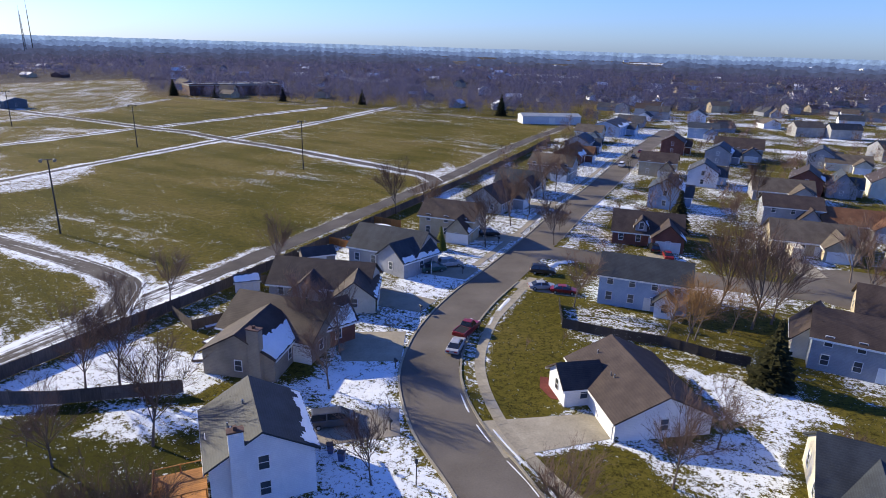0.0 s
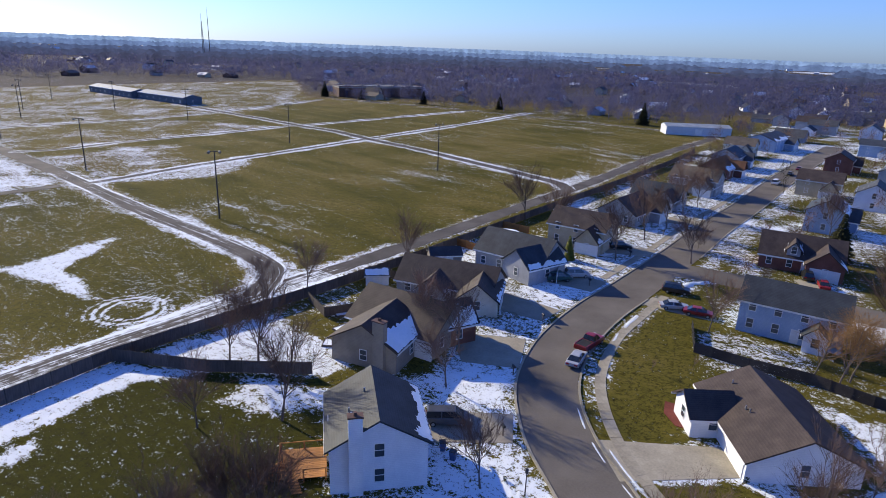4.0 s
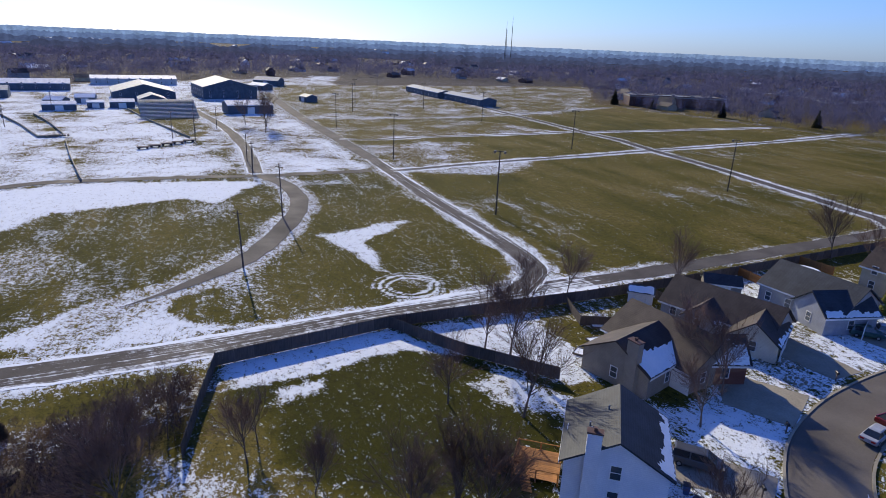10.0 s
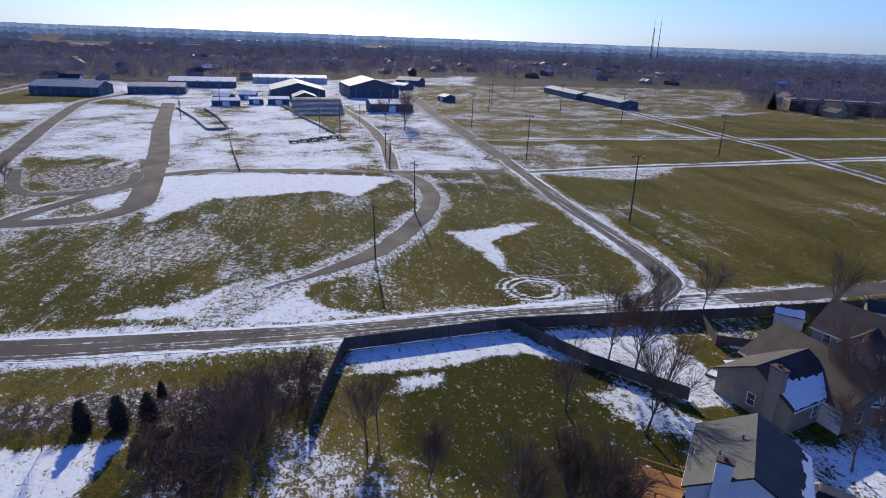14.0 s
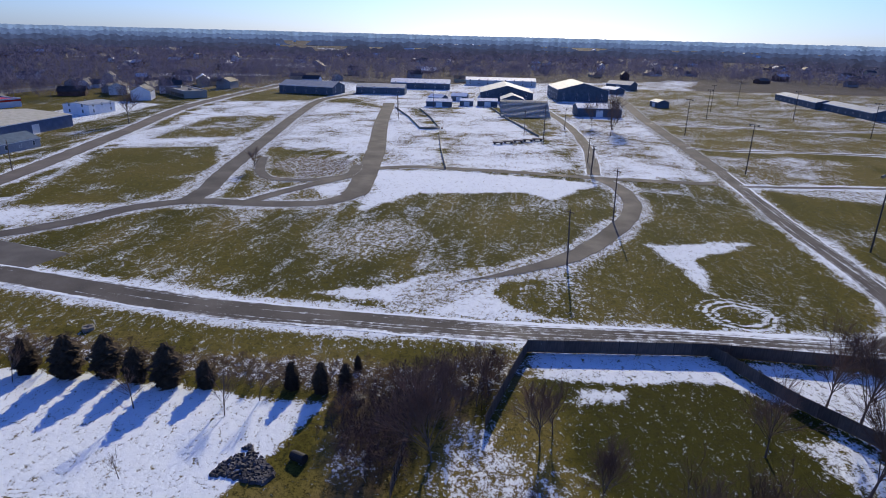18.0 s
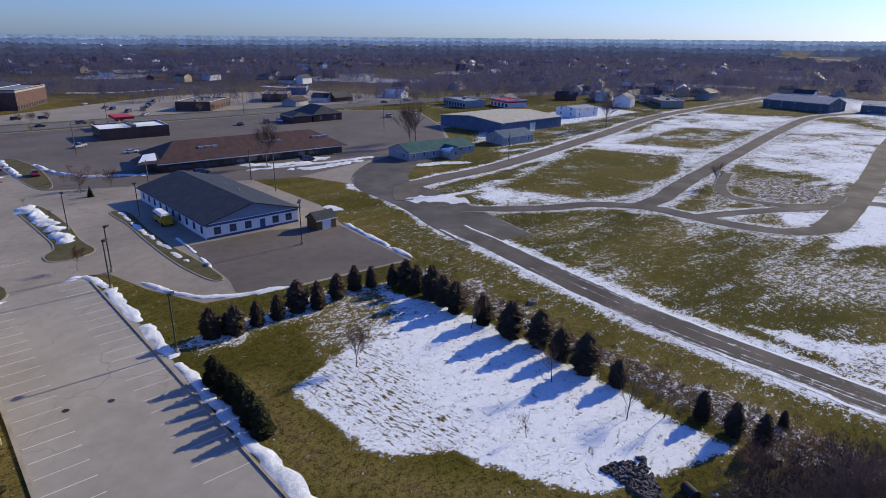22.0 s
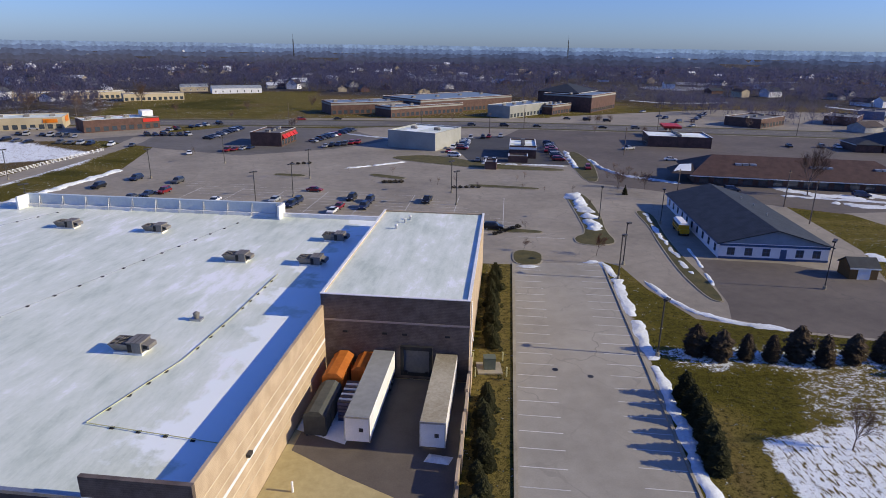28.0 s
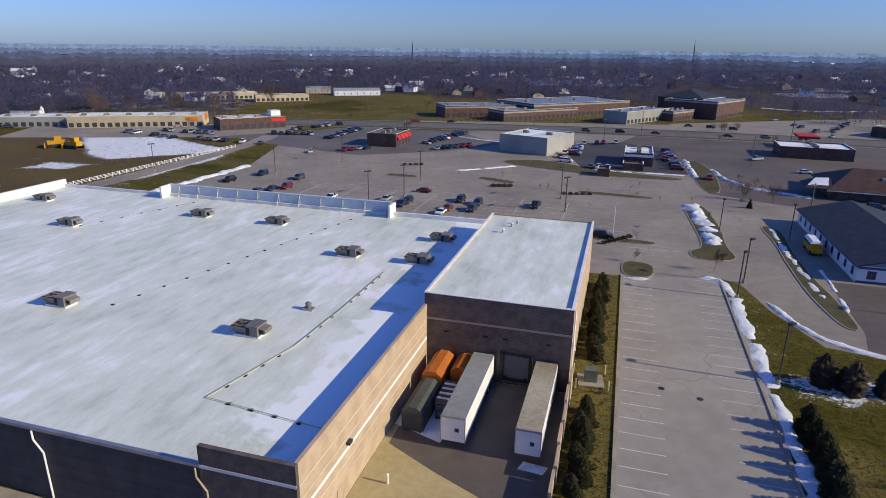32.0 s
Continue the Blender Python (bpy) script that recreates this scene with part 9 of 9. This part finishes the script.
RED_BAND = surface("red_sign_paint", (0.42, 0.02, 0.012), (0.6, 0.035, 0.02), 3, 0.5)
ORANGE_BAND = surface("orange_sign_paint", (0.6, 0.15, 0.01), (0.75, 0.22, 0.02), 3, 0.5)
PALE_BLOCK = surface("pale_block", (0.24, 0.245, 0.22), (0.34, 0.34, 0.31), 2)
TAN_STUCCO = surface("tan_stucco", (0.42, 0.35, 0.22), (0.55, 0.46, 0.31), 2)
DARK_ROOF = surface("dark_flat_roof", (0.1, 0.1, 0.1), (0.2, 0.2, 0.195), 1)
flat_shop(-83, -246, 133, 22, 24, 7.0, PALE_BLOCK, MEMBRANE, "pale flat-roofed block building with roof units", glassy=False)
flat_shop(-112, -213, 63, 18, 10, 4.8, BRICK, MEMBRANE, "brick restaurant with white flat roof", PAINT_WHITE)
flat_shop(-103.5, -200, 63, 6, 7, 2.4, BRICK, DARK_ROOF, "low brick bin enclosure beside the restaurant", glassy=False, units=0)
flat_shop(-88.5, -191, 63, 6, 4, 2.6, BRICK, DARK_ROOF, "small red-brown bin enclosure", glassy=False, units=0)
grill = flat_shop(-23, -268, 63.8, 18, 13, 5.6, BRICK, DARK_ROOF, "brown brick restaurant with red awnings", units=3)
for i in range(4):
    part("awning", Geo().add([(-8.6 + 4.3 * i, 6.5, 4.7), (-4.9 + 4.3 * i, 6.5, 4.7), (-4.9 + 4.3 * i, 7.7, 3.2), (-8.6 + 4.3 * i, 7.7, 3.2), (-8.6 + 4.3 * i, 6.5, 3.0), (-4.9 + 4.3 * i, 6.5, 3.0)], [(3, 2, 1, 0), (4, 5, 2, 3), (0, 4, 3), (1, 2, 5), (0, 1, 5, 4)]), RED_BAND, grill)
diner = flat_shop(43.5, -333, 21, 33, 16, 5.6, BRICK, MEMBRANE, "red-brick diner with red sign and pale roof", units=4)
part("sign_board", Geo().box(-16.7, -6, 3.2, -16.5, 7, 5.2), RED_BAND, diner)
part("sign_board", Geo().box(-16.5, 8.02, 3.4, -9, 8.2, 5.0), RED_BAND, diner)
part("sign_tower", Geo().box(-15.5, -3, 5.6, -10.5, 3, 8.2), PAINT_WHITE, diner)
row_shops = flat_shop(100, -347, 2, 64, 20, 5.6, TAN_STUCCO, MEMBRANE, "long tan row of shops with a small orange sign", units=6)
part("sign_board", Geo().box(-30, 10.02, 3.2, -24, 10.2, 4.9), ORANGE_BAND, row_shops)
part("sign_board", Geo().box(-32.2, -6, 2.6, -32.02, 2, 5.2), ORANGE_BAND, row_shops)
flat_shop(152, -350, 0, 36, 18, 5.0, PALE_BLOCK, MEMBRANE, "pale shop with white flat roof", units=3)
flat_shop(-190, -218, 60, 18, 26, 4.6, BRICK, MEMBRANE, "fuel station shop with white flat roof", units=4)
canopy = thing("fuel_canopy", "red-edged fuel station canopy on posts", "canopy", at(-205, -240, 60))
part("canopy_roof", Geo().box(-7, -4, 4.6, 7, 4, 5.6), RED_BAND, canopy)
for cx in (-5, 5):
    part("post", Geo().tube((cx, 0, 0), (cx, 0, 4.6), 0.25, 0.25, 8), PAINT_WHITE, canopy)
bank_house = thing("shop_building", "dark gabled bank with drive-through canopy", "bank", at(-272, -180, 62))
block(bank_house, Matrix.Identity(4), 22, 16, 3.4, 7.0, BRICK, SHINGLE["dark"], hip=5, wins=True, seed=340, spacing=5)
block(bank_house, at(4, -14, 0), 14, 10, 3.2, 4.8, BRICK, SHINGLE["dark"], hip=3, wins=False, seed=341)
flat_shop(-285, -266, 20, 30, 20, 5.0, BRICK, DARK_ROOF, "dark brick shop with flat roof", units=3)
flat_shop(-344, -258, 30, 26, 16, 5.0, BRICK, DARK_ROOF, "dark flat-roofed shop with brick walls", units=2)
flat_shop(-392, -275, 30, 24, 14, 5.0, BLUE_CLAD, DARK_ROOF, "bright blue flat-roofed shop", units=1)
flat_shop(-376, -108, 50, 20, 14, 4.4, PALE_WALL, RED_BAND, "pale shop with bright red roof", RED_BAND, units=0)
flat_shop(-366, -134, 50, 28, 14, 4.4, SIDING["slate"], METAL_ROOF["grey"], "slate-grey shop with long roof", units=1)
flat_shop(-430, -20, 20, 40, 14, 4.4, PALE_BLOCK, DARK_ROOF, "long low pale shop by the road", units=2)
# the school across the main road
for sx, sy, syaw, sl, sw, sh, slab_label in ((-88, -384, 5, 46, 22, 7.0, "red-brick school wing with flat roof"), (-120, -365, 20, 56, 16, 6.0, "low school wing with pale band"), (-150, -395, 20, 80, 40, 8.5, "broad school block with dark roof"),
                                             (-178, -346, 30, 44, 16, 7.0, "grey ribbed school hall"), (-238, -372, 35, 44, 34, 11.0, "tall red-brick school hall"), (-205, -352, 30, 24, 14, 6.0, "low brick school entrance")):
    flat_shop(sx, sy, syaw, sl, sw, sh, PALE_BLOCK if "grey" in slab_label else BRICK, SLATE_GABLE, slab_label, PALE_BLOCK, units=4)
block(thing("school_roof", "pitched roof over the school gymnasium", "roof", at(-236, -385, 35)), Matrix.Identity(4), 34, 30, 11.2, 16, BRICK, SHINGLE["dark"], hip=14, wins=False, seed=350)
shed(-20, -560, 5, 40, 14, 4, 6, SIDING["white"], METAL_ROOF["grey"], "long white pavilion by the playing field", 0.1, 360, "pavilion", "pavilion", True)
shed(14, -585, 5, 22, 12, 4, 6, SIDING["tan"], METAL_ROOF["grey"], "tan pavilion by the playing field", 0.1, 361, "pavilion", "pavilion", True)
flat_shop(96, -520, 12, 70, 16, 5.0, TAN_STUCCO, MEMBRANE, "long tan school building", units=4)
flat_shop(40, -500, 12, 40, 14, 5.0, TAN_STUCCO, DARK_ROOF, "low tan school annexe", units=2)
# faded bay lines of the large car park
bays = thing("bay_markings", "faded white bay lines on old asphalt", "markings", at(0, 0, 0, 0.013), kind="structure")
bay = Geo().box(-2.5, -0.06, 0, 2.5, 0.06, 0.004).mesh("bay_line", LINE)
for row in range(5):
    for i in range(26):
        part("bay_line", bay, None, bays).matrix_basis = STORE @ at(28 - 12.5 * (i % 13) * 0.23 - row * 17 + (0 if i < 13 else 5.2), 96 + (i % 13) * 2.9 + row * 2, 0)
for i in range(8):
    part("lane_line", Geo().box(-0.07, -14, 0, 0.07, 14, 0.004), LINE, bays).matrix_basis = STORE @ at(22 - i * 12.5, 118, 0)
bay2 = Geo().box(-0.06, -2.4, 0, 0.06, 2.4, 0.004).mesh("bay_line", LINE)
for i in range(7):
    part("bay_line", bay2, None, bays).matrix_basis = at(-88.5 - 2.6 * i, -78 + 1.2 * i, -20)
    part("bay_line", bay2, None, bays).matrix_basis = at(-82 - 2.6 * i, -64 + 1.2 * i - 1, -20)
# main road lines
for o in (-3.6, 3.6):
    line = side_of(smooth_line(MAIN_ROAD, 30), o)
    for a, b in zip(line, line[1:]):
        d = b - a
        part("centre_line", Geo().box(0, -0.09, 0.036, float(np.linalg.norm(d)) * 0.96, 0.09, 0.04), YELLOW, bays).matrix_basis = at(*a, math.degrees(math.atan2(d[1], d[0])))

# ---- yards: deck, pool, tables and odds ----
deck = thing("deck", "orange-stained wooden garden deck with rails", "deck", at(-23.6, 46.6, 24))
for i in range(18):
    part("plank", shared("plank", lambda: Geo().box(0, -0.12, 0.5, 4.6, 0.12, 0.54).mesh("plank", DECK)), None, deck).location = (-2.4, -2.2 + i * 0.26, 0)
for px_ in (-2.3, 0, 2.1):
    for py_ in (-2.2, 2.2):
        part("post", shared("deckpost", lambda: Geo().box(-0.07, -0.07, 0, 0.07, 0.07, 1.5).mesh("post", DECK)), None, deck).location = (px_, py_, 0)
for py_ in (-2.2, 2.2):
    part("rail", Geo().box(-2.4, py_ - 0.04, 1.4, 2.2, py_ + 0.04, 1.48), DECK, deck)
part("rail", Geo().box(-2.44, -2.2, 1.4, -2.36, 2.2, 1.48), DECK, deck)
for i in range(15):
    part("baluster", shared("baluster", lambda: Geo().box(-0.03, -0.03, 0.5, 0.03, 0.03, 1.4).mesh("baluster", DECK)), None, deck).location = (-2.4, -2.1 + i * 0.3, 0)
for i in range(5):
    part("step", shared("deckstep", lambda: Geo().box(-0.5, -0.15, 0, 0.5, 0.15, 0.06).mesh("step", DECK)), None, deck).location = (-1 + 0.1 * i, -2.5 - 0.3 * i, 0.45 - 0.1 * i)
fire = thing("firewood_pile", "heap of orange firewood and boards on the lawn", "wood pile", at(-26.2, 44.2, 40))
for i in range(26):
    rr_ = random.Random(i)
    part("log", shared("log", lambda: Geo().tube((-0.7, 0, 0), (0.7, 0, 0), 0.13, 0.11, 7).mesh("log", DECK)), None, fire).matrix_basis = pose(rr_.uniform(-1.6, 1.6), rr_.uniform(-1, 1), 0.15 + 0.3 * (i % 3) * rr_.random(), 0, rr_.uniform(-12, 12), rr_.uniform(-50, 50))
swing = thing("play_frame", "wooden play tower with climbing frame", "play frame", at(-23.0, 52.6, 10))
for px_, py_ in ((-0.8, -0.8), (0.8, -0.8), (0.8, 0.8), (-0.8, 0.8)):
    part("post", Geo().box(px_ - 0.06, py_ - 0.06, 0, px_ + 0.06, py_ + 0.06, 2.4), DECK, swing)
part("platform", Geo().box(-0.9, -0.9, 1.2, 0.9, 0.9, 1.3), DECK, swing)
part("beam", Geo().tube((0.8, 0, 2.3), (3.6, 0, 2.3), 0.07, 0.07, 6).tube((3.6, 0, 2.3), (3.9, -0.9, 0), 0.06, 0.06, 6).tube((3.6, 0, 2.3), (3.9, 0.9, 0), 0.06, 0.06, 6), DECK, swing)
pool = thing("swimming_pool", "round garden pool under snow cover", "pool", at(-14.5, 131.5))
part("rim", Geo().tube((0, 0, 0), (0, 0, 1.2), 3.0, 3.0, 28), SIDING["blue"], pool)
part("cover", Geo().tube((0, 0, 1.2), (0, 0, 1.28), 2.9, 2.7, 28), SNOW, pool)
for x, y, a in ((-31, 72, 10), (-33.5, 82, 40), (-31.5, 77, 60)):
    t = thing("garden_bed", "snowy raised garden bed with timber edge", "garden bed", at(x, y, a))
    part("edging", Geo().box(-1.6, -1.0, 0, 1.6, -0.9, 0.3).box(-1.6, 0.9, 0, 1.6, 1.0, 0.3).box(-1.6, -0.9, 0, -1.5, 0.9, 0.3).box(1.5, -0.9, 0, 1.6, 0.9, 0.3), FENCE, t)
    part("soil", Geo().box(-1.5, -0.9, 0, 1.5, 0.9, 0.24), SNOW, t)
for x, y, a in ((-11, 87.5, 20), (-8.5, 89.5, -10), (-13.5, 90, 70), (-7.2, 84.5, 30)):
    t = thing("flower_bed", "stone-edged front garden bed with snow", "garden bed", at(x, y, a))
    for i in range(10):
        aa_ = i * 0.628
        part("stone", shared("edgestone", lambda: Geo().box(-0.2, -0.13, 0, 0.2, 0.13, 0.22).mesh("stone", CONCRETE)), None, t).matrix_basis = at(1.3 * math.cos(aa_), 0.9 * math.sin(aa_), math.degrees(aa_) + 90)
for x, y, a in ((-11.0, 53.0, 20), (-9.6, 51.8, 80)):
    b_ = thing("waste_bin", "dark wheeled waste bin beside the house", "bin", at(x, y, a))
    part("body", Geo().add([(-0.25, -0.25, 0), (0.25, -0.25, 0), (0.25, 0.25, 0), (-0.25, 0.25, 0), (-0.32, -0.32, 1.0), (0.32, -0.32, 1.0), (0.32, 0.36, 1.0), (-0.32, 0.36, 1.0)], [(3, 2, 1, 0), (0, 1, 5, 4), (1, 2, 6, 5), (2, 3, 7, 6), (3, 0, 4, 7), (4, 5, 6, 7)]), BLUE_TRIM, b_)
    part("lid", Geo().box(-0.34, -0.34, 1.0, 0.34, 0.38, 1.06), DARK_STEEL, b_)
# drain and rocks in the basin
outlet = thing("drain_pipe", "black culvert pipe end in the basin bank", "drain", at(-51.6, 4.2, 40))
part("pipe", Geo().tube((0.9, 0, 0.45), (-0.7, 0, 0.35), 0.5, 0.5, 16), BLACK, outlet)
rr_ = random.Random(5)
stone_pts = [(-0.3, -0.2, 0), (0.3, -0.25, 0), (0.28, 0.22, 0), (-0.25, 0.28, 0), (-0.16, -0.1, 0.26), (0.17, -0.12, 0.3), (0.1, 0.14, 0.24)]
apron = Geo()
for i in range(300):
    u, v = rr_.random(), rr_.uniform(-1, 1)
    m_ = Matrix.Translation((-u * 5.5 + 0.5, v * (0.8 + 1.9 * u), 0.0)) @ Matrix.Rotation(rr_.uniform(0, 6.28), 4, "Z") @ Matrix.Scale(rr_.uniform(0.5, 1.2), 4)
    apron.add([m_ @ Vector(p) for p in stone_pts], [(0, 1, 5, 4), (1, 2, 6, 5), (2, 3, 6), (3, 4, 6), (3, 0, 4), (4, 5, 6)])
rocks = tagged(new("rock_apron", apron.mesh("rock_apron", surface("dark_rock", (0.02, 0.018, 0.018), (0.12, 0.11, 0.105), 9, 0.9, vary=0.3))), "fan of dark loose rocks below the pipe", "rocks", kind="stuff")
rocks.matrix_basis = at(-50.0, 1.0, 40)
well = thing("drain_inlet", "round concrete drain inlet with open cover", "drain", at(-60.2, 12.0))
part("ring", Geo().tube((0, 0, 0), (0, 0, 0.5), 0.85, 0.8, 18), CONCRETE, well)
part("grate", Geo().box(-0.6, -0.15, 0.5, 0.6, 0.15, 0.54).box(-0.15, -0.6, 0.54, 0.15, 0.6, 0.58), DARK_STEEL, well)
copy_thing(well, at(-88.5, -20.0))
for i in range(5):
    car_w = thing("derelict_wagon", "row of rusty wagons on the arena", "wagon", at(-219 - 1.2 * i, 102 + 5 * i, 70), "arena wagons")
    part("bed", Geo().box(-2, -0.9, 0.6, 2, 0.9, 1.0), BARK, car_w)
    for s in (-1.3, 1.3):
        part("wheel", Geo().tube((s, -0.95, 0.4), (s, 0.95, 0.4), 0.4, 0.4, 10), BLACK, car_w)
shelter = thing("market_table", "dark fenced stall row beside the track", "stall", at(-262, 90, 70))
for i in range(7):
    part("bench", Geo().box(-4 + i * 1.2, -1, 0.4, -3.2 + i * 1.2, 1, 0.9), BARK, shelter)
for x, y, a in ((112, -272, 20), (104, -268, -30)):
    ex = thing("bulldozer", "yellow earth mover on the muddy site", "earth mover", at(x, y, a, 0, 1.4))
    part("body", Geo().box(-2.2, -1.0, 0.8, 2.2, 1.0, 2.0).box(-1.5, -0.8, 2.0, 0.3, 0.8, 3.2), bpy.data.materials["bus_yellow"], ex)
    part("track", Geo().box(-2.4, -1.5, 0, 2.4, -1.0, 1.0), BLACK, ex)
    part("track", Geo().box(-2.4, 1.0, 0, 2.4, 1.5, 1.0), BLACK, ex)
    part("blade", Geo().box(2.7, -1.7, 0.1, 3.0, 1.7, 1.4).box(2.2, -1.2, 0.5, 2.7, -1.0, 0.7).box(2.2, 1.0, 0.5, 2.7, 1.2, 0.7), bpy.data.materials["bus_yellow"], ex)
rail_fence = thing("rail_fence", "long white three-rail fence beside the road", "fence", at(80, -189))
for i in range(3):
    part("rail", Geo().tube((0, 0, 0.4 + 0.4 * i), (-39, -75, 0.4 + 0.4 * i), 0.07, 0.07, 4), PAINT_WHITE, rail_fence)
for i in range(30):
    part("post", shared("railpost", lambda: Geo().box(-0.08, -0.08, 0, 0.08, 0.08, 1.4).mesh("post", PAINT_WHITE)), None, rail_fence).location = (-39 * i / 29, -75 * i / 29, 0)
strip("road", [(88, -165), (66, -205), (48, -245), (36, -275), (30, -300)], 8, LOT, "asphalt access road beside the building site", category="road", z=0.04)

shed(59, 359, 8, 34, 12, 4.4, 5.6, PALE_WALL, METAL_ROOF["grey"], "long pale steel shed at the corner of the field", 0.3, 380, "storage_shed", "shed")
flat_shop(-171, 500, 36, 72, 22, 8.5, BRICK, DARK_ROOF, "long brick school among trees across the field", PALE_BLOCK, units=5, glassy=False)
bank("snow_bank", [(-158.7, -117.6), (-167.7, -109.7), (-183.1, -103.7)], 4.5, 0.2, 61, "patch of old snow left beside the asphalt")
bank("snow_bank", [(-181.0, -82.6), (-188.9, -76.4), (-193.9, -67.5)], 4, 0.2, 62, "patch of old snow left beside the asphalt")
bank("snow_bank", [(-126.1, -85.7), (-124.3, -75.9)], 3, 0.15, 63, "patch of old snow left beside the asphalt")
bank("snow_bank", [(-316.2, -422.8), (-335.8, -395.1), (-385.4, -387.1)], 5, 0.3, 64, "patch of old snow left beside the asphalt")
bank("snow_bank", [(-436.1, -344.3), (-432.5, -302.5)], 5, 0.3, 65, "patch of old snow left beside the asphalt")
bank("snow_bank", [(-158.3, -138.1), (-165.9, -123.2), (-183.6, -117.3)], 5.5, 0.2, 66, "patch of old snow left beside the asphalt")
bank("snow_bank", [(-139.7, -67.4), (-143.4, -59.9), (-143.8, -50.2)], 6, 0.12, 67, "patch of old snow left beside the asphalt")
